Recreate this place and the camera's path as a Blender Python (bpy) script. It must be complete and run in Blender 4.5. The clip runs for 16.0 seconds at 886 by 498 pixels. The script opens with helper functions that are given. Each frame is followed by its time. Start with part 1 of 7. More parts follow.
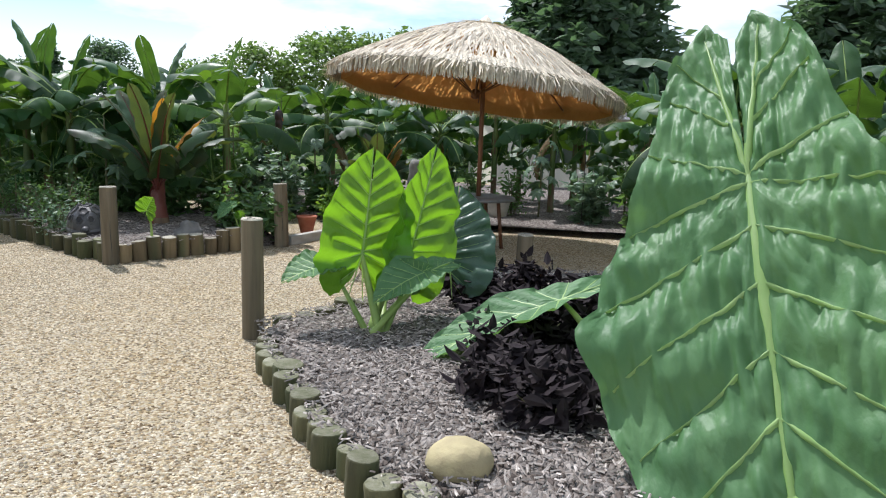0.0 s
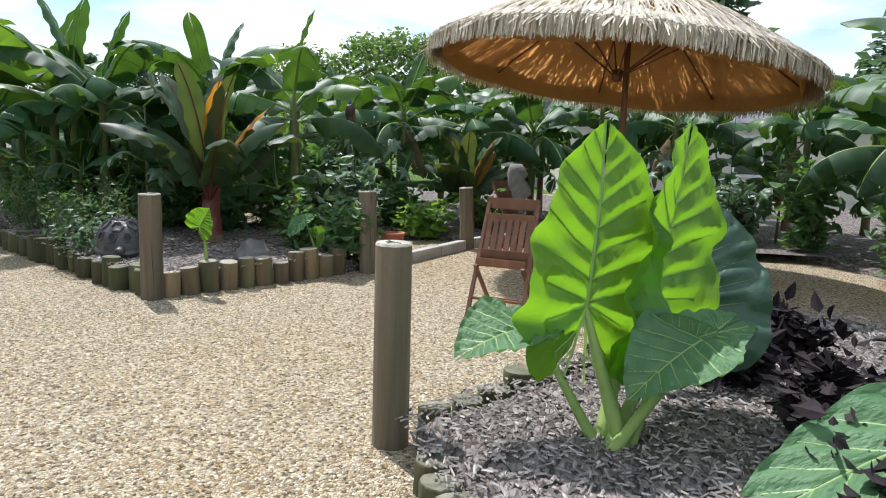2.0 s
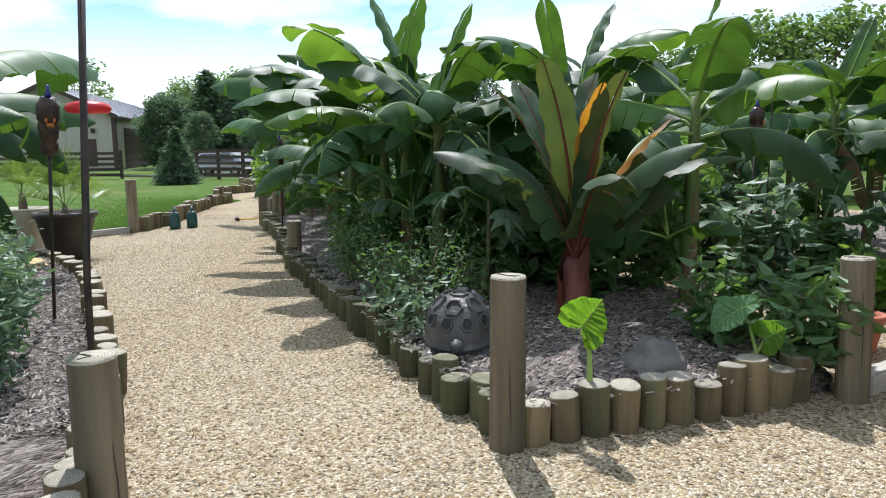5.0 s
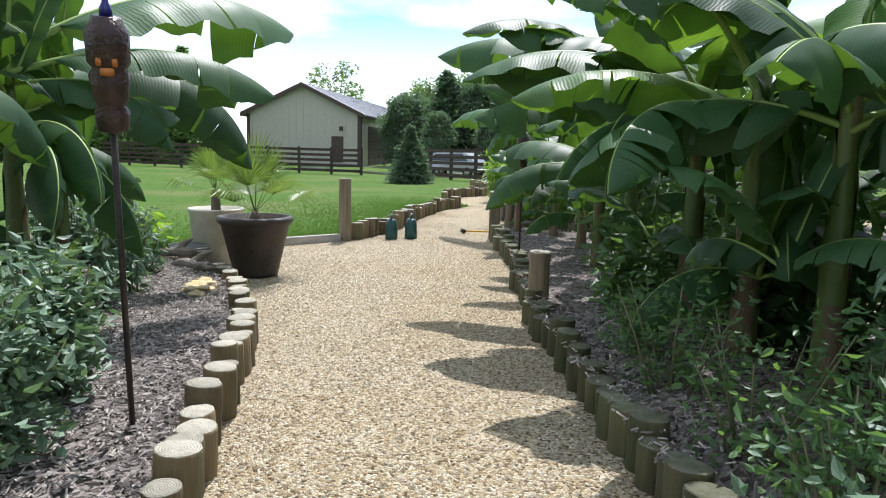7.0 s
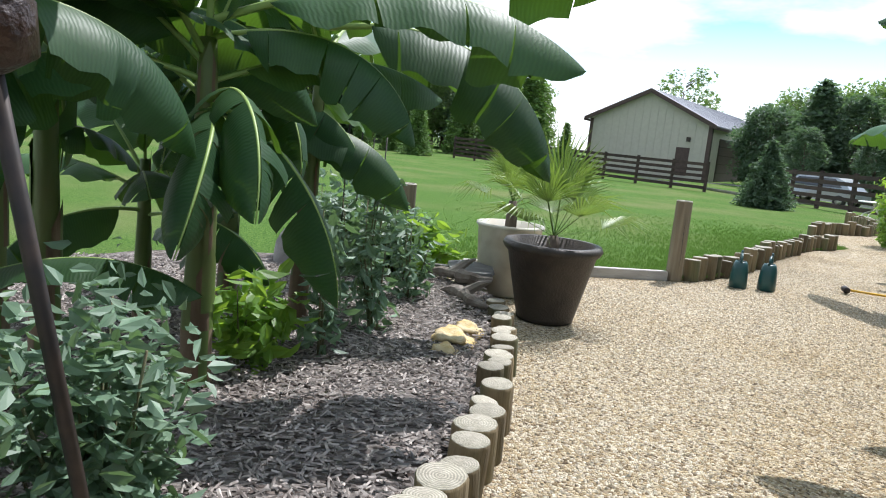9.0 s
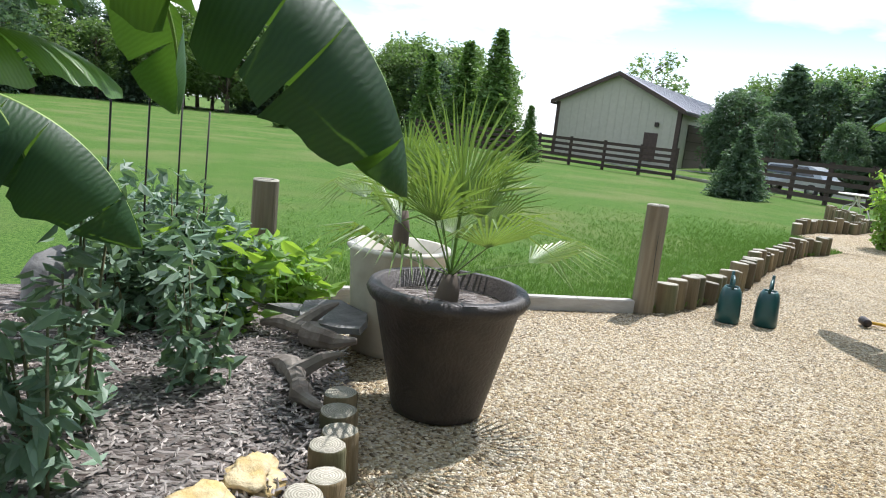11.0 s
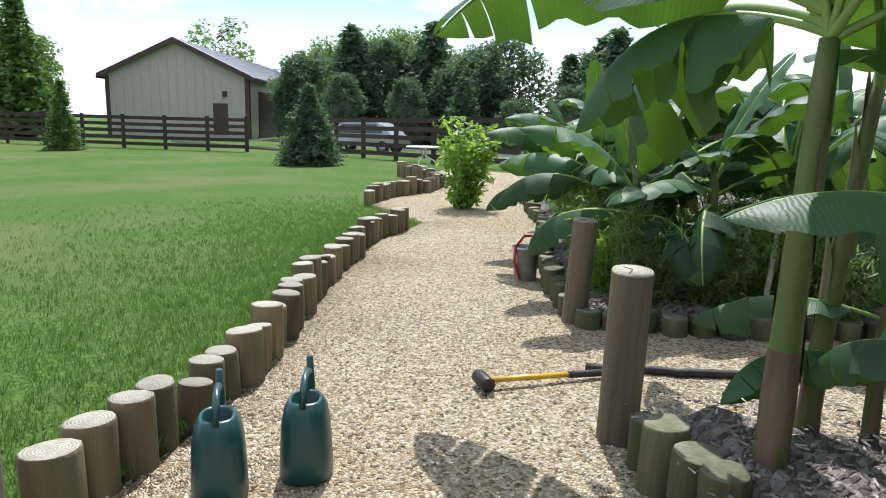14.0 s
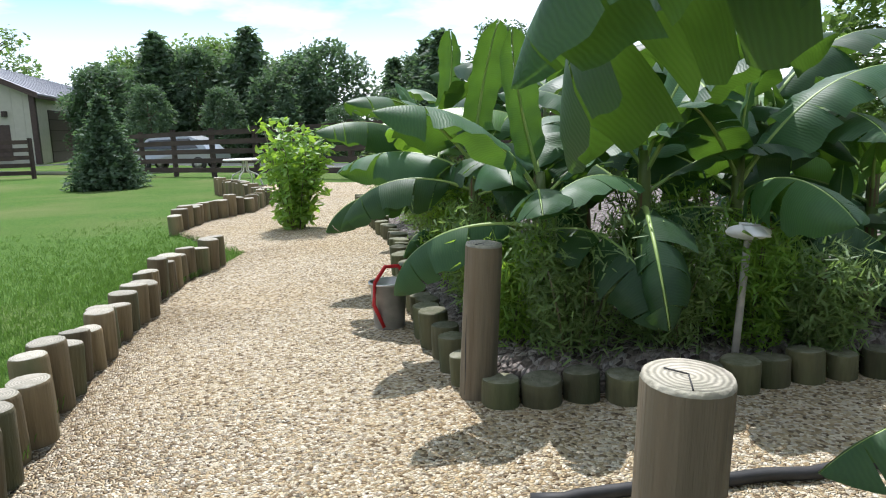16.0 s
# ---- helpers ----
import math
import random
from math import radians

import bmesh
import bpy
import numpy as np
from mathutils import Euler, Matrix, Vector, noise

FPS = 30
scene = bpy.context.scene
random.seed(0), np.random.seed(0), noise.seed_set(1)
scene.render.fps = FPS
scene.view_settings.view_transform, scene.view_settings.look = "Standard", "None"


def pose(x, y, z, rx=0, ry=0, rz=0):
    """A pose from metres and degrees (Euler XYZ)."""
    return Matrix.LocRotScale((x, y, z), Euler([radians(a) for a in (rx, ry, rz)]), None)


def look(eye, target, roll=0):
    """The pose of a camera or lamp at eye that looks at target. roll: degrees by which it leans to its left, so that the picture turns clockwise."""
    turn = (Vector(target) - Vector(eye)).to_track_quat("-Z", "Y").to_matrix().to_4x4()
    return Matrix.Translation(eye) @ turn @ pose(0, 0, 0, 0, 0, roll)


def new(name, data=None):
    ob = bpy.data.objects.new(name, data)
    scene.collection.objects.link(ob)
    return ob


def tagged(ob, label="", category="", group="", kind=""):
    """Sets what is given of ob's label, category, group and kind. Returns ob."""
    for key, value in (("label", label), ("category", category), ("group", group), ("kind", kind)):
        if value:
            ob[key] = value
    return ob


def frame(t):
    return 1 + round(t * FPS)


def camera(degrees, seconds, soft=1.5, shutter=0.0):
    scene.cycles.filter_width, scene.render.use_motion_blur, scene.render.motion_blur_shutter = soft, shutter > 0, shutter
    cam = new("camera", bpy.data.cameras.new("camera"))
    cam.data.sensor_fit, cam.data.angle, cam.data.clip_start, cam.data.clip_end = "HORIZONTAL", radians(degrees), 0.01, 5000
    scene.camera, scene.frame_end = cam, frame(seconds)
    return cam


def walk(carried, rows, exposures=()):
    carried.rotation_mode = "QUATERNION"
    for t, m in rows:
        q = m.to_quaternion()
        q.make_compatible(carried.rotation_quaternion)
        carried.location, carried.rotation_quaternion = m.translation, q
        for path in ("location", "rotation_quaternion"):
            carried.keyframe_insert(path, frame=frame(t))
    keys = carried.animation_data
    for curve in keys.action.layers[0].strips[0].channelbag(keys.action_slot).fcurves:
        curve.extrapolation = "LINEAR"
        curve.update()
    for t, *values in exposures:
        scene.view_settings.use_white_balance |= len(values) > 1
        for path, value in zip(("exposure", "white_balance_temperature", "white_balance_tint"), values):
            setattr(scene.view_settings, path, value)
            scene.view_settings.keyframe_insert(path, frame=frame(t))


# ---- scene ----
# ======================= camera and walk =======================
cam = camera(65.0, 16.0, soft=1.1)
# seconds, x, y, z, yaw, pitch, roll
ROWS = [
    (0.0, 0.000, -0.000, 1.681, 3.97, -9.51, 1.87),
    (0.5, -0.222, 0.464, 1.628, 1.49, -9.73, 2.14),
    (1.0, -0.630, 1.157, 1.559, 5.19, -9.53, 2.78),
    (1.5, -0.991, 1.639, 1.481, 4.08, -8.80, 3.70),
    (2.0, -1.292, 2.200, 1.415, 6.64, -8.49, 1.65),
    (2.5, -1.570, 2.881, 1.379, 15.07, -8.05, 2.39),
    (3.0, -1.827, 3.296, 1.434, 20.04, -8.32, 4.15),
    (3.5, -2.138, 3.605, 1.518, 22.10, -8.18, 3.45),
    (3.7, -2.244, 3.669, 1.544, 22.14, -8.04, 2.73),
    (5.8, -3.790, 5.670, 1.586, 37.75, -8.50, -1.30),
    (6.0, -4.080, 5.915, 1.570, 38.70, -8.50, -1.20),
    (6.5, -4.730, 6.450, 1.548, 44.92, -8.05, 0.03),
    (7.0, -5.364, 6.924, 1.510, 50.22, -8.09, 1.34),
    (7.5, -5.918, 7.227, 1.530, 56.26, -8.11, 0.71),
    (8.0, -6.620, 7.633, 1.508, 66.01, -8.34, 1.12),
    (8.2, -6.822, 7.785, 1.502, 68.51, -8.26, 2.00),
    (10.3, -8.327, 8.632, 1.559, 83.91, -11.42, 8.39),
    (10.5, -8.652, 8.831, 1.554, 81.78, -11.16, 8.34),
    (11.0, -9.500, 9.364, 1.546, 74.25, -10.27, 6.28),
    (11.5, -9.952, 9.672, 1.584, 66.38, -9.91, 4.39),
    (12.0, -10.566, 10.282, 1.568, 63.31, -9.34, 2.40),
    (12.5, -11.271, 10.978, 1.462, 55.32, -9.55, 2.37),
    (13.0, -11.881, 11.588, 1.435, 44.86, -9.76, 1.23),
    (13.5, -12.239, 12.023, 1.433, 42.08, -10.12, 1.17),
    (14.0, -12.577, 12.434, 1.456, 42.27, -10.32, 1.18),
    (14.5, -12.957, 12.844, 1.472, 38.91, -10.02, 0.13),
    (15.0, -13.252, 13.113, 1.468, 33.75, -9.77, -0.93),
    (15.5, -13.520, 13.546, 1.428, 32.41, -9.45, -1.77),
    (16.0, -13.775, 13.851, 1.326, 28.74, -9.72, -1.79),
]
# seconds, stops, white balance temperature, tint
EXPOSURES = [(t, e, 6300, 13) for t, e in ((0.0, 0.14), (2.5, 0.24), (3.5, 0.14), (5.8, 0.32), (8.2, 0.36), (10.3, 0.38), (11.2, 0.38), (12.0, 0.15), (12.5, 0.04), (13.2, 0.15), (13.7, 0.24), (16.0, 0.32))]
walk(cam, [(t, pose(x, y, z, 90 + pitch, 0, yaw) @ pose(0, 0, 0, 0, 0, roll)) for t, x, y, z, yaw, pitch, roll in ROWS], EXPOSURES)

# ======================= sky, sun =======================
world = bpy.data.worlds.new("sky")
scene.world = world
world.use_nodes = True
wn, wl = world.node_tree.nodes, world.node_tree.links
SUN_EL, SUN_AZ = 60.0, math.atan2(-0.65, 0.76)      # azimuth from +y towards +x
sky = wn.new("ShaderNodeTexSky")
sky.sky_type, sky.sun_disc = "NISHITA", False
sky.sun_elevation, sky.sun_rotation = radians(SUN_EL), SUN_AZ
sky.air_density, sky.dust_density, sky.ozone_density = 1.0, 0.7, 2.0
wc = wn.new("ShaderNodeTexCoord")
wm = wn.new("ShaderNodeMapping")
wm.inputs["Scale"].default_value = (1.0, 1.0, 3.2)
wnoise = wn.new("ShaderNodeTexNoise")
wnoise.inputs["Scale"].default_value, wnoise.inputs["Detail"].default_value, wnoise.inputs["Roughness"].default_value = 2.3, 7, 0.55
wr = wn.new("ShaderNodeValToRGB")
wr.color_ramp.elements[0].position, wr.color_ramp.elements[1].position = 0.40, 0.60
wr.color_ramp.elements[0].color, wr.color_ramp.elements[1].color = (0, 0, 0, 1), (1, 1, 1, 1)
wblue = wn.new("ShaderNodeMixRGB")
wblue.blend_type, wblue.inputs[0].default_value, wblue.inputs[2].default_value = "MULTIPLY", 1.0, (0.85, 1.35, 1.45, 1)
wmix = wn.new("ShaderNodeMixRGB")
wmix.inputs[2].default_value = (13.4, 13.7, 14.1, 1)
wl.new(wc.outputs["Generated"], wm.inputs["Vector"]), wl.new(wm.outputs[0], wnoise.inputs["Vector"])
wsep, whor, wmax = wn.new("ShaderNodeSeparateXYZ"), wn.new("ShaderNodeMapRange"), wn.new("ShaderNodeMath")
whor.inputs[1].default_value, whor.inputs[2].default_value, whor.inputs[3].default_value, whor.inputs[4].default_value = 0.04, 0.20, 1.0, 0.0
wmax.operation = "MAXIMUM"
wl.new(wc.outputs["Generated"], wsep.inputs[0]), wl.new(wsep.outputs[2], whor.inputs[0]), wl.new(whor.outputs[0], wmax.inputs[0]), wl.new(wr.outputs[0], wmax.inputs[1])
wl.new(wnoise.outputs[0], wr.inputs[0]), wl.new(wmax.outputs[0], wmix.inputs[0]), wl.new(sky.outputs[0], wblue.inputs[1]), wl.new(wblue.outputs[0], wmix.inputs[1])
wl.new(wmix.outputs[0], wn["Background"].inputs[0])
wn["Background"].inputs[1].default_value = 0.092
sun = new("sun", bpy.data.lights.new("sun", "SUN"))
sun.data.energy, sun.data.angle, sun.data.color = 5.0, radians(0.55), (1.0, 0.98, 0.97)
to_sun = Vector((math.sin(SUN_AZ) * math.cos(radians(SUN_EL)), math.cos(SUN_AZ) * math.cos(radians(SUN_EL)), math.sin(radians(SUN_EL))))
sun.matrix_world = look(to_sun * 60, (0, 0, 0))

# ======================= materials =======================
def material(name, colour, rough=0.8, second=None, scale=8.0, detail=4.0, bump=0.0, bump_scale=40.0, metal=0.0, ramp=(0.35, 0.65), spec=0.5,
             third=None, third_scale=1.2, vary=0.0, stretch=(1, 1, 1), translucent=None, amount=0.35, coat=0.0, island=0.0):
    m = bpy.data.materials.new(name)
    m.use_nodes = True
    n, l = m.node_tree.nodes, m.node_tree.links
    b = n["Principled BSDF"]
    b.inputs["Roughness"].default_value, b.inputs["Metallic"].default_value = rough, metal
    b.inputs["Specular IOR Level"].default_value, b.inputs["Coat Weight"].default_value = spec, coat
    tc, mp = n.new("ShaderNodeTexCoord"), n.new("ShaderNodeMapping")
    mp.inputs["Scale"].default_value = stretch
    l.new(tc.outputs["Object"], mp.inputs["Vector"])
    out = None
    def tint(prev, other, fac):
        mx = n.new("ShaderNodeMixRGB")
        if isinstance(prev, tuple):
            mx.inputs[1].default_value = (*prev, 1)
        else:
            l.new(prev, mx.inputs[1])
        mx.inputs[2].default_value = (*other, 1)
        l.new(fac, mx.inputs[0])
        return mx.outputs[0]
    def cloud(sc, lo, hi, det):
        t = n.new("ShaderNodeTexNoise")
        t.inputs["Scale"].default_value, t.inputs["Detail"].default_value = sc, det
        l.new(mp.outputs[0], t.inputs["Vector"])
        r = n.new("ShaderNodeMapRange")
        r.inputs[1].default_value, r.inputs[2].default_value = lo, hi
        l.new(t.outputs[0], r.inputs[0])
        return r.outputs[0], t.outputs[0]
    out = colour
    if second:
        f, _ = cloud(scale, ramp[0], ramp[1], detail)
        out = tint(out, second, f)
    if third:
        f, _ = cloud(third_scale, 0.45, 0.7, 3)
        out = tint(out, third, f)
    if vary or island:
        hv = n.new("ShaderNodeHueSaturation")
        mr = n.new("ShaderNodeMapRange")
        mr.inputs[3].default_value, mr.inputs[4].default_value = 1 - (vary or island), 1 + (vary or island)
        if island:
            gi = n.new("ShaderNodeNewGeometry")
            l.new(gi.outputs["Random Per Island"], mr.inputs[0])
        else:
            oi = n.new("ShaderNodeObjectInfo")
            l.new(oi.outputs["Random"], mr.inputs[0])
        l.new(mr.outputs[0], hv.inputs["Value"])
        if isinstance(out, tuple):
            hv.inputs["Color"].default_value = (*out, 1)
        else:
            l.new(out, hv.inputs["Color"])
        out = hv.outputs[0]
    if isinstance(out, tuple):
        b.inputs["Base Color"].default_value = (*out, 1)
    else:
        l.new(out, b.inputs["Base Color"])
    if bump:
        _, h = cloud(bump_scale, 0, 1, 5)
        bp = n.new("ShaderNodeBump")
        bp.inputs["Strength"].default_value, bp.inputs["Distance"].default_value = bump, 0.02
        l.new(h, bp.inputs["Height"]), l.new(bp.outputs[0], b.inputs["Normal"])
    if translucent:
        tr, mx = n.new("ShaderNodeBsdfTranslucent"), n.new("ShaderNodeMixShader")
        tr.inputs[0].default_value = (*translucent, 1)
        mx.inputs[0].default_value = amount
        l.new(b.outputs[0], mx.inputs[1]), l.new(tr.outputs[0], mx.inputs[2])
        l.new(mx.outputs[0], n["Material Output"].inputs[0])
    return m


def veined(m, scale=11.0, strength=0.10, dark=0.93):
    """Adds parallel side veins, along the leaf's own UV, to a leaf material."""
    n, l = m.node_tree.nodes, m.node_tree.links
    uv, w = n.new("ShaderNodeUVMap"), n.new("ShaderNodeTexWave")
    w.wave_type, w.bands_direction = "BANDS", "Y"
    w.inputs["Scale"].default_value, w.inputs["Distortion"].default_value, w.inputs["Detail"].default_value = scale, 5.0, 3.0
    l.new(uv.outputs[0], w.inputs["Vector"])
    bp = n.new("ShaderNodeBump")
    bp.inputs["Strength"].default_value, bp.inputs["Distance"].default_value = strength, 0.01
    b = n["Principled BSDF"]
    l.new(w.outputs[1], bp.inputs["Height"]), l.new(bp.outputs[0], b.inputs["Normal"])
    link = b.inputs["Base Color"].links[0]
    src = link.from_socket
    mr, hv = n.new("ShaderNodeMapRange"), n.new("ShaderNodeHueSaturation")
    mr.inputs[3].default_value, mr.inputs[4].default_value = dark, 1.05
    l.new(w.outputs[1], mr.inputs[0]), l.new(mr.outputs[0], hv.inputs["Value"]), l.new(src, hv.inputs["Color"]), l.new(hv.outputs[0], b.inputs["Base Color"])
    # the light that shines through is uneven too: blotches, and the same side veins
    tr = n["Translucent BSDF"]
    tc, cl, mc, mul, ht = n.new("ShaderNodeTexCoord"), n.new("ShaderNodeTexNoise"), n.new("ShaderNodeMapRange"), n.new("ShaderNodeMath"), n.new("ShaderNodeHueSaturation")
    cl.inputs["Scale"].default_value, cl.inputs["Detail"].default_value = 4.5, 4
    mc.inputs[1].default_value, mc.inputs[2].default_value, mc.inputs[3].default_value, mc.inputs[4].default_value = 0.3, 0.7, 0.5, 1.1
    mul.operation = "MULTIPLY"
    ht.inputs["Color"].default_value = tr.inputs[0].default_value
    l.new(tc.outputs["Object"], cl.inputs["Vector"]), l.new(cl.outputs[0], mc.inputs[0]), l.new(mc.outputs[0], mul.inputs[0]), l.new(mr.outputs[0], mul.inputs[1])
    l.new(mul.outputs[0], ht.inputs["Value"]), l.new(ht.outputs[0], tr.inputs[0]), l.new(bp.outputs[0], tr.inputs["Normal"])
    return m


def speckled(name, tones, scale, rough=0.9, bump=0.8, patch=None, stretch=(1, 1, 1)):
    """Small pieces of several tones (gravel, chips): Voronoi cells at real size, with recessed joints."""
    m = bpy.data.materials.new(name)
    m.use_nodes = True
    n, l = m.node_tree.nodes, m.node_tree.links
    b = n["Principled BSDF"]
    b.inputs["Roughness"].default_value, b.inputs["Specular IOR Level"].default_value = rough, 0.3
    tc, mp = n.new("ShaderNodeTexCoord"), n.new("ShaderNodeMapping")
    mp.inputs["Scale"].default_value = stretch
    l.new(tc.outputs["Object"], mp.inputs["Vector"])
    wob, add = n.new("ShaderNodeTexNoise"), n.new("ShaderNodeMixRGB")
    wob.inputs["Scale"].default_value = scale * 0.4
    add.blend_type, add.inputs[0].default_value = "ADD", 0.012
    l.new(mp.outputs[0], wob.inputs["Vector"]), l.new(mp.outputs[0], add.inputs[1]), l.new(wob.outputs[1], add.inputs[2])
    v, e = n.new("ShaderNodeTexVoronoi"), n.new("ShaderNodeTexVoronoi")
    e.feature = "DISTANCE_TO_EDGE"
    for t in (v, e):
        t.inputs["Scale"].default_value = scale
        l.new(add.outputs[0], t.inputs["Vector"])
    sp, cr = n.new("ShaderNodeSeparateColor"), n.new("ShaderNodeValToRGB")
    l.new(v.outputs["Color"], sp.inputs[0]), l.new(sp.outputs[0], cr.inputs[0])
    while len(cr.color_ramp.elements) < len(tones):
        cr.color_ramp.elements.new(0.5)
    for i, c in enumerate(tones):
        cr.color_ramp.elements[i].position = i / (len(tones) - 1)
        cr.color_ramp.elements[i].color = (*c, 1)
    out = cr.outputs[0]
    if patch:
        big, mr, mx = n.new("ShaderNodeTexNoise"), n.new("ShaderNodeMapRange"), n.new("ShaderNodeMixRGB")
        big.inputs["Scale"].default_value, big.inputs["Detail"].default_value = 0.55, 5
        mr.inputs[1].default_value, mr.inputs[2].default_value, mr.inputs[4].default_value = 0.45, 0.75, 0.55
        l.new(tc.outputs["Object"], big.inputs["Vector"]), l.new(big.outputs[0], mr.inputs[0])
        mx.blend_type, mx.inputs[2].default_value = "MULTIPLY", (*patch, 1)
        l.new(mr.outputs[0], mx.inputs[0]), l.new(out, mx.inputs[1])
        out = mx.outputs[0]
    l.new(out, b.inputs["Base Color"])
    mr, bp = n.new("ShaderNodeMapRange"), n.new("ShaderNodeBump")
    mr.inputs[2].default_value = 0.3
    l.new(e.outputs["Distance"], mr.inputs[0]), l.new(mr.outputs[0], bp.inputs["Height"])
    bp.inputs["Strength"].default_value, bp.inputs["Distance"].default_value = bump, 0.012
    l.new(bp.outputs[0], b.inputs["Normal"])
    return m


def ringed(name):
    """Sawn log end: growth rings round the object's axis, radial checks and grey weathering."""
    m = material(name, (0.43, 0.395, 0.33), 0.9, (0.25, 0.23, 0.185), 14, 5, bump=0.4, bump_scale=60, third=(0.20, 0.20, 0.14), third_scale=3, vary=0.4)
    n, l = m.node_tree.nodes, m.node_tree.links
    b = n["Principled BSDF"]
    src = b.inputs["Base Color"].links[0].from_socket
    tc, w, mx = n.new("ShaderNodeTexCoord"), n.new("ShaderNodeTexWave"), n.new("ShaderNodeMixRGB")
    w.wave_type, w.rings_direction = "RINGS", "Z"
    w.inputs["Scale"].default_value, w.inputs["Distortion"].default_value, w.inputs["Detail Scale"].default_value = 24, 2.2, 1.5
    l.new(tc.outputs["Object"], w.inputs["Vector"])
    mx.blend_type, mx.inputs[0].default_value = "MULTIPLY", 0.55
    l.new(src, mx.inputs[1]), l.new(w.outputs[0], mx.inputs[2])
    br = n.new("ShaderNodeMixRGB")
    br.blend_type, br.inputs[0].default_value, br.inputs[2].default_value = "ADD", 1.0, (0.08, 0.075, 0.055, 1)
    l.new(mx.outputs[0], br.inputs[1]), l.new(br.outputs[0], b.inputs["Base Color"])
    return m


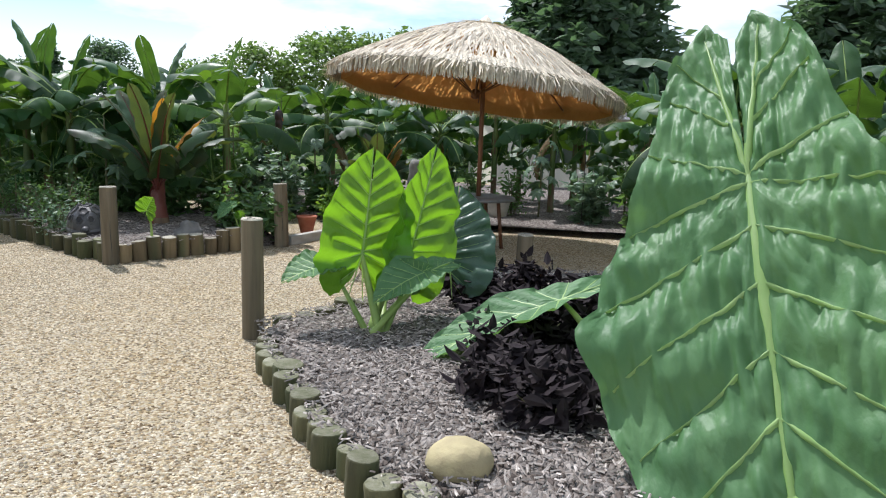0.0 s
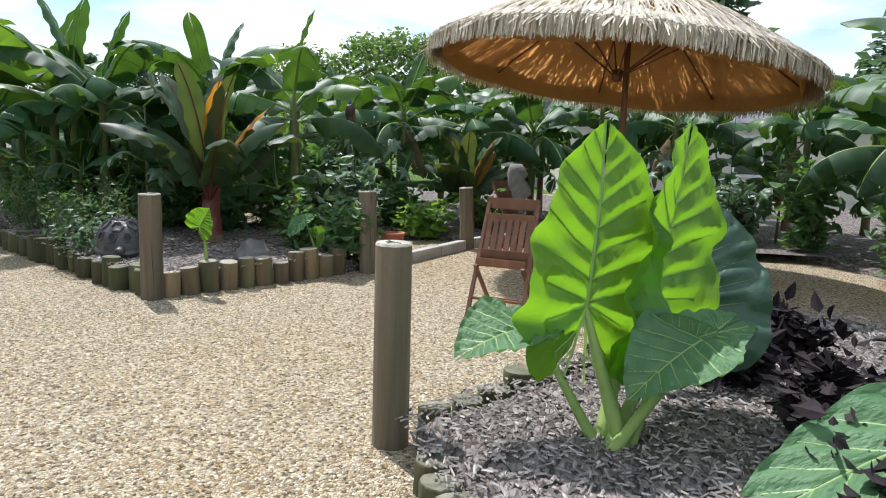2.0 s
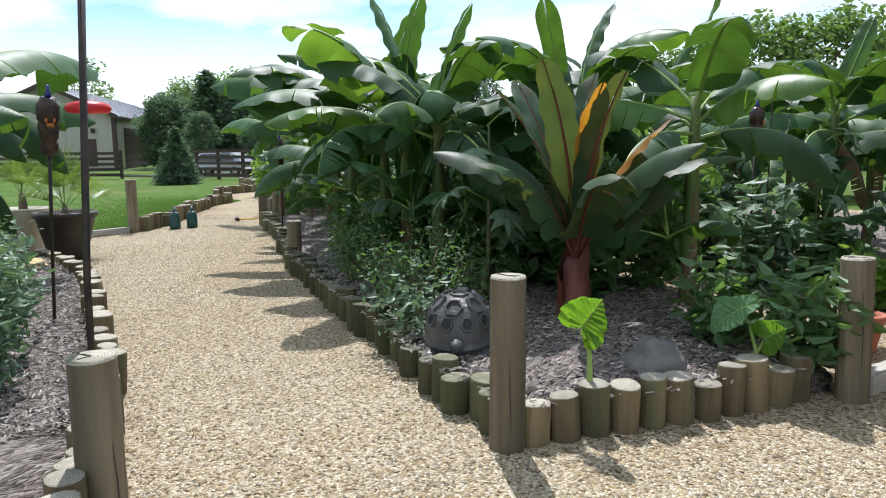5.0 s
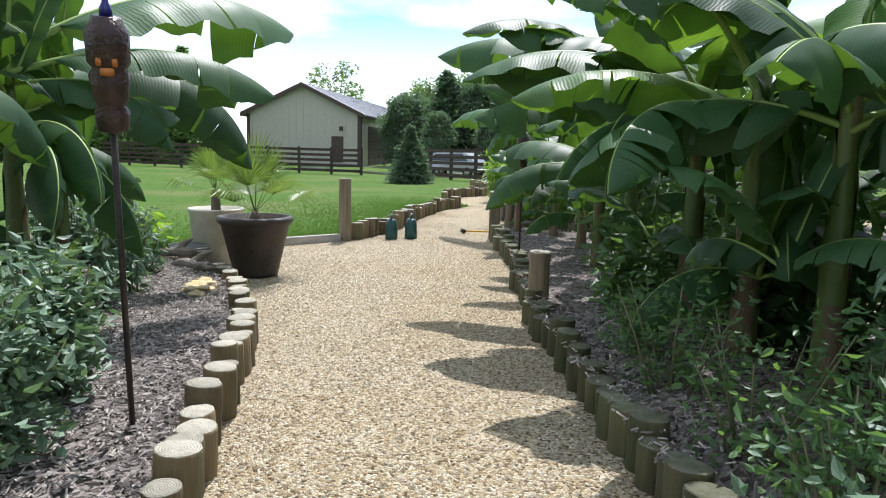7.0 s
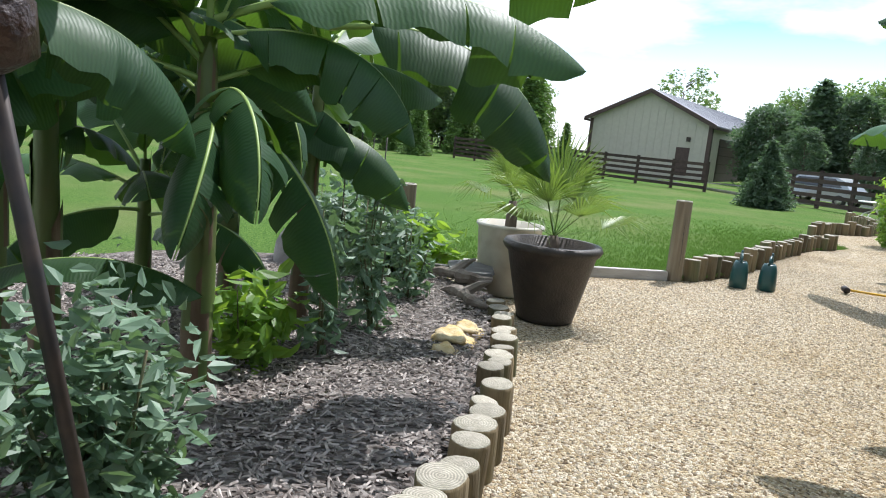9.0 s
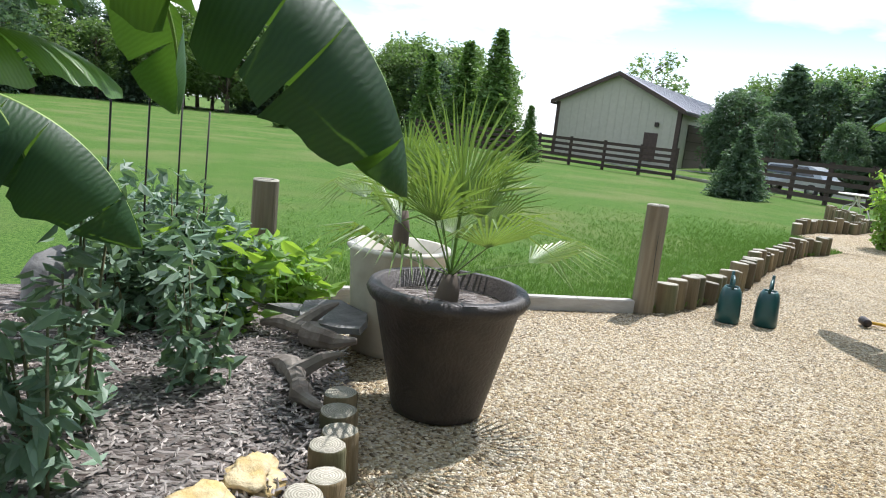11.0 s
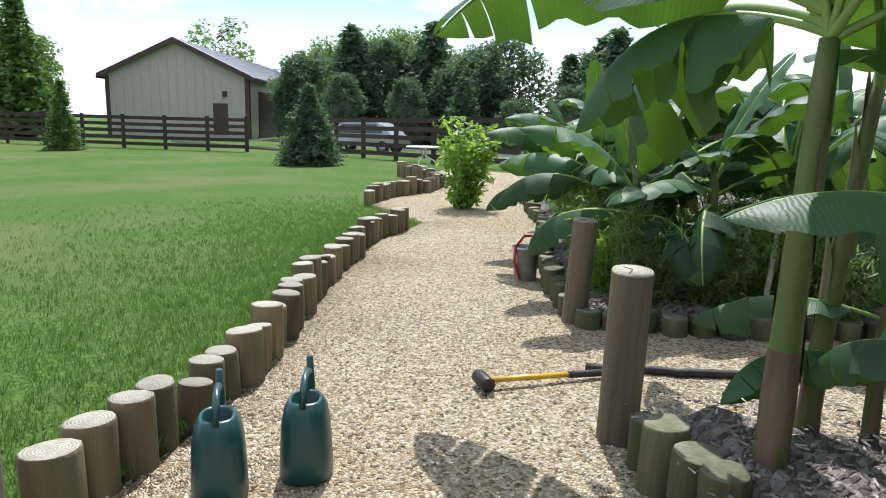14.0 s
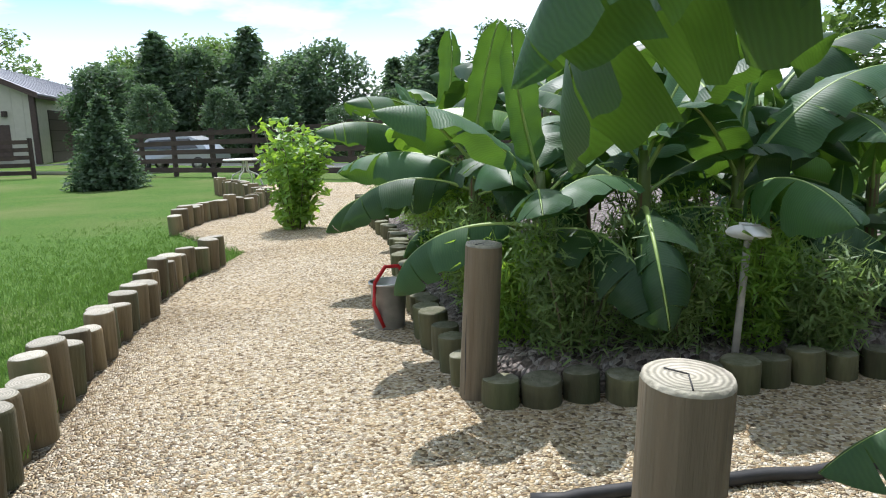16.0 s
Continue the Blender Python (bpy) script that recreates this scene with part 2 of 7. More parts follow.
M = dict(
    gravel=speckled("gravel", [(0.11, 0.073, 0.039), (0.47, 0.355, 0.20), (0.58, 0.48, 0.31), (0.78, 0.70, 0.54), (0.25, 0.185, 0.11)], 60, bump=1.0, patch=(0.86, 0.76, 0.58)),
    pebble=material("pebble", (0.48, 0.39, 0.25), 0.85, (0.66, 0.59, 0.46), 30, 3, island=0.55),
    mulch=speckled("mulch", [(0.05, 0.038, 0.032), (0.17, 0.142, 0.122), (0.30, 0.27, 0.245), (0.08, 0.064, 0.055)], 40, bump=1.0, stretch=(1, 0.45, 1)),
    chip=material("wood_chip", (0.19, 0.16, 0.14), 0.9, (0.38, 0.345, 0.31), 25, 3, island=0.6),
    grass=material("lawn_grass", (0.045, 0.102, 0.020), 0.95, (0.100, 0.172, 0.038), 34, 6, ramp=(0.40, 0.60), bump=1.0, bump_scale=70, third=(0.128, 0.158, 0.056), third_scale=0.3, spec=0.05),
    blade=material("grass_blade", (0.105, 0.185, 0.046), 0.7, island=0.4, translucent=(0.18, 0.34, 0.05), amount=0.3, spec=0.25),
    mossy=material("mossy_log", (0.060, 0.058, 0.026), 0.92, (0.110, 0.105, 0.050), 9, 5, bump=0.8, bump_scale=26, third=(0.050, 0.062, 0.022), third_scale=3, vary=0.3, stretch=(1, 1, 0.13)),
    log=material("weathered_log", (0.110, 0.082, 0.042), 0.9, (0.195, 0.148, 0.080), 9, 5, bump=0.8, bump_scale=26, third=(0.075, 0.082, 0.036), third_scale=3, vary=0.4, stretch=(1, 1, 0.13)),
    log_end=ringed("log_end"),
    mossy_end=material("mossy_log_end", (0.19, 0.185, 0.13), 0.95, (0.10, 0.105, 0.055), 12, 5, bump=0.5, bump_scale=50, third=(0.27, 0.26, 0.21), third_scale=5, vary=0.3),
    post=material("weathered_post", (0.130, 0.100, 0.062), 0.88, (0.230, 0.188, 0.125), 14, 6, bump=0.8, bump_scale=34, third=(0.075, 0.066, 0.042), third_scale=5.0, vary=0.14, stretch=(1, 1, 0.06)),
    timber=material("grey_timber", (0.44, 0.42, 0.38), 0.85, (0.33, 0.31, 0.27), 10, 4, bump=0.3, bump_scale=40, vary=0.1, stretch=(0.3, 0.3, 1)),
    stem=material("banana_stem", (0.075, 0.130, 0.028), 0.5, (0.12, 0.175, 0.042), 5, 4, bump=0.2, bump_scale=20, third=(0.11, 0.062, 0.028), third_scale=2.2, stretch=(1, 1, 0.3)),
    dry=material("dry_sheath", (0.11, 0.068, 0.04), 0.9, (0.20, 0.145, 0.09), 9, 4, bump=0.5, stretch=(1, 1, 0.15)),
    petiole=material("leaf_stalk", (0.19, 0.30, 0.075), 0.5, (0.27, 0.37, 0.10), 6, 3, spec=0.4),
    banana=veined(material("banana_leaf", (0.022, 0.070, 0.026), 0.5, (0.038, 0.096, 0.034), 3.5, 3, vary=0.35, translucent=(0.20, 0.41, 0.035), amount=0.19, spec=0.32)),
    young=veined(material("young_banana_leaf", (0.055, 0.14, 0.03), 0.4, (0.08, 0.18, 0.035), 3.5, 3, vary=0.2, translucent=(0.28, 0.52, 0.04), amount=0.34)),
    dead_leaf=veined(material("dry_leaf", (0.13, 0.085, 0.04), 0.85, (0.20, 0.15, 0.08), 7, 3, vary=0.2, translucent=(0.4, 0.27, 0.1), amount=0.25)),
    redleaf=veined(material("red_banana_leaf", (0.034, 0.076, 0.036), 0.48, (0.060, 0.032, 0.022), 2.2, 3, vary=0.25, ramp=(0.50, 0.70), translucent=(0.20, 0.26, 0.04), amount=0.22, spec=0.3)),
    orangeleaf=veined(material("yellowed_red_banana_leaf", (0.50, 0.22, 0.03), 0.45, (0.16, 0.10, 0.03), 2.6, 3, vary=0.15, translucent=(0.75, 0.34, 0.03), amount=0.4)),
    redstem=material("red_stem", (0.10, 0.022, 0.018), 0.5, (0.17, 0.05, 0.03), 5, 3, bump=0.2, stretch=(1, 1, 0.3)),
    ear=material("elephant_ear_leaf", (0.080, 0.185, 0.078), 0.46, (0.120, 0.240, 0.105), 6, 5, bump=0.5, bump_scale=26, vary=0.1, translucent=(0.22, 0.44, 0.09), amount=0.22, spec=0.24),
    # copies of the ear leaf: sunlit glow put into this colour, a darker one below
    earlit=material("sunlit_yellow_green_ear_leaf", (0.055, 0.15, 0.014), 0.42, (0.080, 0.18, 0.018), 5, 4, bump=0.9, bump_scale=13, vary=0.1, translucent=(0.26, 0.54, 0.02), amount=0.45),
    eardark=material("blue_green_elephant_ear_leaf", (0.035, 0.085, 0.055), 0.34, (0.05, 0.11, 0.065), 5, 4, bump=0.25, bump_scale=22, vary=0.1, translucent=(0.1, 0.25, 0.05), amount=0.15),
    vein=material("leaf_vein", (0.30, 0.46, 0.16), 0.45, (0.24, 0.40, 0.12), 8, 2, translucent=(0.5, 0.7, 0.15), amount=0.25),
    herb=material("herb_leaf", (0.05, 0.115, 0.045), 0.5, (0.075, 0.15, 0.055), 20, 2, island=0.35, translucent=(0.25, 0.45, 0.08), amount=0.3),
    bluegreen=material("grey_green_leaf", (0.105, 0.180, 0.115), 0.5, (0.15, 0.225, 0.145), 20, 2, island=0.3, translucent=(0.22, 0.38, 0.12), amount=0.22),
    fern=material("feathery_leaf", (0.10, 0.175, 0.06), 0.55, (0.15, 0.22, 0.08), 20, 2, island=0.35, translucent=(0.34, 0.52, 0.12), amount=0.35),
    lime=material("bright_green_leaf", (0.10, 0.21, 0.04), 0.5, (0.14, 0.26, 0.05), 20, 2, island=0.3, translucent=(0.42, 0.66, 0.06), amount=0.38),
    palm=material("fan_palm_leaf", (0.085, 0.150, 0.034), 0.42, (0.13, 0.20, 0.05), 20, 2, island=0.3, translucent=(0.30, 0.46, 0.06), amount=0.25),
    twig=material("plant_twig", (0.10, 0.12, 0.05), 0.75, (0.15, 0.13, 0.07), 8, 3),
    bark=material("bark", (0.085, 0.065, 0.048), 0.95, (0.15, 0.12, 0.09), 6, 5, bump=0.8, bump_scale=14, stretch=(1, 1, 0.25)),
    tree=material("tree_leaf", (0.080, 0.132, 0.048), 0.6, (0.120, 0.180, 0.066), 2, 3, island=0.4, translucent=(0.20, 0.34, 0.07), amount=0.42),
    tree_light=material("light_tree_leaf", (0.085, 0.15, 0.036), 0.6, (0.12, 0.19, 0.05), 2, 3, island=0.4, translucent=(0.22, 0.38, 0.06), amount=0.3),
    conifer=material("conifer_needle", (0.068, 0.112, 0.072), 0.7, (0.105, 0.158, 0.098), 2, 3, island=0.45, translucent=(0.14, 0.25, 0.09), amount=0.35),
    larch=material("soft_conifer_needle", (0.075, 0.15, 0.034), 0.7, (0.105, 0.19, 0.045), 2, 3, island=0.4, translucent=(0.2, 0.36, 0.06), amount=0.25),
    thatch=material("palm_thatch", (0.58, 0.51, 0.39), 0.9, (0.74, 0.68, 0.56), 30, 3, island=0.45, translucent=(0.45, 0.30, 0.12), amount=0.2),
    canvas=material("orange_canvas", (0.44, 0.235, 0.085), 0.85, (0.50, 0.29, 0.11), 14, 3, bump=0.2, bump_scale=200, translucent=(0.85, 0.42, 0.12), amount=0.4),
    redwood=material("oiled_red_brown_wood", (0.135, 0.055, 0.025), 0.55, (0.20, 0.085, 0.038), 12, 4, bump=0.2, stretch=(1, 1, 0.15), vary=0.15),
    tikiwood=material("carved_brown_wood", (0.16, 0.075, 0.03), 0.4, (0.09, 0.04, 0.02), 9, 4, bump=0.4, stretch=(1, 1, 0.3), coat=0.2),
    black_plastic=material("black_plastic", (0.022, 0.022, 0.024), 0.42, (0.04, 0.038, 0.036), 8, 4, bump=0.15, bump_scale=60, spec=0.5),
    pot_brown=material("dark_brown_resin", (0.026, 0.020, 0.017), 0.5, (0.045, 0.034, 0.027), 7, 5, bump=0.3, bump_scale=50, third=(0.06, 0.048, 0.038), third_scale=2.5),
    turtle=material("grey_black_turtle_plastic", (0.04, 0.04, 0.042), 0.36, (0.07, 0.07, 0.07), 9, 4, bump=0.2, bump_scale=40, third=(0.10, 0.10, 0.095), third_scale=3),
    stone=material("pale_stone", (0.17, 0.165, 0.155), 0.9, (0.085, 0.083, 0.078), 5, 6, bump=0.9, bump_scale=14, third=(0.27, 0.265, 0.25), third_scale=2.6),
    yellowstone=material("yellow_fieldstone", (0.42, 0.36, 0.20), 0.85, (0.31, 0.26, 0.15), 8, 5, bump=0.5, bump_scale=20),
    greystone=material("moai_grey", (0.26, 0.255, 0.23), 0.9, (0.17, 0.17, 0.15), 7, 5, bump=0.6, bump_scale=25),
    driftwood=material("driftwood", (0.25, 0.22, 0.185), 0.9, (0.13, 0.105, 0.085), 8, 5, bump=0.9, bump_scale=16, stretch=(1, 0.2, 1)),
    fungus=material("yellow_fungus", (0.50, 0.36, 0.14), 0.9, (0.58, 0.48, 0.30), 12, 4, bump=0.7, bump_scale=30),
    white_pot=material("white_plastic_tub", (0.66, 0.63, 0.54), 0.6, (0.52, 0.49, 0.41), 6, 4, third=(0.46, 0.40, 0.30), third_scale=2),
    green_plastic=material("dark_green_plastic", (0.008, 0.052, 0.052), 0.34, (0.011, 0.068, 0.066), 9, 3),
    terracotta=material("terracotta", (0.36, 0.10, 0.055), 0.85, (0.44, 0.16, 0.09), 8, 4, bump=0.2),
    iron=material("black_iron", (0.02, 0.018, 0.017), 0.5, (0.05, 0.035, 0.028), 14, 4, metal=0.4),
    steel=material("galvanised_steel", (0.50, 0.50, 0.48), 0.42, (0.38, 0.38, 0.37), 12, 4, metal=0.8),
    yellow=material("yellow_fibreglass", (0.66, 0.40, 0.03), 0.4, (0.58, 0.34, 0.03), 12, 3),
    rubber=material("black_rubber", (0.018, 0.018, 0.018), 0.65, (0.035, 0.034, 0.033), 10, 3),
    red=material("red_plastic", (0.62, 0.03, 0.035), 0.35, (0.52, 0.025, 0.03), 10, 3, translucent=(0.8, 0.06, 0.05), amount=0.2),
    white=material("white_enamel", (0.74, 0.74, 0.72), 0.5, (0.66, 0.66, 0.63), 8, 3),
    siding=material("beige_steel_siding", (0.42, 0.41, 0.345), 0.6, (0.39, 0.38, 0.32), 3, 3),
    # barn siding with sunlight put into its colour; also the house's pale wall
    siding_lit=material("sunlit_cream_siding", (0.66, 0.62, 0.53), 0.65, (0.60, 0.57, 0.48), 3, 3),
    roof=material("grey_standing_seam", (0.34, 0.345, 0.37), 0.45, (0.30, 0.305, 0.33), 4, 3, metal=0.3),
    brown_trim=material("dark_brown_trim", (0.045, 0.027, 0.022), 0.6, (0.065, 0.04, 0.033), 6, 3),
    fence=material("dark_fence_board", (0.032, 0.020, 0.016), 0.8, (0.055, 0.036, 0.028), 6, 4, bump=0.4, stretch=(0.2, 1, 1), vary=0.2),
    asphalt=material("pale_drive", (0.36, 0.35, 0.33), 0.95, (0.30, 0.295, 0.28), 12, 5, bump=0.3),
    glass=material("dark_glass", (0.03, 0.035, 0.04), 0.08, (0.04, 0.045, 0.05), 3, 2, spec=0.8),
    carpaint=material("silver_car_paint", (0.42, 0.43, 0.44), 0.3, (0.40, 0.41, 0.42), 5, 2, metal=0.5, coat=0.6),
    tiki_paint=material("painted_tiki_brown", (0.022, 0.011, 0.009), 0.35, (0.055, 0.026, 0.016), 16, 4, bump=0.5, bump_scale=50),
    tiki_orange=material("painted_tiki_orange", (0.50, 0.18, 0.03), 0.5, (0.40, 0.13, 0.03), 12, 3),
    blue_glass=material("cobalt_cap", (0.02, 0.02, 0.16), 0.25, (0.03, 0.03, 0.2), 8, 2),
    yellow_flower=material("yellow_petal", (0.75, 0.58, 0.04), 0.6, (0.66, 0.48, 0.03), 8, 2),
    # dark foliage colour that also carries the giant leaf's shadow
    dark_leaf=material("purple_black_shade_leaf", (0.018, 0.013, 0.016), 0.8, (0.030, 0.024, 0.024), 10, 2, island=0.4, spec=0.15),
    table_top=material("grey_tabletop", (0.16, 0.165, 0.16), 0.5, (0.22, 0.22, 0.21), 7, 4, bump=0.15),
)

# ======================= builders =======================
def smooth_mesh(me, flag=True):
    me.polygons.foreach_set("use_smooth", [flag] * len(me.polygons))


def mesh_of(name, bm, mats, smooth=True):
    me = bpy.data.meshes.new(name)
    bm.to_mesh(me)
    bm.free()
    for m in mats if isinstance(mats, (list, tuple)) else [mats]:
        me.materials.append(m)
    smooth_mesh(me, smooth)
    return me


def data_mesh(name, verts, faces, mats, smooth=True, slots=None, uvs=None):
    me = bpy.data.meshes.new(name)
    me.from_pydata(verts, [], faces)
    for m in mats if isinstance(mats, (list, tuple)) else [mats]:
        me.materials.append(m)
    smooth_mesh(me, smooth)
    if slots is not None:
        me.polygons.foreach_set("material_index", slots)
    if uvs is not None:
        layer = me.uv_layers.new(name="UVMap")
        idx = np.empty(len(me.loops), int)
        me.loops.foreach_get("vertex_index", idx)
        layer.data.foreach_set("uv", np.asarray(uvs, float)[idx].ravel())
    return me


def put(name, me, parent=None, m=None, label="", category="", group="", kind=""):
    ob = new(name, me)
    if parent is not None:
        ob.parent = parent
    if m is not None:
        ob.matrix_basis = m
    return tagged(ob, label, category, group, kind)


def part(name, bm, mat, parent, label="", smooth=True, m=None):
    return put(name, mesh_of(name, bm, mat, smooth), parent, m, label)


def thing(name, m, label, category, group="", kind=""):
    e = new(name)
    e.empty_display_size = 0.1
    e.matrix_basis = m
    return tagged(e, label, category, group, kind)


def box(bm, x, y, z, sx, sy, sz, bevel=0.0, m=None):
    r = bmesh.ops.create_cube(bm, size=1, matrix=(m or Matrix()) @ Matrix.Translation((x, y, z)) @ Matrix.Diagonal((sx, sy, sz, 1)))
    if bevel:
        es = list({e for v in r["verts"] for e in v.link_edges})
        bmesh.ops.bevel(bm, geom=es, offset=bevel, segments=2, affect="EDGES")


def tube(bm, pts, radii, seg=8, caps=True):
    """A round tube through points, with a radius at each."""
    rings, pts = [], [Vector(p) for p in pts]
    up = Vector((0, 0, 1))
    for i, p in enumerate(pts):
        d = (pts[min(i + 1, len(pts) - 1)] - pts[max(i - 1, 0)]).normalized()
        side = d.cross(up if abs(d.z) < 0.95 else Vector((1, 0, 0))).normalized()
        top = side.cross(d)
        r = radii[i] if isinstance(radii, (list, tuple)) else radii
        rings.append([bm.verts.new(p + r * (math.cos(a) * side + math.sin(a) * top)) for a in (2 * math.pi * k / seg for k in range(seg))])
    for a, b in zip(rings, rings[1:]):
        for k in range(seg):
            bm.faces.new((a[k], a[(k + 1) % seg], b[(k + 1) % seg], b[k]))
    if caps:
        bm.faces.new(rings[0][::-1]), bm.faces.new(rings[-1])
    return rings


def lathe(bm, profile, seg=24, wob=0.0, rnd=None, close=True):
    """A turned solid from (radius, height) pairs."""
    rings = []
    for r, z in profile:
        rings.append([bm.verts.new((r * math.cos(a) * (1 + (rnd.uniform(-wob, wob) if rnd else 0)), r * math.sin(a) * (1 + (rnd.uniform(-wob, wob) if rnd else 0)), z))
                      for a in (2 * math.pi * k / seg for k in range(seg))])
    fs = []
    for a, b in zip(rings, rings[1:]):
        for k in range(seg):
            fs.append(bm.faces.new((a[k], a[(k + 1) % seg], b[(k + 1) % seg], b[k])))
    if close:
        bm.faces.new(rings[0][::-1])
        bm.faces.new(rings[-1])
    return rings, fs


def along(points, step):
    """Points at even steps along a polyline, with the heading at each."""
    pts = [Vector((*p, 0)) for p in points]
    out, left = [], 0.0
    for a, b in zip(pts, pts[1:]):
        d, n = (b - a).length, (b - a).normalized()
        s = left
        while s < d:
            q = a + n * s
            out.append((q.x, q.y, math.atan2(n.y, n.x)))
            s += step
        left = s - d
    return out


def inside(p, poly):
    x, y, c = p[0], p[1], False
    for (x0, y0), (x1, y1) in zip(poly, poly[1:] + poly[:1]):
        if (y0 > y) != (y1 > y) and x < (x1 - x0) * (y - y0) / (y1 - y0) + x0:
            c = not c
    return c


# ======================= plan =======================
EDGE_A = [(1.9, 1.7), (0.9, 2.0), (0.1, 2.4), (-0.59, 2.98), (-0.93, 3.44), (-1.22, 3.99), (-1.48, 4.46), (-1.74, 4.98)]
EDGE_A2 = [(-1.74, 5.42), (-1.58, 5.62), (-1.40, 5.84), (-1.16, 6.12), (-0.86, 6.55), (-0.50, 7.2), (0.1, 7.9), (1.3, 8.0), (2.6, 7.2), (4.2, 6.6)]
BED_A = EDGE_A + [(-1.85, 5.28)] + EDGE_A2 + [(4.6, 4.0), (3.4, 2.0)]
EDGE_B = [(-4.36, 7.96), (-4.14, 8.20), (-3.96, 8.42), (-3.69, 8.70), (-3.43, 9.08), (-3.16, 9.50)]
EDGE_BL = [(-4.72, 7.97), (-5.14, 8.2), (-5.55, 8.46), (-6.24, 8.95), (-7.42, 9.77), (-8.26, 10.40), (-9.5, 11.33), (-10.9, 12.6), (-12.0, 13.6), (-13.2, 14.5), (-13.9, 15.1)]
BED_B = [(-4.52, 7.85)] + EDGE_B + [(-3.0, 9.7), (-3.6, 10.6), (-4.6, 11.9), (-6.4, 13.2), (-9.0, 15.0), (-11.2, 16.2), (-12.4, 16.2), (-13.6, 15.75), (-14.0, 15.25)] + EDGE_BL[::-1]
EDGE_H = [(-15.10, 16.78), (-14.65, 17.03), (-14.34, 17.25), (-13.98, 17.54), (-13.45, 17.95), (-12.7, 18.5), (-11.6, 19.3)]
EDGE_HL = [(-15.50, 16.92), (-16.02, 17.57), (-16.59, 18.28), (-17.3, 19.3), (-18.11, 20.48), (-19.6, 22.2), (-21.3, 24.2)]
BED_H = EDGE_H[::-1] + [(-15.3, 16.8)] + EDGE_HL + [(-22.5, 27.0), (-12.0, 28.0)]
EDGE_L = [(-3.9, 4.8), (-4.15, 5.05), (-4.68, 5.48), (-5.74, 6.29), (-7.12, 7.32), (-8.26, 7.93), (-8.98, 8.36), (-9.64, 8.78), (-10.5, 9.20), (-11.4, 9.55), (-12.2, 9.80), (-12.6, 9.88)]
BED_L = EDGE_L + [(-13.6, 9.95), (-15.0, 9.45), (-14.9, 7.0), (-12.0, 4.4), (-8.0, 3.2), (-5.8, 3.6)]
BED_D = [(-4.4, 13.0), (-3.2, 12.6), (-2.15, 12.2), (-1.5, 12.95), (-0.6, 13.6), (1.4, 13.4), (2.6, 11.6), (3.2, 9.6), (5.2, 8.2), (8.5, 8.5), (9.0, 21.0), (-12.0, 24.0), (-10.5, 20.6), (-8.0, 16.8)]
LAWN_1 = [(-15.09, 13.16), (-15.3, 13.6), (-15.5, 13.95), (-16.0, 14.62), (-16.55, 15.27), (-17.28, 16.05), (-17.88, 16.82), (-18.5, 17.6), (-18.9, 18.2), (-19.3, 19.1)]
LAWN_2 = [(-21.9, 20.7), (-22.5, 21.8), (-22.65, 23.0), (-23.4, 24.2), (-25.2, 25.4), (-27.3, 26.7)]
GRAVEL = [(-1.0, -6.0), (-6.0, -4.0), (-3.4, 2.2), (-7.0, 3.0), (-12.0, 5.0), (-15.05, 8.4), (-15.05, 12.95)] + LAWN_1 + [(-19.6, 19.7), (-21.6, 20.6)] + LAWN_2 + \
         [(-27.0, 29.0), (-20.0, 30.0), (-10.0, 26.0), (9.0, 22.0), (9.5, 8.0), (5.0, 1.0), (3.0, -5.0)]


def shifted(points, dx, dy):
    return [(x + dx, y + dy) for x, y in points]


def height(x, y):
    """Lawn level: flush with the timber edge, gently falling and rolling away."""
    d = max(0.0, math.hypot(x + 8, y - 9) - 14)
    base = 0.03 - 0.012 * min(d, 30) + 0.006 * max(0.0, min(d - 35, 60))
    return base + 0.05 * noise.noise(Vector((x * 0.11, y * 0.11, 3.1)))


# one ground sheet to the horizon: fine near, coarse far
def ground_sheet():
    axis = [-1600, -700, -300, -160] + list(np.arange(-110, 50.1, 2.5)) + [90, 160, 320, 700, 1600]
    ay = [-1600, -700, -300, -160, -90, -50, -30] + list(np.arange(-16, 90.1, 2.5)) + [130, 200, 330, 700, 1600]
    verts, faces = [], []
    for y in ay:
        for x in axis:
            near = inside((x, y), GRAVEL)
            verts.append((x, y, -0.12 if near else height(x, y) if abs(x) < 150 and abs(y) < 150 else -0.6))
    w = len(axis)
    for j in range(len(ay) - 1):
        for i in range(w - 1):
            faces.append((j * w + i, j * w + i + 1, (j + 1) * w + i + 1, (j + 1) * w + i))
    return data_mesh("ground", verts, faces, M["grass"])


put("ground", ground_sheet(), label="mown green lawn with pale dry patches", category="lawn", kind="structure")


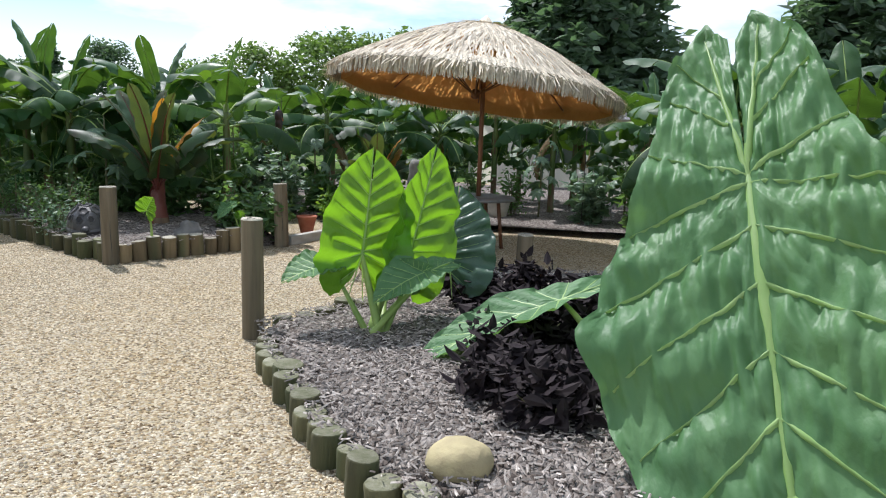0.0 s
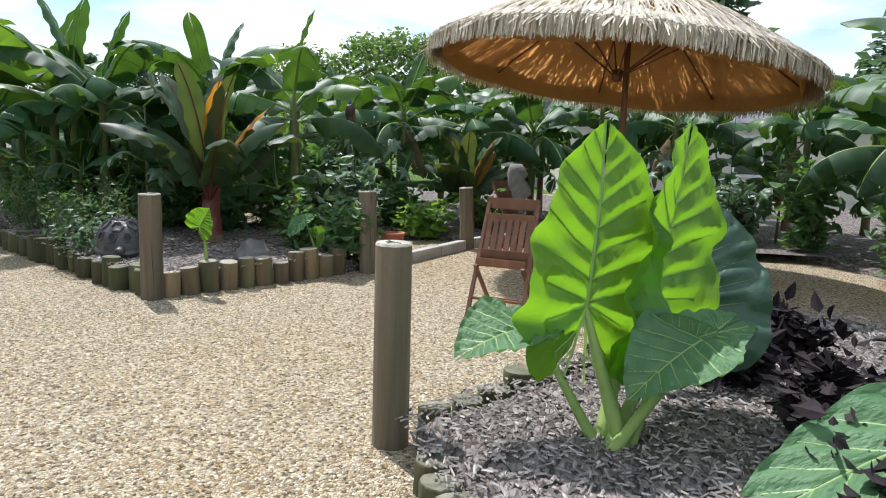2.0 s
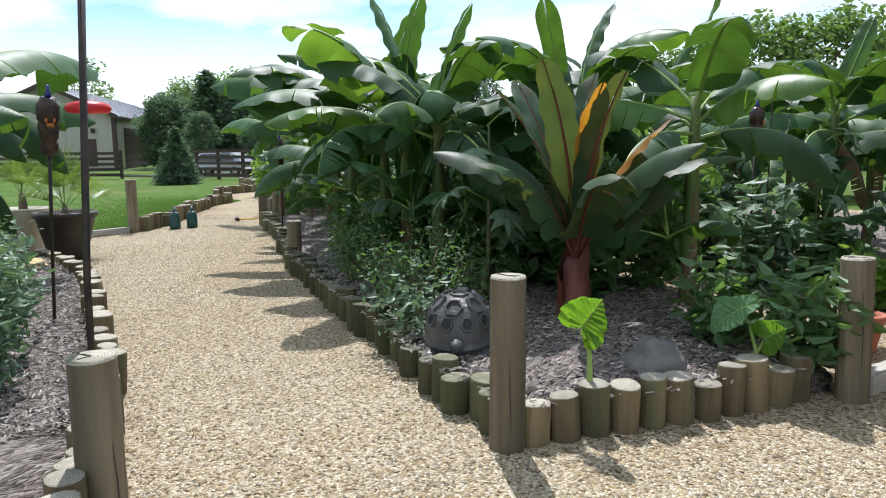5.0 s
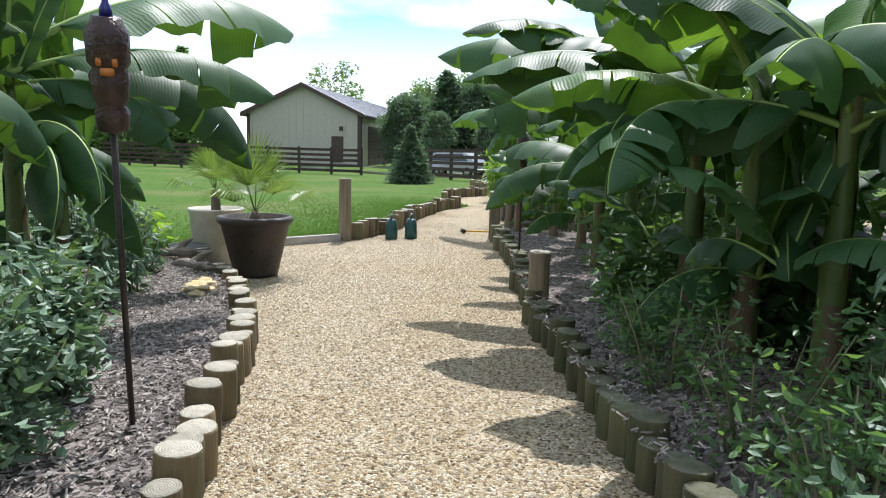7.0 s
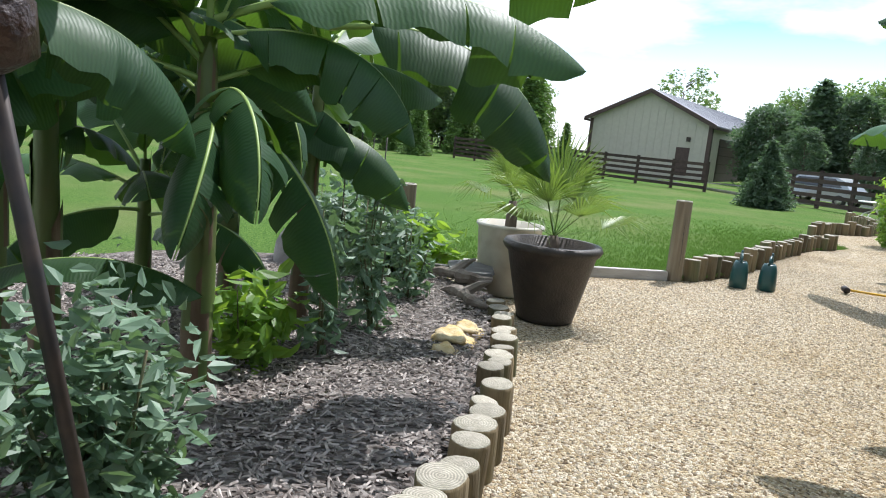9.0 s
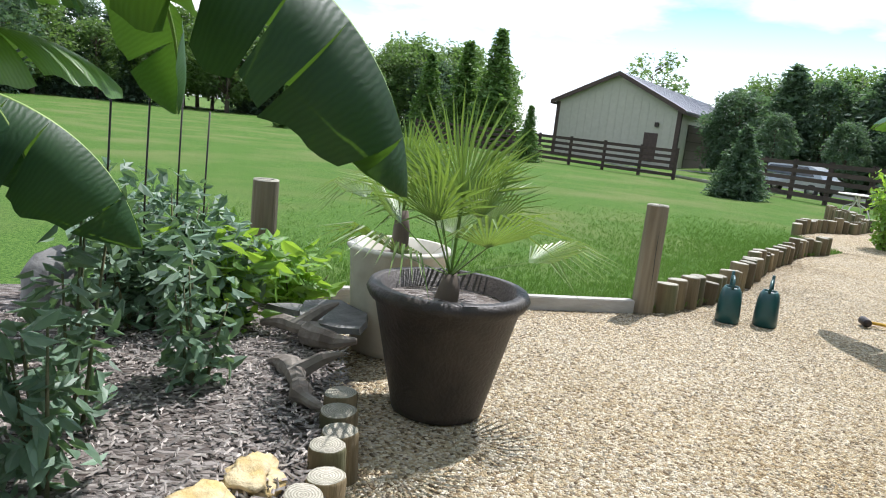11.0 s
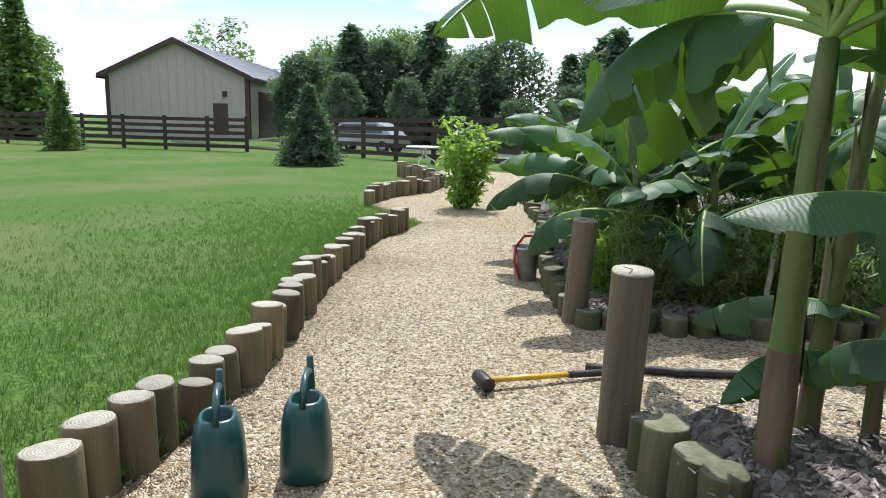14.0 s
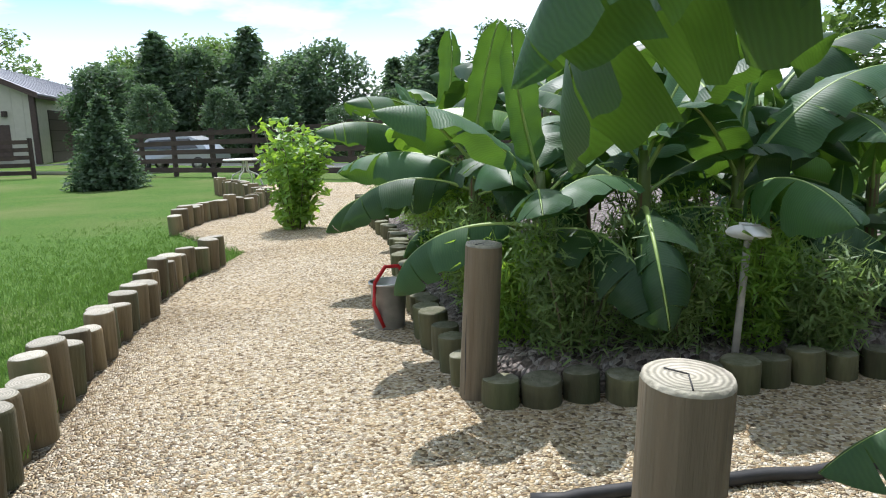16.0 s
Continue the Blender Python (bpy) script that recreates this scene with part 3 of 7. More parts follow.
def sheet(name, poly, z, mat, mound=0.0, step=0.35, seed=1, **tags):
    """A filled outline, cut into a fine grid, with a gentle mound."""
    bm = bmesh.new()
    vs = [bm.verts.new((x, y, z)) for x, y in poly]
    bm.faces.new(vs)
    bmesh.ops.triangulate(bm, faces=bm.faces[:])
    x0, x1 = min(p[0] for p in poly), max(p[0] for p in poly)
    y0, y1 = min(p[1] for p in poly), max(p[1] for p in poly)
    for k in np.arange(x0 + step, x1, step):
        bmesh.ops.bisect_plane(bm, geom=bm.verts[:] + bm.edges[:] + bm.faces[:], plane_co=(k, 0, 0), plane_no=(1, 0, 0))
    for k in np.arange(y0 + step, y1, step):
        bmesh.ops.bisect_plane(bm, geom=bm.verts[:] + bm.edges[:] + bm.faces[:], plane_co=(0, k, 0), plane_no=(0, 1, 0))
    edge = {v for e in bm.edges if len(e.link_faces) == 1 for v in e.verts}
    for v in bm.verts:
        n1 = noise.noise(Vector((v.co.x * 0.8, v.co.y * 0.8, seed)))
        v.co.z += 0.35 * mound * n1 + (0 if v in edge else mound)
    rim = [e for e in bm.edges if len(e.link_faces) == 1]
    r = bmesh.ops.extrude_edge_only(bm, edges=rim)
    for v in [g for g in r["geom"] if isinstance(g, bmesh.types.BMVert)]:
        v.co.z = -0.15
    bmesh.ops.recalc_face_normals(bm, faces=bm.faces[:])
    return put(name, mesh_of(name, bm, mat), None, None, **tags)


sheet("gravel_path", GRAVEL, 0.0, M["gravel"], 0.0, 1.5, 3, label="buff pea gravel path raked flat", category="path", kind="structure")
def inset(poly, d):
    """The outline drawn in by d metres, so that the edging stands clear of the mulch."""
    area = sum(a[0] * b[1] - b[0] * a[1] for a, b in zip(poly, poly[1:] + poly[:1]))
    out = []
    for a, p, b in zip(poly[-1:] + poly[:-1], poly, poly[1:] + poly[:1]):
        t = (Vector(p) - Vector(a)).normalized() + (Vector(b) - Vector(p)).normalized()
        t = t.normalized() if t.length > 0.3 else Vector((1, 0))
        nrm = Vector((-t.y, t.x)) * (1 if area > 0 else -1)
        out.append((p[0] + nrm.x * d, p[1] + nrm.y * d))
    return out


for nm, poly, z, md in (("mulch_bed_1", BED_A, 0.10, 0.05), ("mulch_bed_2", BED_B, 0.12, 0.10), ("mulch_bed_3", BED_H, 0.10, 0.06), ("mulch_bed_4", BED_L, 0.10, 0.06), ("mulch_bed_5", BED_D, 0.06, 0.05)):
    sheet(nm, inset(poly, 0.10), z, M["mulch"], md, 0.5, len(nm), label="shredded brown bark mulch in a planting bed", category="mulch", kind="structure")


def bed_level(x, y):
    for poly, z, md in ((BED_A, 0.10, 0.05), (BED_B, 0.12, 0.10), (BED_H, 0.10, 0.06), (BED_L, 0.10, 0.06), (BED_D, 0.06, 0.05)):
        if inside((x, y), poly):
            return z + md * 0.85
    return 0.0 if inside((x, y), GRAVEL) else height(x, y)


# ======================= logs and posts =======================
def log_mesh(name, r, h, seed, mats):
    rnd = random.Random(seed)
    bm = bmesh.new()
    seg = 14
    ph = [rnd.uniform(0, 6.28) for _ in range(3)]
    def rad(a):
        return r * (1 + 0.05 * math.sin(2 * a + ph[0]) + 0.03 * math.sin(3 * a + ph[1]) + 0.02 * math.sin(5 * a + ph[2]))
    rings = []
    tilt = (rnd.uniform(-0.05, 0.05), rnd.uniform(-0.05, 0.05))
    for k, (f, z) in enumerate(((1.0, -0.12), (1.0, h * 0.5), (1.0, h - 0.018), (0.955, h - 0.003), (0.90, h))):
        ring = []
        for s in range(seg):
            a = 2 * math.pi * s / seg
            x, y = rad(a) * f * math.cos(a), rad(a) * f * math.sin(a)
            ring.append(bm.verts.new((x, y, z + (x * tilt[0] + y * tilt[1] if k > 1 else 0))))
        rings.append(ring)
    for i, (a, b) in enumerate(zip(rings, rings[1:])):
        for s in range(seg):
            f = bm.faces.new((a[s], a[(s + 1) % seg], b[(s + 1) % seg], b[s]))
            f.material_index = 1 if i == 3 else 0
    top = bm.verts.new((0, 0, h - 0.004))
    for s in range(seg):
        f = bm.faces.new((rings[-1][s], rings[-1][(s + 1) % seg], top))
        f.material_index = 1
    return mesh_of(name, bm, mats)


LOGS = [log_mesh("edging_log", r, h, i, [M["log"], M["log_end"]]) for i, (r, h) in enumerate(((0.098, 0.25), (0.108, 0.28), (0.09, 0.23), (0.102, 0.30), (0.112, 0.25), (0.094, 0.27)))]
MOSSY = [log_mesh("edging_log", r, h, i + 20, [M["mossy"], M["mossy_end"]]) for i, (r, h) in enumerate(((0.098, 0.25), (0.108, 0.28), (0.09, 0.23), (0.102, 0.30), (0.112, 0.25)))]
lrnd = random.Random(5)


def log_row(points, step, label, group, hscale=1.0, jitter=0.03, size=1.0, logs=LOGS):
    for x, y, a in along(points, step):
        o = lrnd.uniform(-jitter, jitter)
        m = pose(x - math.sin(a) * o, y + math.cos(a) * o, 0, lrnd.uniform(-3, 3), lrnd.uniform(-3, 3), lrnd.uniform(0, 360))
        s = lrnd.uniform(0.88, 1.1) * size
        m = m @ Matrix.Diagonal((s, s, hscale * lrnd.uniform(0.91, 1.08), 1))
        put("edging_log", lrnd.choice(logs), None, m, label, "log", group)


log_row(shifted(EDGE_A[1:], 0.05, 0.02), 0.18, "short mossy round log edging set upright in gravel", "log edging of the elephant ear bed", 0.60, 0.04, 0.86, MOSSY)
log_row(shifted(EDGE_A2[:7], 0.08, 0.02), 0.215, "short mossy round log edging set upright in gravel", "log edging of the elephant ear bed", 0.60, 0.04, 0.9, MOSSY)
log_row(shifted(EDGE_B, -0.07, 0.05), 0.185, "short weathered round log edging beside gravel", "log edging of the turtle bed", 1.0, 0.03, 0.9)
log_row(shifted(EDGE_BL, 0.05, 0.07), 0.19, "short mossy round log edging beside gravel", "log edging of the turtle bed", 0.92, 0.05, 0.88, MOSSY)
log_row(shifted(EDGE_L[1:], -0.02, -0.03), 0.185, "grey weathered round log edging beside gravel", "log edging of the torch bed", 1.0, 0.03, 0.88)
log_row(shifted(EDGE_H, 0.0, 0.03), 0.2, "short dark round log edging beside gravel", "log edging of the pond-side bed", 0.54, 0.03, 0.86, MOSSY)
log_row(shifted(EDGE_HL, 0.09, 0.04), 0.225, "short dark round log edging beside gravel", "log edging of the pond-side bed", 0.72, 0.03, 0.86, MOSSY)
log_row(shifted(LAWN_1, -0.09, 0.05), 0.205, "weathered round log edging between lawn and gravel", "log edging of the lawn", 1.1, 0.03, 0.92)
log_row(LAWN_2, 0.24, "weathered round log edging between lawn and gravel", "log edging of the lawn", 1.12, 0.03, 1.05)


def post(x, y, h, r=0.105, lean=(0, 0), seed=0, label="tall weathered round timber post set in the ground"):
    t = thing("timber_post", pose(x, y, 0, lean[0], lean[1], seed * 71), label, "post", "timber posts")
    rnd = random.Random(seed + 40)
    bm = bmesh.new()
    seg, levels = 20, 9
    rings = []
    ph = [rnd.uniform(0, 6.28) for _ in range(4)]
    zs = [-0.3] + [h * k / levels for k in range(levels)] + [h - 0.012]
    for z in zs:
        rings.append([bm.verts.new((r * (1 + 0.02 * math.sin(2 * a + ph[0]) + 0.012 * math.sin(5 * a + ph[1] + z) - 0.03 * z / h) * math.cos(a),
                                    r * (1 + 0.02 * math.sin(2 * a + ph[0]) + 0.012 * math.sin(5 * a + ph[1] + z) - 0.03 * z / h) * math.sin(a), z)) for a in (2 * math.pi * k / seg for k in range(seg))])
    for a, b in zip(rings, rings[1:]):
        for k in range(seg):
            bm.faces.new((a[k], a[(k + 1) % seg], b[(k + 1) % seg], b[k]))
    part("shaft", bm, M["post"], t)
    bm = bmesh.new()
    inner, outer = [], []
    for k in range(seg):
        v = rings_co(r, ph, h, k, seg)
        outer.append(bm.verts.new((v[0], v[1], h - 0.012)))
        inner.append(bm.verts.new((v[0] * 0.95, v[1] * 0.95, h)))
    c = bm.verts.new((0.01, 0.005, h - 0.004))
    for k in range(seg):
        bm.faces.new((outer[k], outer[(k + 1) % seg], inner[(k + 1) % seg], inner[k]))
        bm.faces.new((inner[k], inner[(k + 1) % seg], c))
    part("sawn_end", bm, M["log_end"], t, "cracked grey sawn end")
    bm = bmesh.new()
    for k in range(rnd.choice((2, 3, 4))):
        a = rnd.uniform(0, 6.28)
        L = r * rnd.uniform(0.5, 0.85)
        box(bm, L / 2, 0, h + 0.0012, L, 0.0025, 0.003, 0, Matrix.Rotation(a, 4, "Z"))
    part("crack", bm, M["rubber"], t, "dark drying cracks")
    for k in range(2):
        bm = bmesh.new()
        a, z0, n = seed * 1.3 + k * 2.2 + rnd.uniform(-0.6, 0.6), h * rnd.uniform(0.02, 0.3), 7
        z1 = min(h - 0.03, z0 + h * rnd.uniform(0.4, 0.65))
        rows = []
        for q in range(n):
            f = q / (n - 1)
            w, an, z = 0.0035 * math.sin(math.pi * (0.06 + 0.88 * f)), a + 0.05 * math.sin(5 * f + k), z0 + (z1 - z0) * f
            rr = r * (1 + 0.02 * math.sin(2 * an + ph[0]) + 0.012 * math.sin(5 * an + ph[1] + z) - 0.03 * z / h) + 0.0015
            c, tang = Vector((math.cos(an), math.sin(an), 0)), Vector((-math.sin(an), math.cos(an), 0))
            rows.append([bm.verts.new(c * rr - tang * w + Vector((0, 0, z))), bm.verts.new(c * rr + tang * w + Vector((0, 0, z)))])
        for u, v in zip(rows, rows[1:]):
            bm.faces.new((u[0], u[1], v[1], v[0]))
        part("crack", bm, M["rubber"], t, "dark drying crack down the side")
    return t


def rings_co(r, ph, h, k, seg):
    a = 2 * math.pi * k / seg
    q = r * (1 + 0.02 * math.sin(2 * a + ph[0]) + 0.012 * math.sin(5 * a + ph[1] + h) - 0.03)
    return q * math.cos(a), q * math.sin(a)


POSTS = [(-1.88, 5.30, 0.97, 0.088, (0, 0)), (-4.52, 7.87, 0.93, 0.095, (0, 0)), (-2.98, 9.62, 0.90, 0.10, (0, 2)), (-2.07, 11.78, 0.85, 0.10, (0, 3)), (-15.13, 12.95, 1.02, 0.10, (0, 0)),
         (-14.03, 15.28, 0.83, 0.095, (2, 3)), (-15.25, 16.86, 0.78, 0.095, (3, 2)), (-15.24, 9.46, 0.95, 0.105, (0, 0)), (-9.62, 11.62, 0.62, 0.10, (0, 0)), (0.41, 8.43, 0.50, 0.10, (0, 4)),
         (-5.66, 6.30, 0.74, 0.10, (0, 0)), (-12.9, 18.75, 0.55, 0.09, (0, 0))]
for i, (x, y, h, r, lean) in enumerate(POSTS):
    post(x, y, h, r, lean, i)


def beam(name, a, b, z, w, h, mat, label, category, group="", cuts=1):
    a, b = Vector((*a, 0)), Vector((*b, 0))
    t = thing(name, Matrix.Translation(a), label, category, group)
    n = (b - a) / cuts
    for k in range(cuts):
        bm = bmesh.new()
        L = n.length - 0.012
        m = Matrix.Translation(n * (k + 0.5)) @ Matrix.Rotation(math.atan2(n.y, n.x), 4, "Z")
        box(bm, 0, 0, z + h / 2, L, w, h, 0.008, m)
        part("timber", bm, mat, t, smooth=False)
    return t


beam("timber_edging", (-15.12, 9.62), (-15.10, 12.83), -0.06, 0.10, 0.18, M["timber"], "pale grey sawn timber edging between lawn and gravel", "edging", "", 2)
beam("timber_edging", (-2.93, 9.75), (-2.12, 11.65), -0.06, 0.12, 0.19, M["timber"], "pale weathered timber edging beside gravel", "edging", "", 3)
beam("timber_edging", (-2.02, 11.92), (-0.9, 13.5), -0.06, 0.12, 0.19, M["timber"], "pale weathered timber edging beside gravel", "edging", "", 2)

# ======================= leaves =======================
CHORDS = {}          # mesh name: reach and rise of the leaf tip for a leaf of length 1


def strap_leaf(name, mats, seed, rise=60, fall=110, width=0.2, stalk=0.16, fold=0.25, tears=5, ruffle=0.010, n=30, tip=0.6):
    """A banana leaf of length 1 along +x: a stalk, then a blade that arches from rise degrees up to fall degrees lower; slit along the veins here and there, the strips hanging apart."""
    rnd = random.Random(seed)
    verts, faces, slots, uvs = [], [], [], []
    p, ang = Vector((0, 0, 0)), radians(rise)
    line = []
    ph = rnd.uniform(0, 6.28)
    for i in range(n + 1):
        s = i / n
        line.append((p.copy(), ang))
        ang -= radians(fall) * (1 / n) * (0.45 + 1.25 * s)
        p = p + Vector((math.cos(ang), 0, math.sin(ang))) / n
    ncol = 4
    sway = rnd.uniform(-0.1, 0.1)
    first = int(stalk * n)

    def spot(side, s, u, droop):
        k = min(n - 1e-6, max(0.0, s * n))
        i, r = int(k), k - int(k)
        q, a = line[i][0].lerp(line[i + 1][0], r), line[i][1] + (line[i + 1][1] - line[i][1]) * r
        t = max(0.0, (s - stalk) / (1 - stalk))
        w = width * min(1.0, t / 0.13) ** 0.6 * max(0.0, 1 - max(0.0, (t - tip) / (1 - tip)) ** 2.2) ** 0.6
        w *= 1 + 0.05 * math.sin(9 * s + ph + side)
        up = Vector((-math.sin(a), 0, math.cos(a)))
        f = fold - droop * (0.4 + 0.6 * u) + 0.12 * math.sin(5 * s + ph)
        return (q + Vector((0.0, side * (0.006 + w * u * math.cos(f * (0.5 + 0.5 * u))) + sway * s * s, 0.0)) +
                up * (w * u * math.sin(f * (0.6 + 0.4 * u)) - 0.30 * w * u * u + ruffle * u * math.sin(38 * s + ph + side) * (w / width)))

    for side in (-1, 1):
        cut = sorted(rnd.sample(range(first + 3, n - 2), min(tears, n - first - 5)))
        ends = [first] + cut + [n]
        for a0, b0 in zip(ends, ends[1:]):
            droop = 0.0 if rnd.random() < 0.45 else rnd.uniform(0.1, 0.75)
            start = len(verts)
            for i in range(a0, b0 + 1):
                for c in range(ncol + 1):
                    u = c / ncol
                    gap = 0.006 * u * ((1 if i == a0 and a0 != first else 0) - (1 if i == b0 and b0 != n else 0))
                    verts.append(spot(side, i / n + gap + 0.03 * u, u, droop))
                    uvs.append((0.5 + 0.49 * u * side, i / n * 2))
            w1 = ncol + 1
            for i in range(b0 - a0):
                for c in range(ncol):
                    k = start + i * w1 + c
                    faces.append((k, k + 1, k + w1 + 1, k + w1) if side > 0 else (k, k + w1, k + w1 + 1, k + 1))
                    slots.append(0)
    seg = 5
    start = len(verts)
    for i, (q, a) in enumerate(line):
        s = i / n
        r = 0.013 * (1 - s) ** 0.8 + 0.002
        up = Vector((-math.sin(a), 0, math.cos(a)))
        for k in range(seg):
            an = 2 * math.pi * k / seg
            verts.append(q + Vector((0, r * math.cos(an) + sway * s * s, 0)) + up * (r * 0.8 * math.sin(an) - 0.004))
            uvs.append((0.5, s))
    for i in range(n):
        for k in range(seg):
            faces.append((start + i * seg + k, start + (i + 1) * seg + k, start + (i + 1) * seg + (k + 1) % seg, start + i * seg + (k + 1) % seg))
            slots.append(1)
    me = data_mesh(name, verts, faces, mats, True, slots, uvs)
    CHORDS[me.name] = (line[-1][0].x, line[-1][0].z)
    return me


def leaf_set(mat, rib, seed):
    out = {}
    for k in range(3):
        out["up", k] = strap_leaf("leaf", [mat, rib], seed + k, 82, 30, 0.105, 0.13, 0.55, 0, tip=0.7)
        out["mid", k] = strap_leaf("leaf", [mat, rib], seed + 10 + k, 55, 66, 0.150, 0.16, -0.12, 3, tip=0.62)
        out["flat", k] = strap_leaf("leaf", [mat, rib], seed + 20 + k, 30, 58, 0.160, 0.16, -0.28, 3, tip=0.62)
        out["low", k] = strap_leaf("leaf", [mat, rib], seed + 30 + k, 18, 92, 0.155, 0.15, -0.50, 5, tip=0.60)
        out["arch", k] = strap_leaf("leaf", [mat, rib], seed + 50 + k, 62, 128, 0.135, 0.14, -0.30, 4, tip=0.60)
        out["hang", k] = strap_leaf("leaf", [mat, rib], seed + 40 + k, -20, 65, 0.10, 0.14, -0.75, 7)
    return out


BAN = leaf_set(M["banana"], M["petiole"], 100)
YOU = leaf_set(M["young"], M["petiole"], 200)
RED = leaf_set(M["redleaf"], M["redstem"], 300)
ORA = leaf_set(M["orangeleaf"], M["redstem"], 400)
DRY = leaf_set(M["dead_leaf"], M["dry"], 500)


def set_leaf(parent, lib, kind, k, at, az, length, roll=0.0, pitch=0.0, wide=1.0, label=""):
    m = Matrix.Translation(at) @ Matrix.Rotation(radians(az), 4, "Z") @ Matrix.Rotation(radians(-pitch), 4, "Y") @ Matrix.Rotation(radians(roll), 4, "X") @ Matrix.Diagonal((length, length * wide, length, 1))
    return put("leaf", lib[kind, k % 3], parent, m, label)


def reach_leaf(parent, lib, kind, k, base, tip, wide=1.0, roll=0.0):
    """A leaf whose stalk starts at base and whose tip ends at tip, both from the plant's foot."""
    d = Vector(tip) - Vector(base)
    cx, cz = CHORDS[lib[kind, k % 3].name]
    rise = math.degrees(math.atan2(d.z, math.hypot(d.x, d.y))) - math.degrees(math.atan2(cz, cx))
    return set_leaf(parent, lib, kind, k, base, math.degrees(math.atan2(d.y, d.x)), d.length / math.hypot(cx, cz), roll, rise, wide)


def stem_mesh(h, r, lean, seed, mat, base_mat):
    rnd = random.Random(seed)
    bm = bmesh.new()
    n, seg = 9, 10
    pts = [Vector((lean[0] * (k / n) ** 1.4, lean[1] * (k / n) ** 1.4, -0.1 + (h + 0.1) * k / n)) for k in range(n + 1)]
    rad = [r * (1.12 if k == 0 else 1.0 - 0.5 * k / n) * (1 + 0.05 * math.sin(k * 2.3 + seed)) for k in range(n + 1)]
    tube(bm, pts, rad, seg)
    for f in bm.faces:
        if f.calc_center_median().z < h * 0.3 and rnd.random() < 0.75:
            f.material_index = 1
    # overlapping leaf sheaths
    for k in range(5):
        z = h * (0.3 + 0.14 * k)
        a = rnd.uniform(0, 6.28)
        c = pts[min(n, int(z / h * n) + 1)]
        ring = []
        for q in range(7):
            an = a + (q - 3) * 0.33
            rr = r * (1.0 - 0.5 * z / h) * 1.12
            ring.append((bm.verts.new((c.x + rr * math.cos(an), c.y + rr * math.sin(an), z - 0.12)), bm.verts.new((c.x + rr * 0.98 * math.cos(an), c.y + rr * 0.98 * math.sin(an), z + 0.22 - 0.05 * abs(q - 3)))))
        for q in range(6):
            f = bm.faces.new((ring[q][0], ring[q + 1][0], ring[q + 1][1], ring[q][1]))
            f.material_index = 1 if rnd.random() < 0.25 else 0
    return mesh_of("stem", bm, [mat, base_mat])


def banana(x, y, h, n=9, length=1.6, seed=0, r=0.085, az0=None, lean=(0, 0), red=False, dead=0, wide=1.0, leaves=None, label="", z=None, suckers=0, reach=()):
    rnd = random.Random(seed)
    label = label or ("red Abyssinian banana with maroon stalks growing in mulch" if red else "tall green banana plant with arching torn leaves in mulch")
    t = thing("banana_plant", pose(x, y, bed_level(x, y) if z is None else z), label, "banana plant", "banana plants of the garden")
    put("stem", stem_mesh(h, r, lean, seed, M["redstem"] if red else M["stem"], M["dry"]), t)
    top = Vector((lean[0], lean[1], h))
    az = rnd.uniform(0, 360) if az0 is None else az0
    for k in range(n):
        f = k / max(1, n - 1)
        kind = "up" if f < 0.1 else "mid" if f < 0.48 else "flat" if f < 0.76 else "low"
        lib = (ORA if rnd.random() < 0.16 else RED) if red else (YOU if rnd.random() < 0.07 else BAN)
        at = top + Vector((0, 0, -0.06 - 0.30 * f * min(1.0, h)))
        set_leaf(t, lib, kind, rnd.randrange(3), at, az + 137.5 * k + rnd.uniform(-18, 18), length * rnd.uniform(0.82, 1.08) * (0.8 if f < 0.1 else 1), rnd.uniform(-22, 22), rnd.uniform(-8, 10), wide * rnd.uniform(0.9, 1.15))
    for k in range(dead):
        set_leaf(t, DRY, "hang", k, top + Vector((0, 0, -0.35 * min(1.0, h))), rnd.uniform(0, 360), length * rnd.uniform(0.5, 0.8), rnd.uniform(-30, 30), -25)
    for az1, kind, L, dz, lib, *tilt in leaves or ():
        set_leaf(t, {"b": BAN, "y": YOU, "r": RED, "o": ORA}[lib], kind, int(az1) % 3, top + Vector((0, 0, dz)), az1, L, rnd.uniform(-10, 10), tilt[0] if tilt else 0, wide)
    for kind, at, tip, lib, w, roll in reach:
        foot = Vector((x, y, t.matrix_basis.translation.z))
        reach_leaf(t, {"b": BAN, "y": YOU, "r": RED, "o": ORA}[lib], kind, seed, top + Vector((0, 0, at)), Vector(tip) - foot, w, roll)
    for k in range(suckers):
        a = rnd.uniform(0, 360)
        foot = Vector((0.28 * math.cos(radians(a)), 0.28 * math.sin(radians(a)), h * rnd.uniform(0.25, 0.5)))
        for q in range(4):
            set_leaf(t, BAN, ("mid", "flat", "up", "low")[q], q, foot, a + 95 * q + rnd.uniform(-25, 25), length * rnd.uniform(0.5, 0.7), rnd.uniform(-20, 20), rnd.uniform(-5, 15))
    return t


# ----------------------- elephant ears -----------------------
EAR_X = [0.0, 0.14, 0.30, 0.43, 0.52, 0.55, 0.49, 0.41, 0.34, 0.29, 0.24, 0.09, 0.012, 0.006]
EAR_Y = [-1.0, -0.93, -0.78, -0.62, -0.48, -0.34, -0.20, -0.08, 0.05, 0.20, 0.38, 0.51, 0.42, 0.05]


ROUND_X = [0.0, 0.15, 0.30, 0.44, 0.55, 0.60, 0.59, 0.54, 0.46, 0.35, 0.23, 0.13, 0.05, 0.012]
ROUND_Y = [-0.98, -0.90, -0.78, -0.60, -0.36, -0.08, 0.12, 0.27, 0.37, 0.42, 0.38, 0.28, 0.16, 0.05]


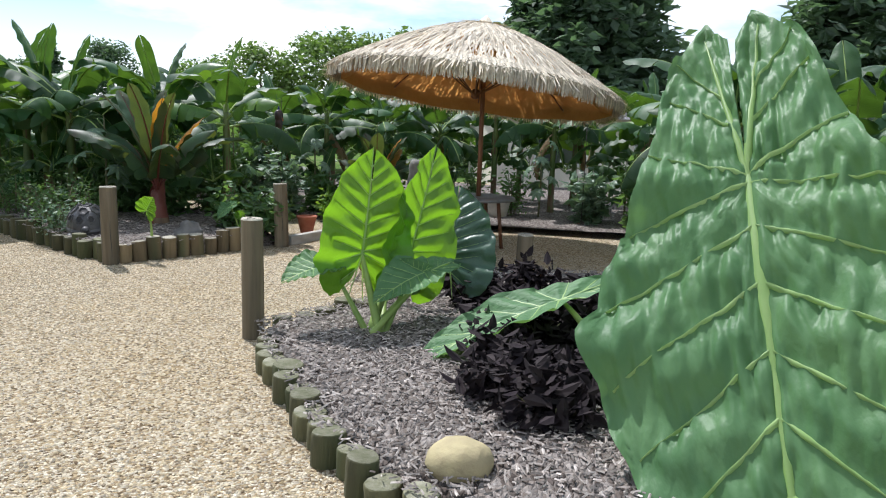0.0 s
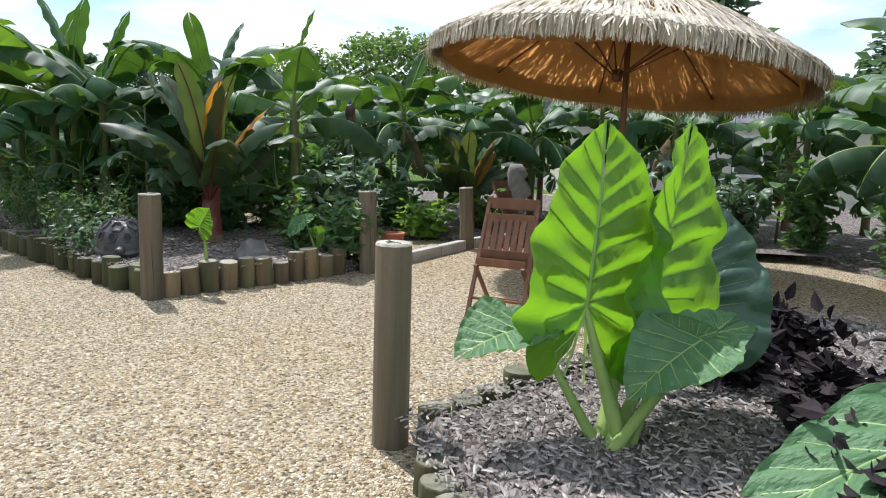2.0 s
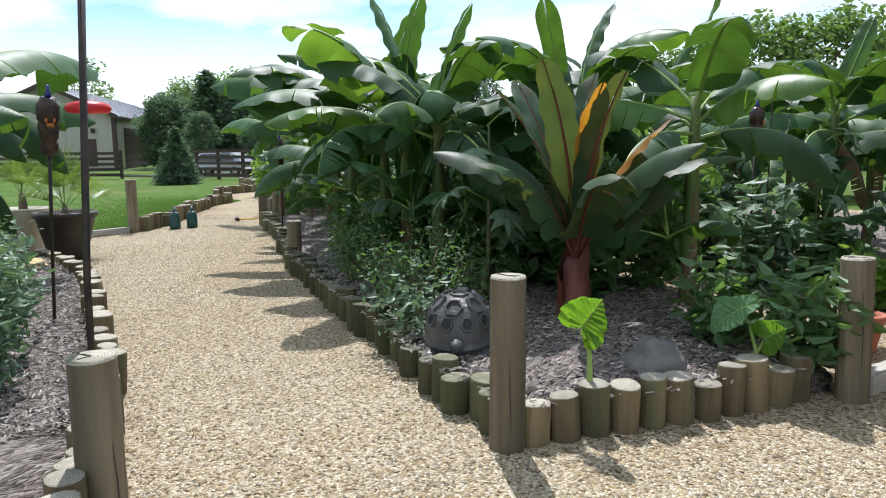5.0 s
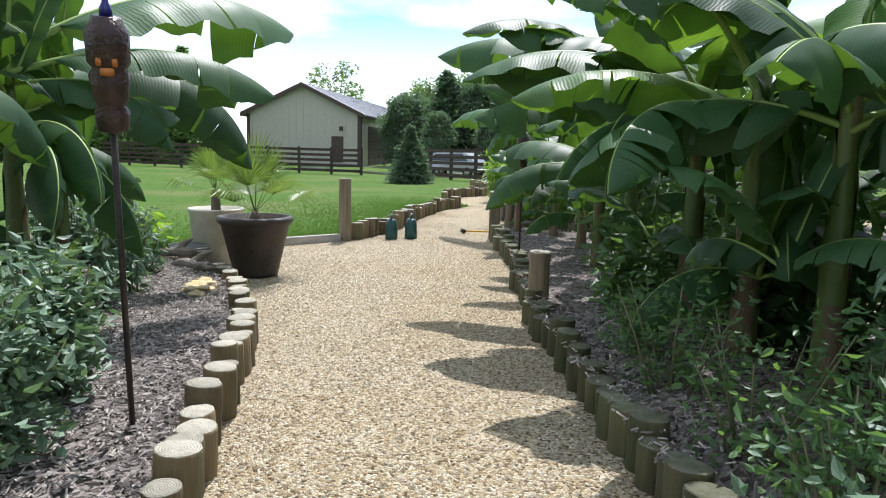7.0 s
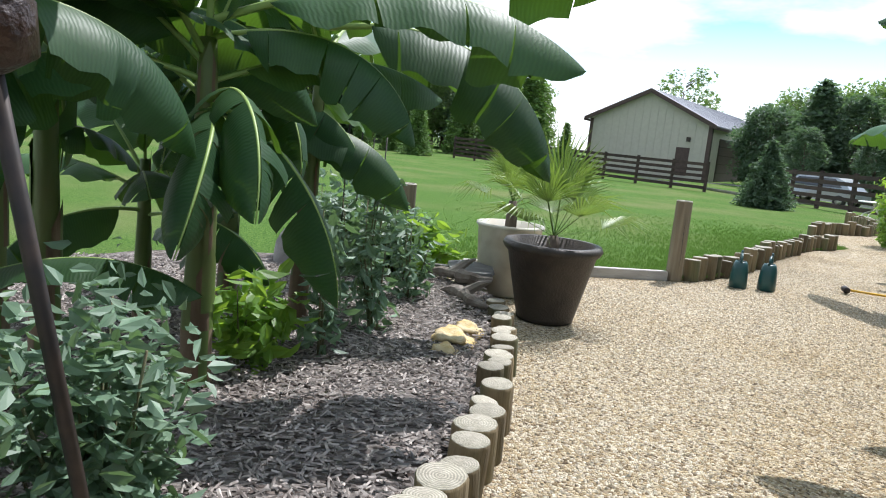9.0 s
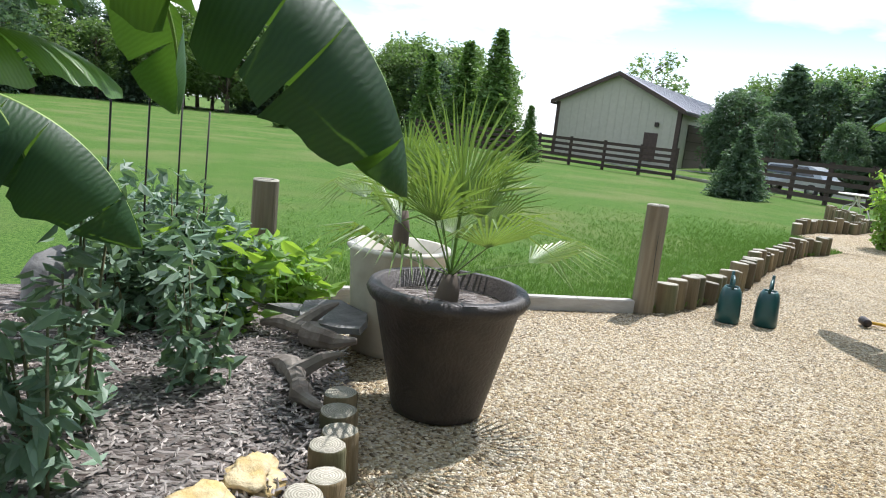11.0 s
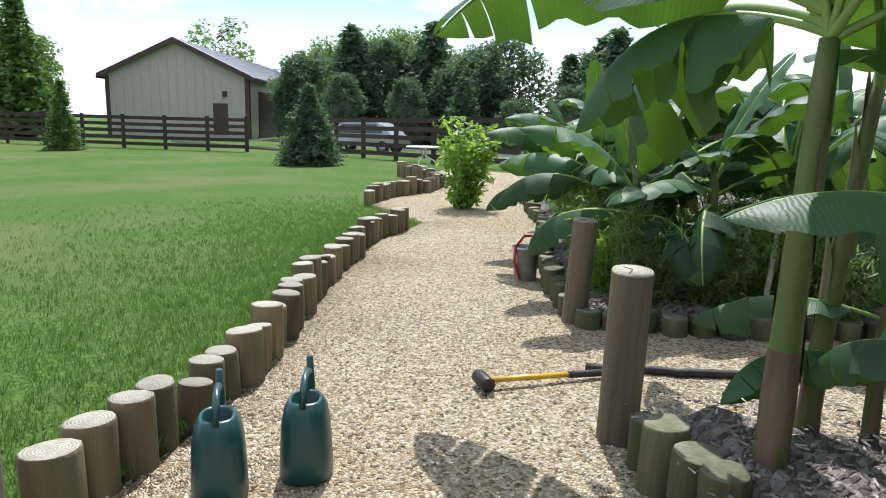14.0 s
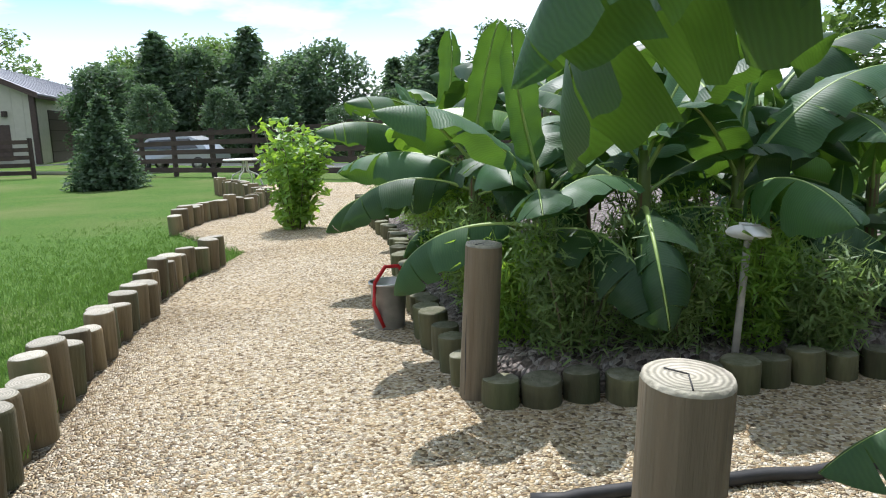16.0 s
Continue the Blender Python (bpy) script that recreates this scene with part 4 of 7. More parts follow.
def ear_leaf(name, mats, seed, cup=0.12, curl=0.2, ruffle=0.03, bend=0.25, rounded=False):
    """A heart-shaped leaf in the xy plane: stalk joint at the origin, tip towards -y, length about 1.5; raised ribs and waved rims."""
    rnd = random.Random(seed)
    ex, ey = (ROUND_X, ROUND_Y) if rounded else (EAR_X, EAR_Y)
    rim = []
    fine = 130 if seed == 1 else 72
    ks = np.linspace(0, len(EAR_X) - 1, fine)
    hx, hy = np.interp(ks, range(len(ex)), ex), np.interp(ks, range(len(ey)), ey)
    for i, (x, y) in enumerate(zip(hx, hy)):
        k = 1 + 0.045 * abs(math.sin(36.0 * i / fine + seed)) * min(1.0, 8 * i / fine) * min(1.0, 6 * (fine - 1 - i) / fine)
        rim.append((x * k, y * (2 - k) if y > 0 else y))
    left = [(-x, y) for x, y in rim[::-1]]
    outline = rim + left[:-1]                        # closed but for the sinus
    N, rings = len(outline), 52 if seed == 1 else 24
    ph = rnd.uniform(0, 6.28)
    pucker, pillow = (0.75, 0.026) if seed == 1 else (0.35, 0.050)
    # ribs: midrib, two to the lobes, side ribs
    ribs = [((0, 0), (0, -0.98), 0.024)]
    for sgn in (-1, 1):
        ribs.append(((0, 0), (sgn * 0.10, 0.44), 0.015))
        ribs.append(((0, 0), (sgn * 0.33, 0.10), 0.009))
        for y0, x1, y1 in ((-0.02, 0.42, -0.10), (-0.13, 0.50, -0.29), (-0.26, 0.49, -0.46), (-0.40, 0.41, -0.60), (-0.53, 0.32, -0.72), (-0.66, 0.21, -0.82), (-0.79, 0.11, -0.91)):
            ribs.append(((0, y0), (sgn * x1, y1), 0.0075))
        ribs.append(((sgn * 0.04, 0.14), (sgn * 0.25, 0.27), 0.006))
        ribs.append(((sgn * 0.06, 0.24), (sgn * 0.21, 0.38), 0.005))

    def lift(x, y):
        d = min(abs(((bx - ax) * (ay - y) - (ax - x) * (by - ay)) / math.hypot(bx - ax, by - ay)) +
                (0 if -0.02 <= ((x - ax) * (bx - ax) + (y - ay) * (by - ay)) / ((bx - ax) ** 2 + (by - ay) ** 2) <= 1.05 else 1) for (ax, ay), (bx, by), _ in ribs)
        r = math.hypot(x, y)
        quilt = pillow * (1 - math.exp(-(d / 0.045) ** 2)) + pucker * 0.036 * abs(noise.noise(Vector((x * 8 + seed, y * 8, 0)))) + pucker * 0.022 * abs(noise.noise(Vector((x * 19, y * 19 + seed, 5)))) + 0.006 * noise.noise(Vector((x * 26, y * 26 + seed, 2)))
        if seed == 1:      # sharp creases that run from rib to rib
            quilt += 0.034 * abs(noise.noise(Vector((x * 17, y * 6 - abs(x) * 6, 4.0)))) + 0.018 * abs(noise.noise(Vector((x * 34, y * 12 - abs(x) * 10, 9.0))))
        wave = 1.25 * ruffle * (abs(x) / 0.55) ** 1.5 * math.sin(16 * y + ph + (1.7 if x > 0 else 0)) + ruffle * 0.5 * (abs(x) / 0.5) * math.sin(31 * y + ph)
        return quilt + wave + cup * abs(x) ** 1.4 - bend * max(0, -y) ** 2 - curl * max(0, y) ** 2

    verts, faces, slots = [Vector((0, 0, lift(0, 0)))], [], []
    for k in range(1, rings + 1):
        f = (k / rings) ** 0.85
        for i, (ox, oy) in enumerate(outline):
            # rings start from the midrib, not from the joint alone, so that the blade is evenly cut
            cy = 0.55 * min(0.0, oy)
            x, y = ox * f, oy * f
            if oy < 0:
                y = cy * f ** 0.5 + (oy - cy) * f
            verts.append(Vector((x, y, lift(x, y))))
    for i in range(N - 1):
        faces.append((0, 1 + i, 2 + i))
        slots.append(0)
    for k in range(rings - 1):
        for i in range(N - 1):
            a = 1 + k * N + i
            faces.append((a, a + N, a + N + 1, a + 1))
            slots.append(0)
    # ribs as raised ridges
    for (ax, ay), (bx, by), r in ribs:
        steps = 8
        base = len(verts)
        nx, ny = -(by - ay), bx - ax
        q = math.hypot(nx, ny)
        nx, ny = nx / q, ny / q
        for s in range(steps + 1):
            t = s / steps
            x, y = ax + (bx - ax) * t, ay + (by - ay) * t
            w = r * (1 - 0.75 * t)
            z = lift(x, y)
            for o, dz in ((-1, -0.002), (0, 0.007 * r / 0.02 + 0.010), (1, -0.002)):
                verts.append(Vector((x + nx * w * o, y + ny * w * o, z + dz)))
        for s in range(steps):
            for o in range(2):
                a = base + s * 3 + o
                faces.append((a, a + 1, a + 4, a + 3))
                slots.append(1)
    return data_mesh(name, verts, faces, mats, True, slots)


EARS = [ear_leaf("leaf", [M["ear"], M["vein"]], s, c, 0.2, rf, b) for s, c, rf, b in ((1, 0.10, 0.035, 0.12), (2, 0.25, 0.022, 0.35), (3, -0.1, 0.03, 0.5))]
EARS_LIT = [ear_leaf("leaf", [M["earlit"], M["vein"]], s, c, 0.2, rf, b, True) for s, c, rf, b in ((4, 0.12, 0.045, 0.10), (5, 0.3, 0.045, 0.15))]
EARS_DARK = [ear_leaf("leaf", [M["eardark"], M["vein"]], s, c, 0.2, rf, b, True) for s, c, rf, b in ((6, 0.12, 0.03, 0.15), (7, 0.3, 0.03, 0.4))]


def ear_plant(x, y, leaves, label, z=None):
    """leaves: joint place, point that the tip aims at, way that the face looks, width in metres, mesh, and thickness of the stalk."""
    zz = bed_level(x, y) if z is None else z
    t = thing("elephant_ear", pose(x, y, zz), label, "elephant ear", "elephant ears")
    base = Vector((x, y, zz))
    for i, (joint, tip, face, size, me, thick, *long) in enumerate(leaves):
        j, down, f = Vector(joint), (Vector(tip) - Vector(joint)).normalized(), Vector(face).normalized()
        ya = -down
        za = (f - ya * f.dot(ya)).normalized()
        xa = ya.cross(za)
        s = size / 1.1
        m = Matrix.Translation(j - base) @ Matrix((xa, ya, za)).transposed().to_4x4() @ Matrix.Diagonal((s, s * (long[0] if long else 1.0), s, 1))
        put("leaf", me, t, m)
        bm = bmesh.new()
        foot = Vector((0.07 * math.cos(i * 2.1), 0.07 * math.sin(i * 2.1), -0.05))
        end = j - base - za * 0.01
        mid = foot.lerp(end, 0.55) + Vector((0, 0, 0.12 * (end - foot).length)) - za * 0.06
        pts = [foot * (1 - q) ** 2 + mid * 2 * q * (1 - q) + end * q ** 2 for q in np.linspace(0, 1, 9).tolist()]
        tube(bm, pts, [thick * (1.35 - 0.9 * q) for q in np.linspace(0, 1, 9).tolist()], 8)
        part("stalk", bm, M["petiole"], t)
    return t

# ----------------------- leafy masses -----------------------
def leaf_cloud(name, centres, mat, per, spread, size, seed, flat=0.5, shape="leaf", droop=0.0):
    """Many small leaves round given centres (x, y, z, radius), as one mesh."""
    rs = np.random.RandomState(seed)
    c = np.repeat(np.array(centres, float), per, axis=0)
    n = len(c)
    d = rs.normal(size=(n, 3))
    d /= np.linalg.norm(d, axis=1)[:, None]
    p = c[:, :3] + d * (c[:, 3:4] * spread * rs.uniform(0.35, 1.0, (n, 1)) ** 0.6)
    a = rs.normal(size=(n, 3))
    a[:, 2] = a[:, 2] * flat - droop
    a /= np.linalg.norm(a, axis=1)[:, None]
    b = np.cross(a, rs.normal(size=(n, 3)) * [0.6, 0.6, 1.0] + [0, 0, 0.8])
    b /= np.linalg.norm(b, axis=1)[:, None] + 1e-9
    s = (size * rs.uniform(0.6, 1.35, n))[:, None]
    nrm = np.cross(a, b)
    if shape == "leaf":
        pts = [p, p + a * s * 0.45 + b * s * 0.27 - nrm * s * 0.06, p + a * s, p + a * s * 0.45 - b * s * 0.27 - nrm * s * 0.06]
    else:
        pts = [p - b * s * 0.08, p + a * s * 0.5 - b * s * 0.07, p + a * s, p + b * s * 0.08]
    if shape == "fold":      # two halves that meet at the midrib
        pts = [p, p + a * s * 0.30 + b * s * 0.24 + nrm * s * 0.07, p + a * s * 0.68 + b * s * 0.17 + nrm * s * 0.03, p + a * s - nrm * s * 0.10, p + a * s * 0.68 - b * s * 0.17 + nrm * s * 0.03, p + a * s * 0.30 - b * s * 0.24 + nrm * s * 0.07]
        v = np.stack(pts, 1).reshape(-1, 3)
        k = 6 * np.arange(n)[:, None]
        f = np.concatenate([k + [0, 3, 2, 1], k + [0, 5, 4, 3]])
        return data_mesh(name, v.tolist(), f.tolist(), mat, False)
    v = np.stack(pts, 1).reshape(-1, 3)
    f = np.arange(4 * n).reshape(-1, 4)
    return data_mesh(name, v.tolist(), f.tolist(), mat, False)


def herb(name, x, y, h, r, label, mat, seed, stems=7, per=26, size=0.07, category="plant", group="", z=None, spread=0.16, flat=0.5, droop=0.2, shape="fold"):
    rnd = random.Random(seed)
    t = thing(name, pose(x, y, bed_level(x, y) if z is None else z), label, category, group)
    cs = []
    for k in range(stems):
        a, q = rnd.uniform(0, 6.28), r * math.sqrt(rnd.random())
        top = Vector((q * math.cos(a), q * math.sin(a), h * rnd.uniform(0.65, 1.05)))
        pts = [Vector((top.x * 0.25, top.y * 0.25, -0.05)), Vector((top.x * 0.6, top.y * 0.6, top.z * 0.5)), top]
        bm = bmesh.new()
        tube(bm, pts, [0.009, 0.007, 0.004], 5)
        part("stem", bm, M["twig"], t)
        for j in range(5):
            f = 0.22 + 0.78 * j / 4
            c = pts[0].lerp(pts[1], f * 2) if f < 0.5 else pts[1].lerp(pts[2], f * 2 - 1)
            cs.append((c.x, c.y, c.z, 1.0))
    put("foliage", leaf_cloud("foliage", cs, mat, per, spread, size, seed, flat, shape, droop), t)
    return t


def tree_meshes(h, r, seed, mat, n_clump, per, size, trunk=0.25, bare=0.22, spread=1.0):
    rnd = random.Random(seed)
    bm = bmesh.new()
    tube(bm, [(0, 0, -0.3), (0.02 * h * rnd.uniform(-1, 1), 0, h * 0.35), (0.03 * h * rnd.uniform(-1, 1), 0.02 * h, h * 0.8)], [trunk * 1.2, trunk * 0.8, trunk * 0.2], 8)
    cs = []
    for k in range(n_clump):
        f = rnd.random()
        z = h * (bare + (0.97 - bare) * f)
        q = r * (math.sin(math.pi * (0.12 + 0.80 * f)) ** 0.7) * rnd.uniform(0.45, 1.0)
        a = rnd.uniform(0, 6.28)
        c = Vector((q * math.cos(a), q * math.sin(a), z))
        cs.append((*c, r * rnd.uniform(0.16, 0.34)))
        if k % 4 == 0:
            tube(bm, [(0, 0, max(h * 0.2, z - q * 0.7)), c * 0.5 + Vector((0, 0, 0.45 * z)), c], [trunk * 0.3, trunk * 0.18, 0.02], 5)
    return mesh_of("trunk", bm, M["bark"]), leaf_cloud("crown", cs, mat, per, spread, size, seed)


def conifer_meshes(h, r, seed, mat, per=46, layers=22, size=0.5, bottom=0.04):
    rnd = random.Random(seed)
    bm = bmesh.new()
    tube(bm, [(0, 0, -0.3), (0, 0, h * 0.97)], [h * 0.02, 0.02], 7)
    cs = []
    for k in range(layers):
        f = k / layers
        z, q = h * (bottom + (0.99 - bottom) * f), r * (1 - f) ** 0.85 * rnd.uniform(0.85, 1.1)
        m = max(3, int(9 * (1 - f)) + 2)
        for j in range(m):
            a = 6.28 * j / m + rnd.uniform(-0.3, 0.3) + k
            L = q * rnd.uniform(0.7, 1.12)
            end = Vector((L * math.cos(a), L * math.sin(a), z - 0.10 * L))
            if j % 3 == 0:
                tube(bm, [(0, 0, z), end], [0.02 + 0.004 * h * (1 - f), 0.01], 4)
            for s in (0.25, 0.5, 0.72, 0.92):
                cs.append((end.x * s, end.y * s, z + (end.z - z) * s, 0.10 * r + 0.16 * L * (1.1 - s)))
    return mesh_of("trunk", bm, M["bark"]), leaf_cloud("crown", cs, mat, max(4, per // 4), 1.0, size, seed, 0.35, "leaf", 0.15)


def tree_at(meshes, x, y, s, label, category="tree", group="", rot=0.0, z=None, name="tree", sz=1.0):
    t = thing(name, pose(x, y, height(x, y) if z is None else z, 0, 0, rot) @ Matrix.Diagonal((s, s, s * sz, 1)), label, category, group)
    put("trunk", meshes[0], t), put("crown", meshes[1], t)
    return t


DECID = [tree_meshes(10, 4.2, 11 + k, M[m], 120, 60, 0.42) for k, m in enumerate(("tree", "tree_light", "tree", "tree"))]
OPEN = tree_meshes(10, 3.6, 31, M["tree"], 60, 34, 0.42, 0.2, 0.3)
PINE = [tree_meshes(10, 3.3, 51, M["conifer"], 130, 60, 0.42, 0.18, 0.04), conifer_meshes(10, 4.4, 52, M["conifer"], 56, 18, 0.55, 0.03), tree_meshes(9, 3.8, 53, M["conifer"], 120, 60, 0.42, 0.18, 0.05)]
LARCH = [conifer_meshes(10, 3.0, 61 + k, M["larch"], 44, 24, 0.45, 0.03) for k in range(2)]
SPRUCE = conifer_meshes(10, 4.6, 71, M["conifer"], 90, 26, 0.5, 0.02)

# ======================= distance =======================
trnd = random.Random(77)
# mixed wood along the far side of the lawn
for k in range(46):
    f = k / 45
    a = radians(118 - 46 * f)
    d = trnd.uniform(76, 92) + (8 if 0.35 < f else 0)
    x, y = -11 - d * math.sin(a), 11 + d * math.cos(a)
    kind = trnd.random()
    if kind < 0.62:
        tree_at(trnd.choice(DECID), x, y, trnd.uniform(0.8, 1.25), "leafy green deciduous tree at the edge of the lawn", "tree", "wood behind the lawn", trnd.uniform(0, 360))
    else:
        tree_at(trnd.choice(PINE), x, y, trnd.uniform(0.8, 1.2), "dark green conifer at the edge of the lawn", "conifer", "wood behind the lawn", trnd.uniform(0, 360))
for x, y, s, w in ((-75.5, 28.5, 0.98, 1.0), (-71.5, 30.2, 1.08, 0.9), (-78, 25.5, 0.85, 1), (-80, 21.0, 0.6, 1), (-70.5, 17.0, 0.42, 1), (-69, 14.2, 0.38, 1), (-66.0, 18.6, 0.50, 1), (-67, 11.5, 0.36, 1)):
    tree_at(trnd.choice(LARCH), x, y, s, "soft green pyramidal conifer on the lawn's edge", "conifer", "conifers on the lawn", trnd.uniform(0, 360))
# trees behind the barn
tree_at(OPEN, -95, 60, 1.35, "airy deciduous tree behind the barn", "tree", "", 40)
for x, y, s in ((-74, 62, 1.05), (-70, 66, 1.15), (-67, 66, 1.1), (-78, 66, 1.0), (-64, 70, 0.95)):
    tree_at(trnd.choice((DECID[0], DECID[2])), x, y, s * 0.95, "tall rounded deciduous tree beside the barn", "tree", "tall trees by the barn", trnd.uniform(0, 360))
# pine belt beyond the drive, running on behind the garden
for k in range(34):
    f = k / 33
    x, y = -62 + 66 * f, 50 + 17 * f + trnd.uniform(-3, 4)
    tree_at(trnd.choice(PINE), x, y, trnd.uniform(0.68, 0.95) * (1.0 if x < -32 else 0.5), "dark green pine in a dense belt", "pine", "pine belt beyond the drive", trnd.uniform(0, 360))
for k in range(14):
    x, y = -52 + 4.2 * k, 45 + 1.0 * k + trnd.uniform(-1.5, 1.5)
    tree_at(trnd.choice(PINE), x, y, trnd.uniform(0.32, 0.5) * (1.0 if x < -32 else 0.6), "young pine in front of the belt", "pine", "pine belt beyond the drive", trnd.uniform(0, 360))
# clipped deciduous mass and tall spruces behind the banana beds
for x, y, s in ((-9.6, 28.5, 0.48), (-7.0, 29.5, 0.56), (-4.6, 30.5, 0.58), (-12.4, 29.5, 0.44), (-2.2, 32, 0.54)):
    tree_at(trnd.choice((DECID[1], DECID[0])), x, y, s, "rounded leafy tree behind the banana beds", "tree", "trees behind the beds", trnd.uniform(0, 360))
for x, y, s in ((3.4, 33, 1.15), (5.6, 35, 1.25), (12.4, 27, 1.05), (1.4, 35.5, 0.95)):
    tree_at(SPRUCE, x, y, s, "tall dark spruce behind the house", "spruce", "spruces behind the house", trnd.uniform(0, 360))
tree_at(SPRUCE, -33.4, 28.0, 0.29, "dark bushy spruce standing on the lawn by the fence", "spruce", "", 20)
tree_at(LARCH[0], -51.5, 26.0, 0.36, "small conifer beside the fence", "conifer", "", 70)


def barn():
    A, B, C = Vector((-71.4, 36.4, 0)), Vector((-63.0, 44.2, 0)), Vector((-87.5, 70.6, 0))   # gable left, near corner, far corner
    t = thing("barn", Matrix.Translation(B + Vector((0, 0, -0.6))), "pale beige metal barn with dark brown trim and grey roof", "barn")
    g, s = (A - B), (C - B)
    gw, sl = g.length, s.length
    gn = g.normalized()
    sn = Vector((gn.y, -gn.x, 0))
    if sn.dot(s) < 0:
        sn = -sn
    eave, ridge = 5.35, 8.05
    m = Matrix((gn, sn, Vector((0, 0, 1)))).transposed().to_4x4()
    L = sl
    def slab(nm, quad, thick, mat, label="", parent=t):
        bm = bmesh.new()
        vs = [bm.verts.new(m @ Vector(q)) for q in quad]
        f = bm.faces.new(vs)
        r = bmesh.ops.extrude_face_region(bm, geom=[f])
        n = (m @ Vector(thick)) if not isinstance(thick, float) else f.normal * thick
        bmesh.ops.translate(bm, verts=[v for v in r["geom"] if isinstance(v, bmesh.types.BMVert)], vec=n)
        bmesh.ops.recalc_face_normals(bm, faces=bm.faces[:])
        return part(nm, bm, mat, parent, label, smooth=False)
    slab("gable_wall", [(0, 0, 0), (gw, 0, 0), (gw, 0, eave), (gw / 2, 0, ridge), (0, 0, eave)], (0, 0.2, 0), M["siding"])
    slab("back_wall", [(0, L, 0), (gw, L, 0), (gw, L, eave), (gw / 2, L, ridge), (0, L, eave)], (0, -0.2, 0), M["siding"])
    # lighter siding copy paints the sunlit side of the barn
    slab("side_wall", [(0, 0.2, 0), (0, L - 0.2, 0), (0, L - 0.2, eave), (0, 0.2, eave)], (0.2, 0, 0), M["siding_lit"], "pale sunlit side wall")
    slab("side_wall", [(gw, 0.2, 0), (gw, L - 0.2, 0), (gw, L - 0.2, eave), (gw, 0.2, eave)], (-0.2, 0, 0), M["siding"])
    for x0, x1 in ((-0.45, gw / 2), (gw + 0.45, gw / 2)):
        z0 = eave - 0.45 * (ridge - eave) / (gw / 2)
        slab("roof", [(x0, -0.5, z0 + 0.06), (x0, L + 0.5, z0 + 0.06), (x1, L + 0.5, ridge + 0.06), (x1, -0.5, ridge + 0.06)], (0, 0, 0.12), M["roof"], "grey standing-seam roof")
        for k in range(1, 22):
            yy = -0.5 + (L + 1) * k / 22
            slab("seam", [(x0, yy, z0 + 0.19), (x0, yy + 0.06, z0 + 0.19), (x1, yy + 0.06, ridge + 0.19), (x1, yy, ridge + 0.19)], (0, 0, 0.06), M["roof"])
        slab("barge_board", [(x0, -0.62, z0 - 0.18), (x1, -0.62, ridge - 0.18), (x1, -0.62, ridge + 0.22), (x0, -0.62, z0 + 0.22)], (0, 0.1, 0), M["brown_trim"], "dark brown barge board")
        slab("fascia", [(x0, -0.5, z0 - 0.16), (x0, L + 0.5, z0 - 0.16), (x0, L + 0.5, z0 + 0.05), (x0, -0.5, z0 + 0.05)], (0.08, 0, 0), M["brown_trim"])
    for x in (-0.04, gw - 0.3):
        slab("corner_trim", [(x, -0.05, 0), (x + 0.34, -0.05, 0), (x + 0.34, -0.05, eave - 0.1), (x, -0.05, eave - 0.1)], (0, 0.04, 0), M["brown_trim"])
    slab("corner_trim", [(-0.06, 0, 0), (-0.06, 0.34, 0), (-0.06, 0.34, eave - 0.1), (-0.06, 0, eave - 0.1)], (0.05, 0, 0), M["brown_trim"])
    d = slab("door", [(1.7, -0.06, 0.7), (2.9, -0.06, 0.7), (2.9, -0.06, 3.2), (1.7, -0.06, 3.2)], (0, 0.05, 0), M["brown_trim"], "dark brown walk-in door")
    slab("wall_lamp", [(1.75, -0.3, 3.75), (2.05, -0.3, 3.75), (2.05, -0.3, 4.15), (1.75, -0.3, 4.15)], (0, 0.3, 0), M["iron"])
    g2 = slab("garage_door", [(-0.07, 3.0, 0.4), (-0.07, 18.5, 0.4), (-0.07, 18.5, 4.3), (-0.07, 3.0, 4.3)], (0.05, 0, 0), M["brown_trim"], "brown sectional garage door")
    for k in range(1, 5):
        slab("rail", [(-0.11, 3.0, 0.4 + 0.8 * k - 0.03), (-0.11, 18.5, 0.4 + 0.8 * k - 0.03), (-0.11, 18.5, 0.4 + 0.8 * k + 0.03), (-0.11, 3.0, 0.4 + 0.8 * k + 0.03)], (0.03, 0, 0), M["fence"], parent=g2)
    for k in range(1, 16):
        x = gw * k / 16
        zt = eave + (ridge - eave) * (1 - abs(x - gw / 2) / (gw / 2)) - 0.25
        slab("siding_rib", [(x - 0.03, -0.03, 0), (x + 0.03, -0.03, 0), (x + 0.03, -0.03, zt), (x - 0.03, -0.03, zt)], (0, 0.028, 0), M["siding"])
    for y0 in (23.0, 28.0):
        w = slab("window", [(-0.08, y0, 2.4), (-0.08, y0 + 1.6, 2.4), (-0.08, y0 + 1.6, 4.2), (-0.08, y0, 4.2)], (0.06, 0, 0), M["brown_trim"])
        slab("pane", [(-0.10, y0 + 0.15, 2.55), (-0.10, y0 + 1.45, 2.55), (-0.10, y0 + 1.45, 4.05), (-0.10, y0 + 0.15, 4.05)], (0.015, 0, 0), M["glass"], parent=w)


barn()


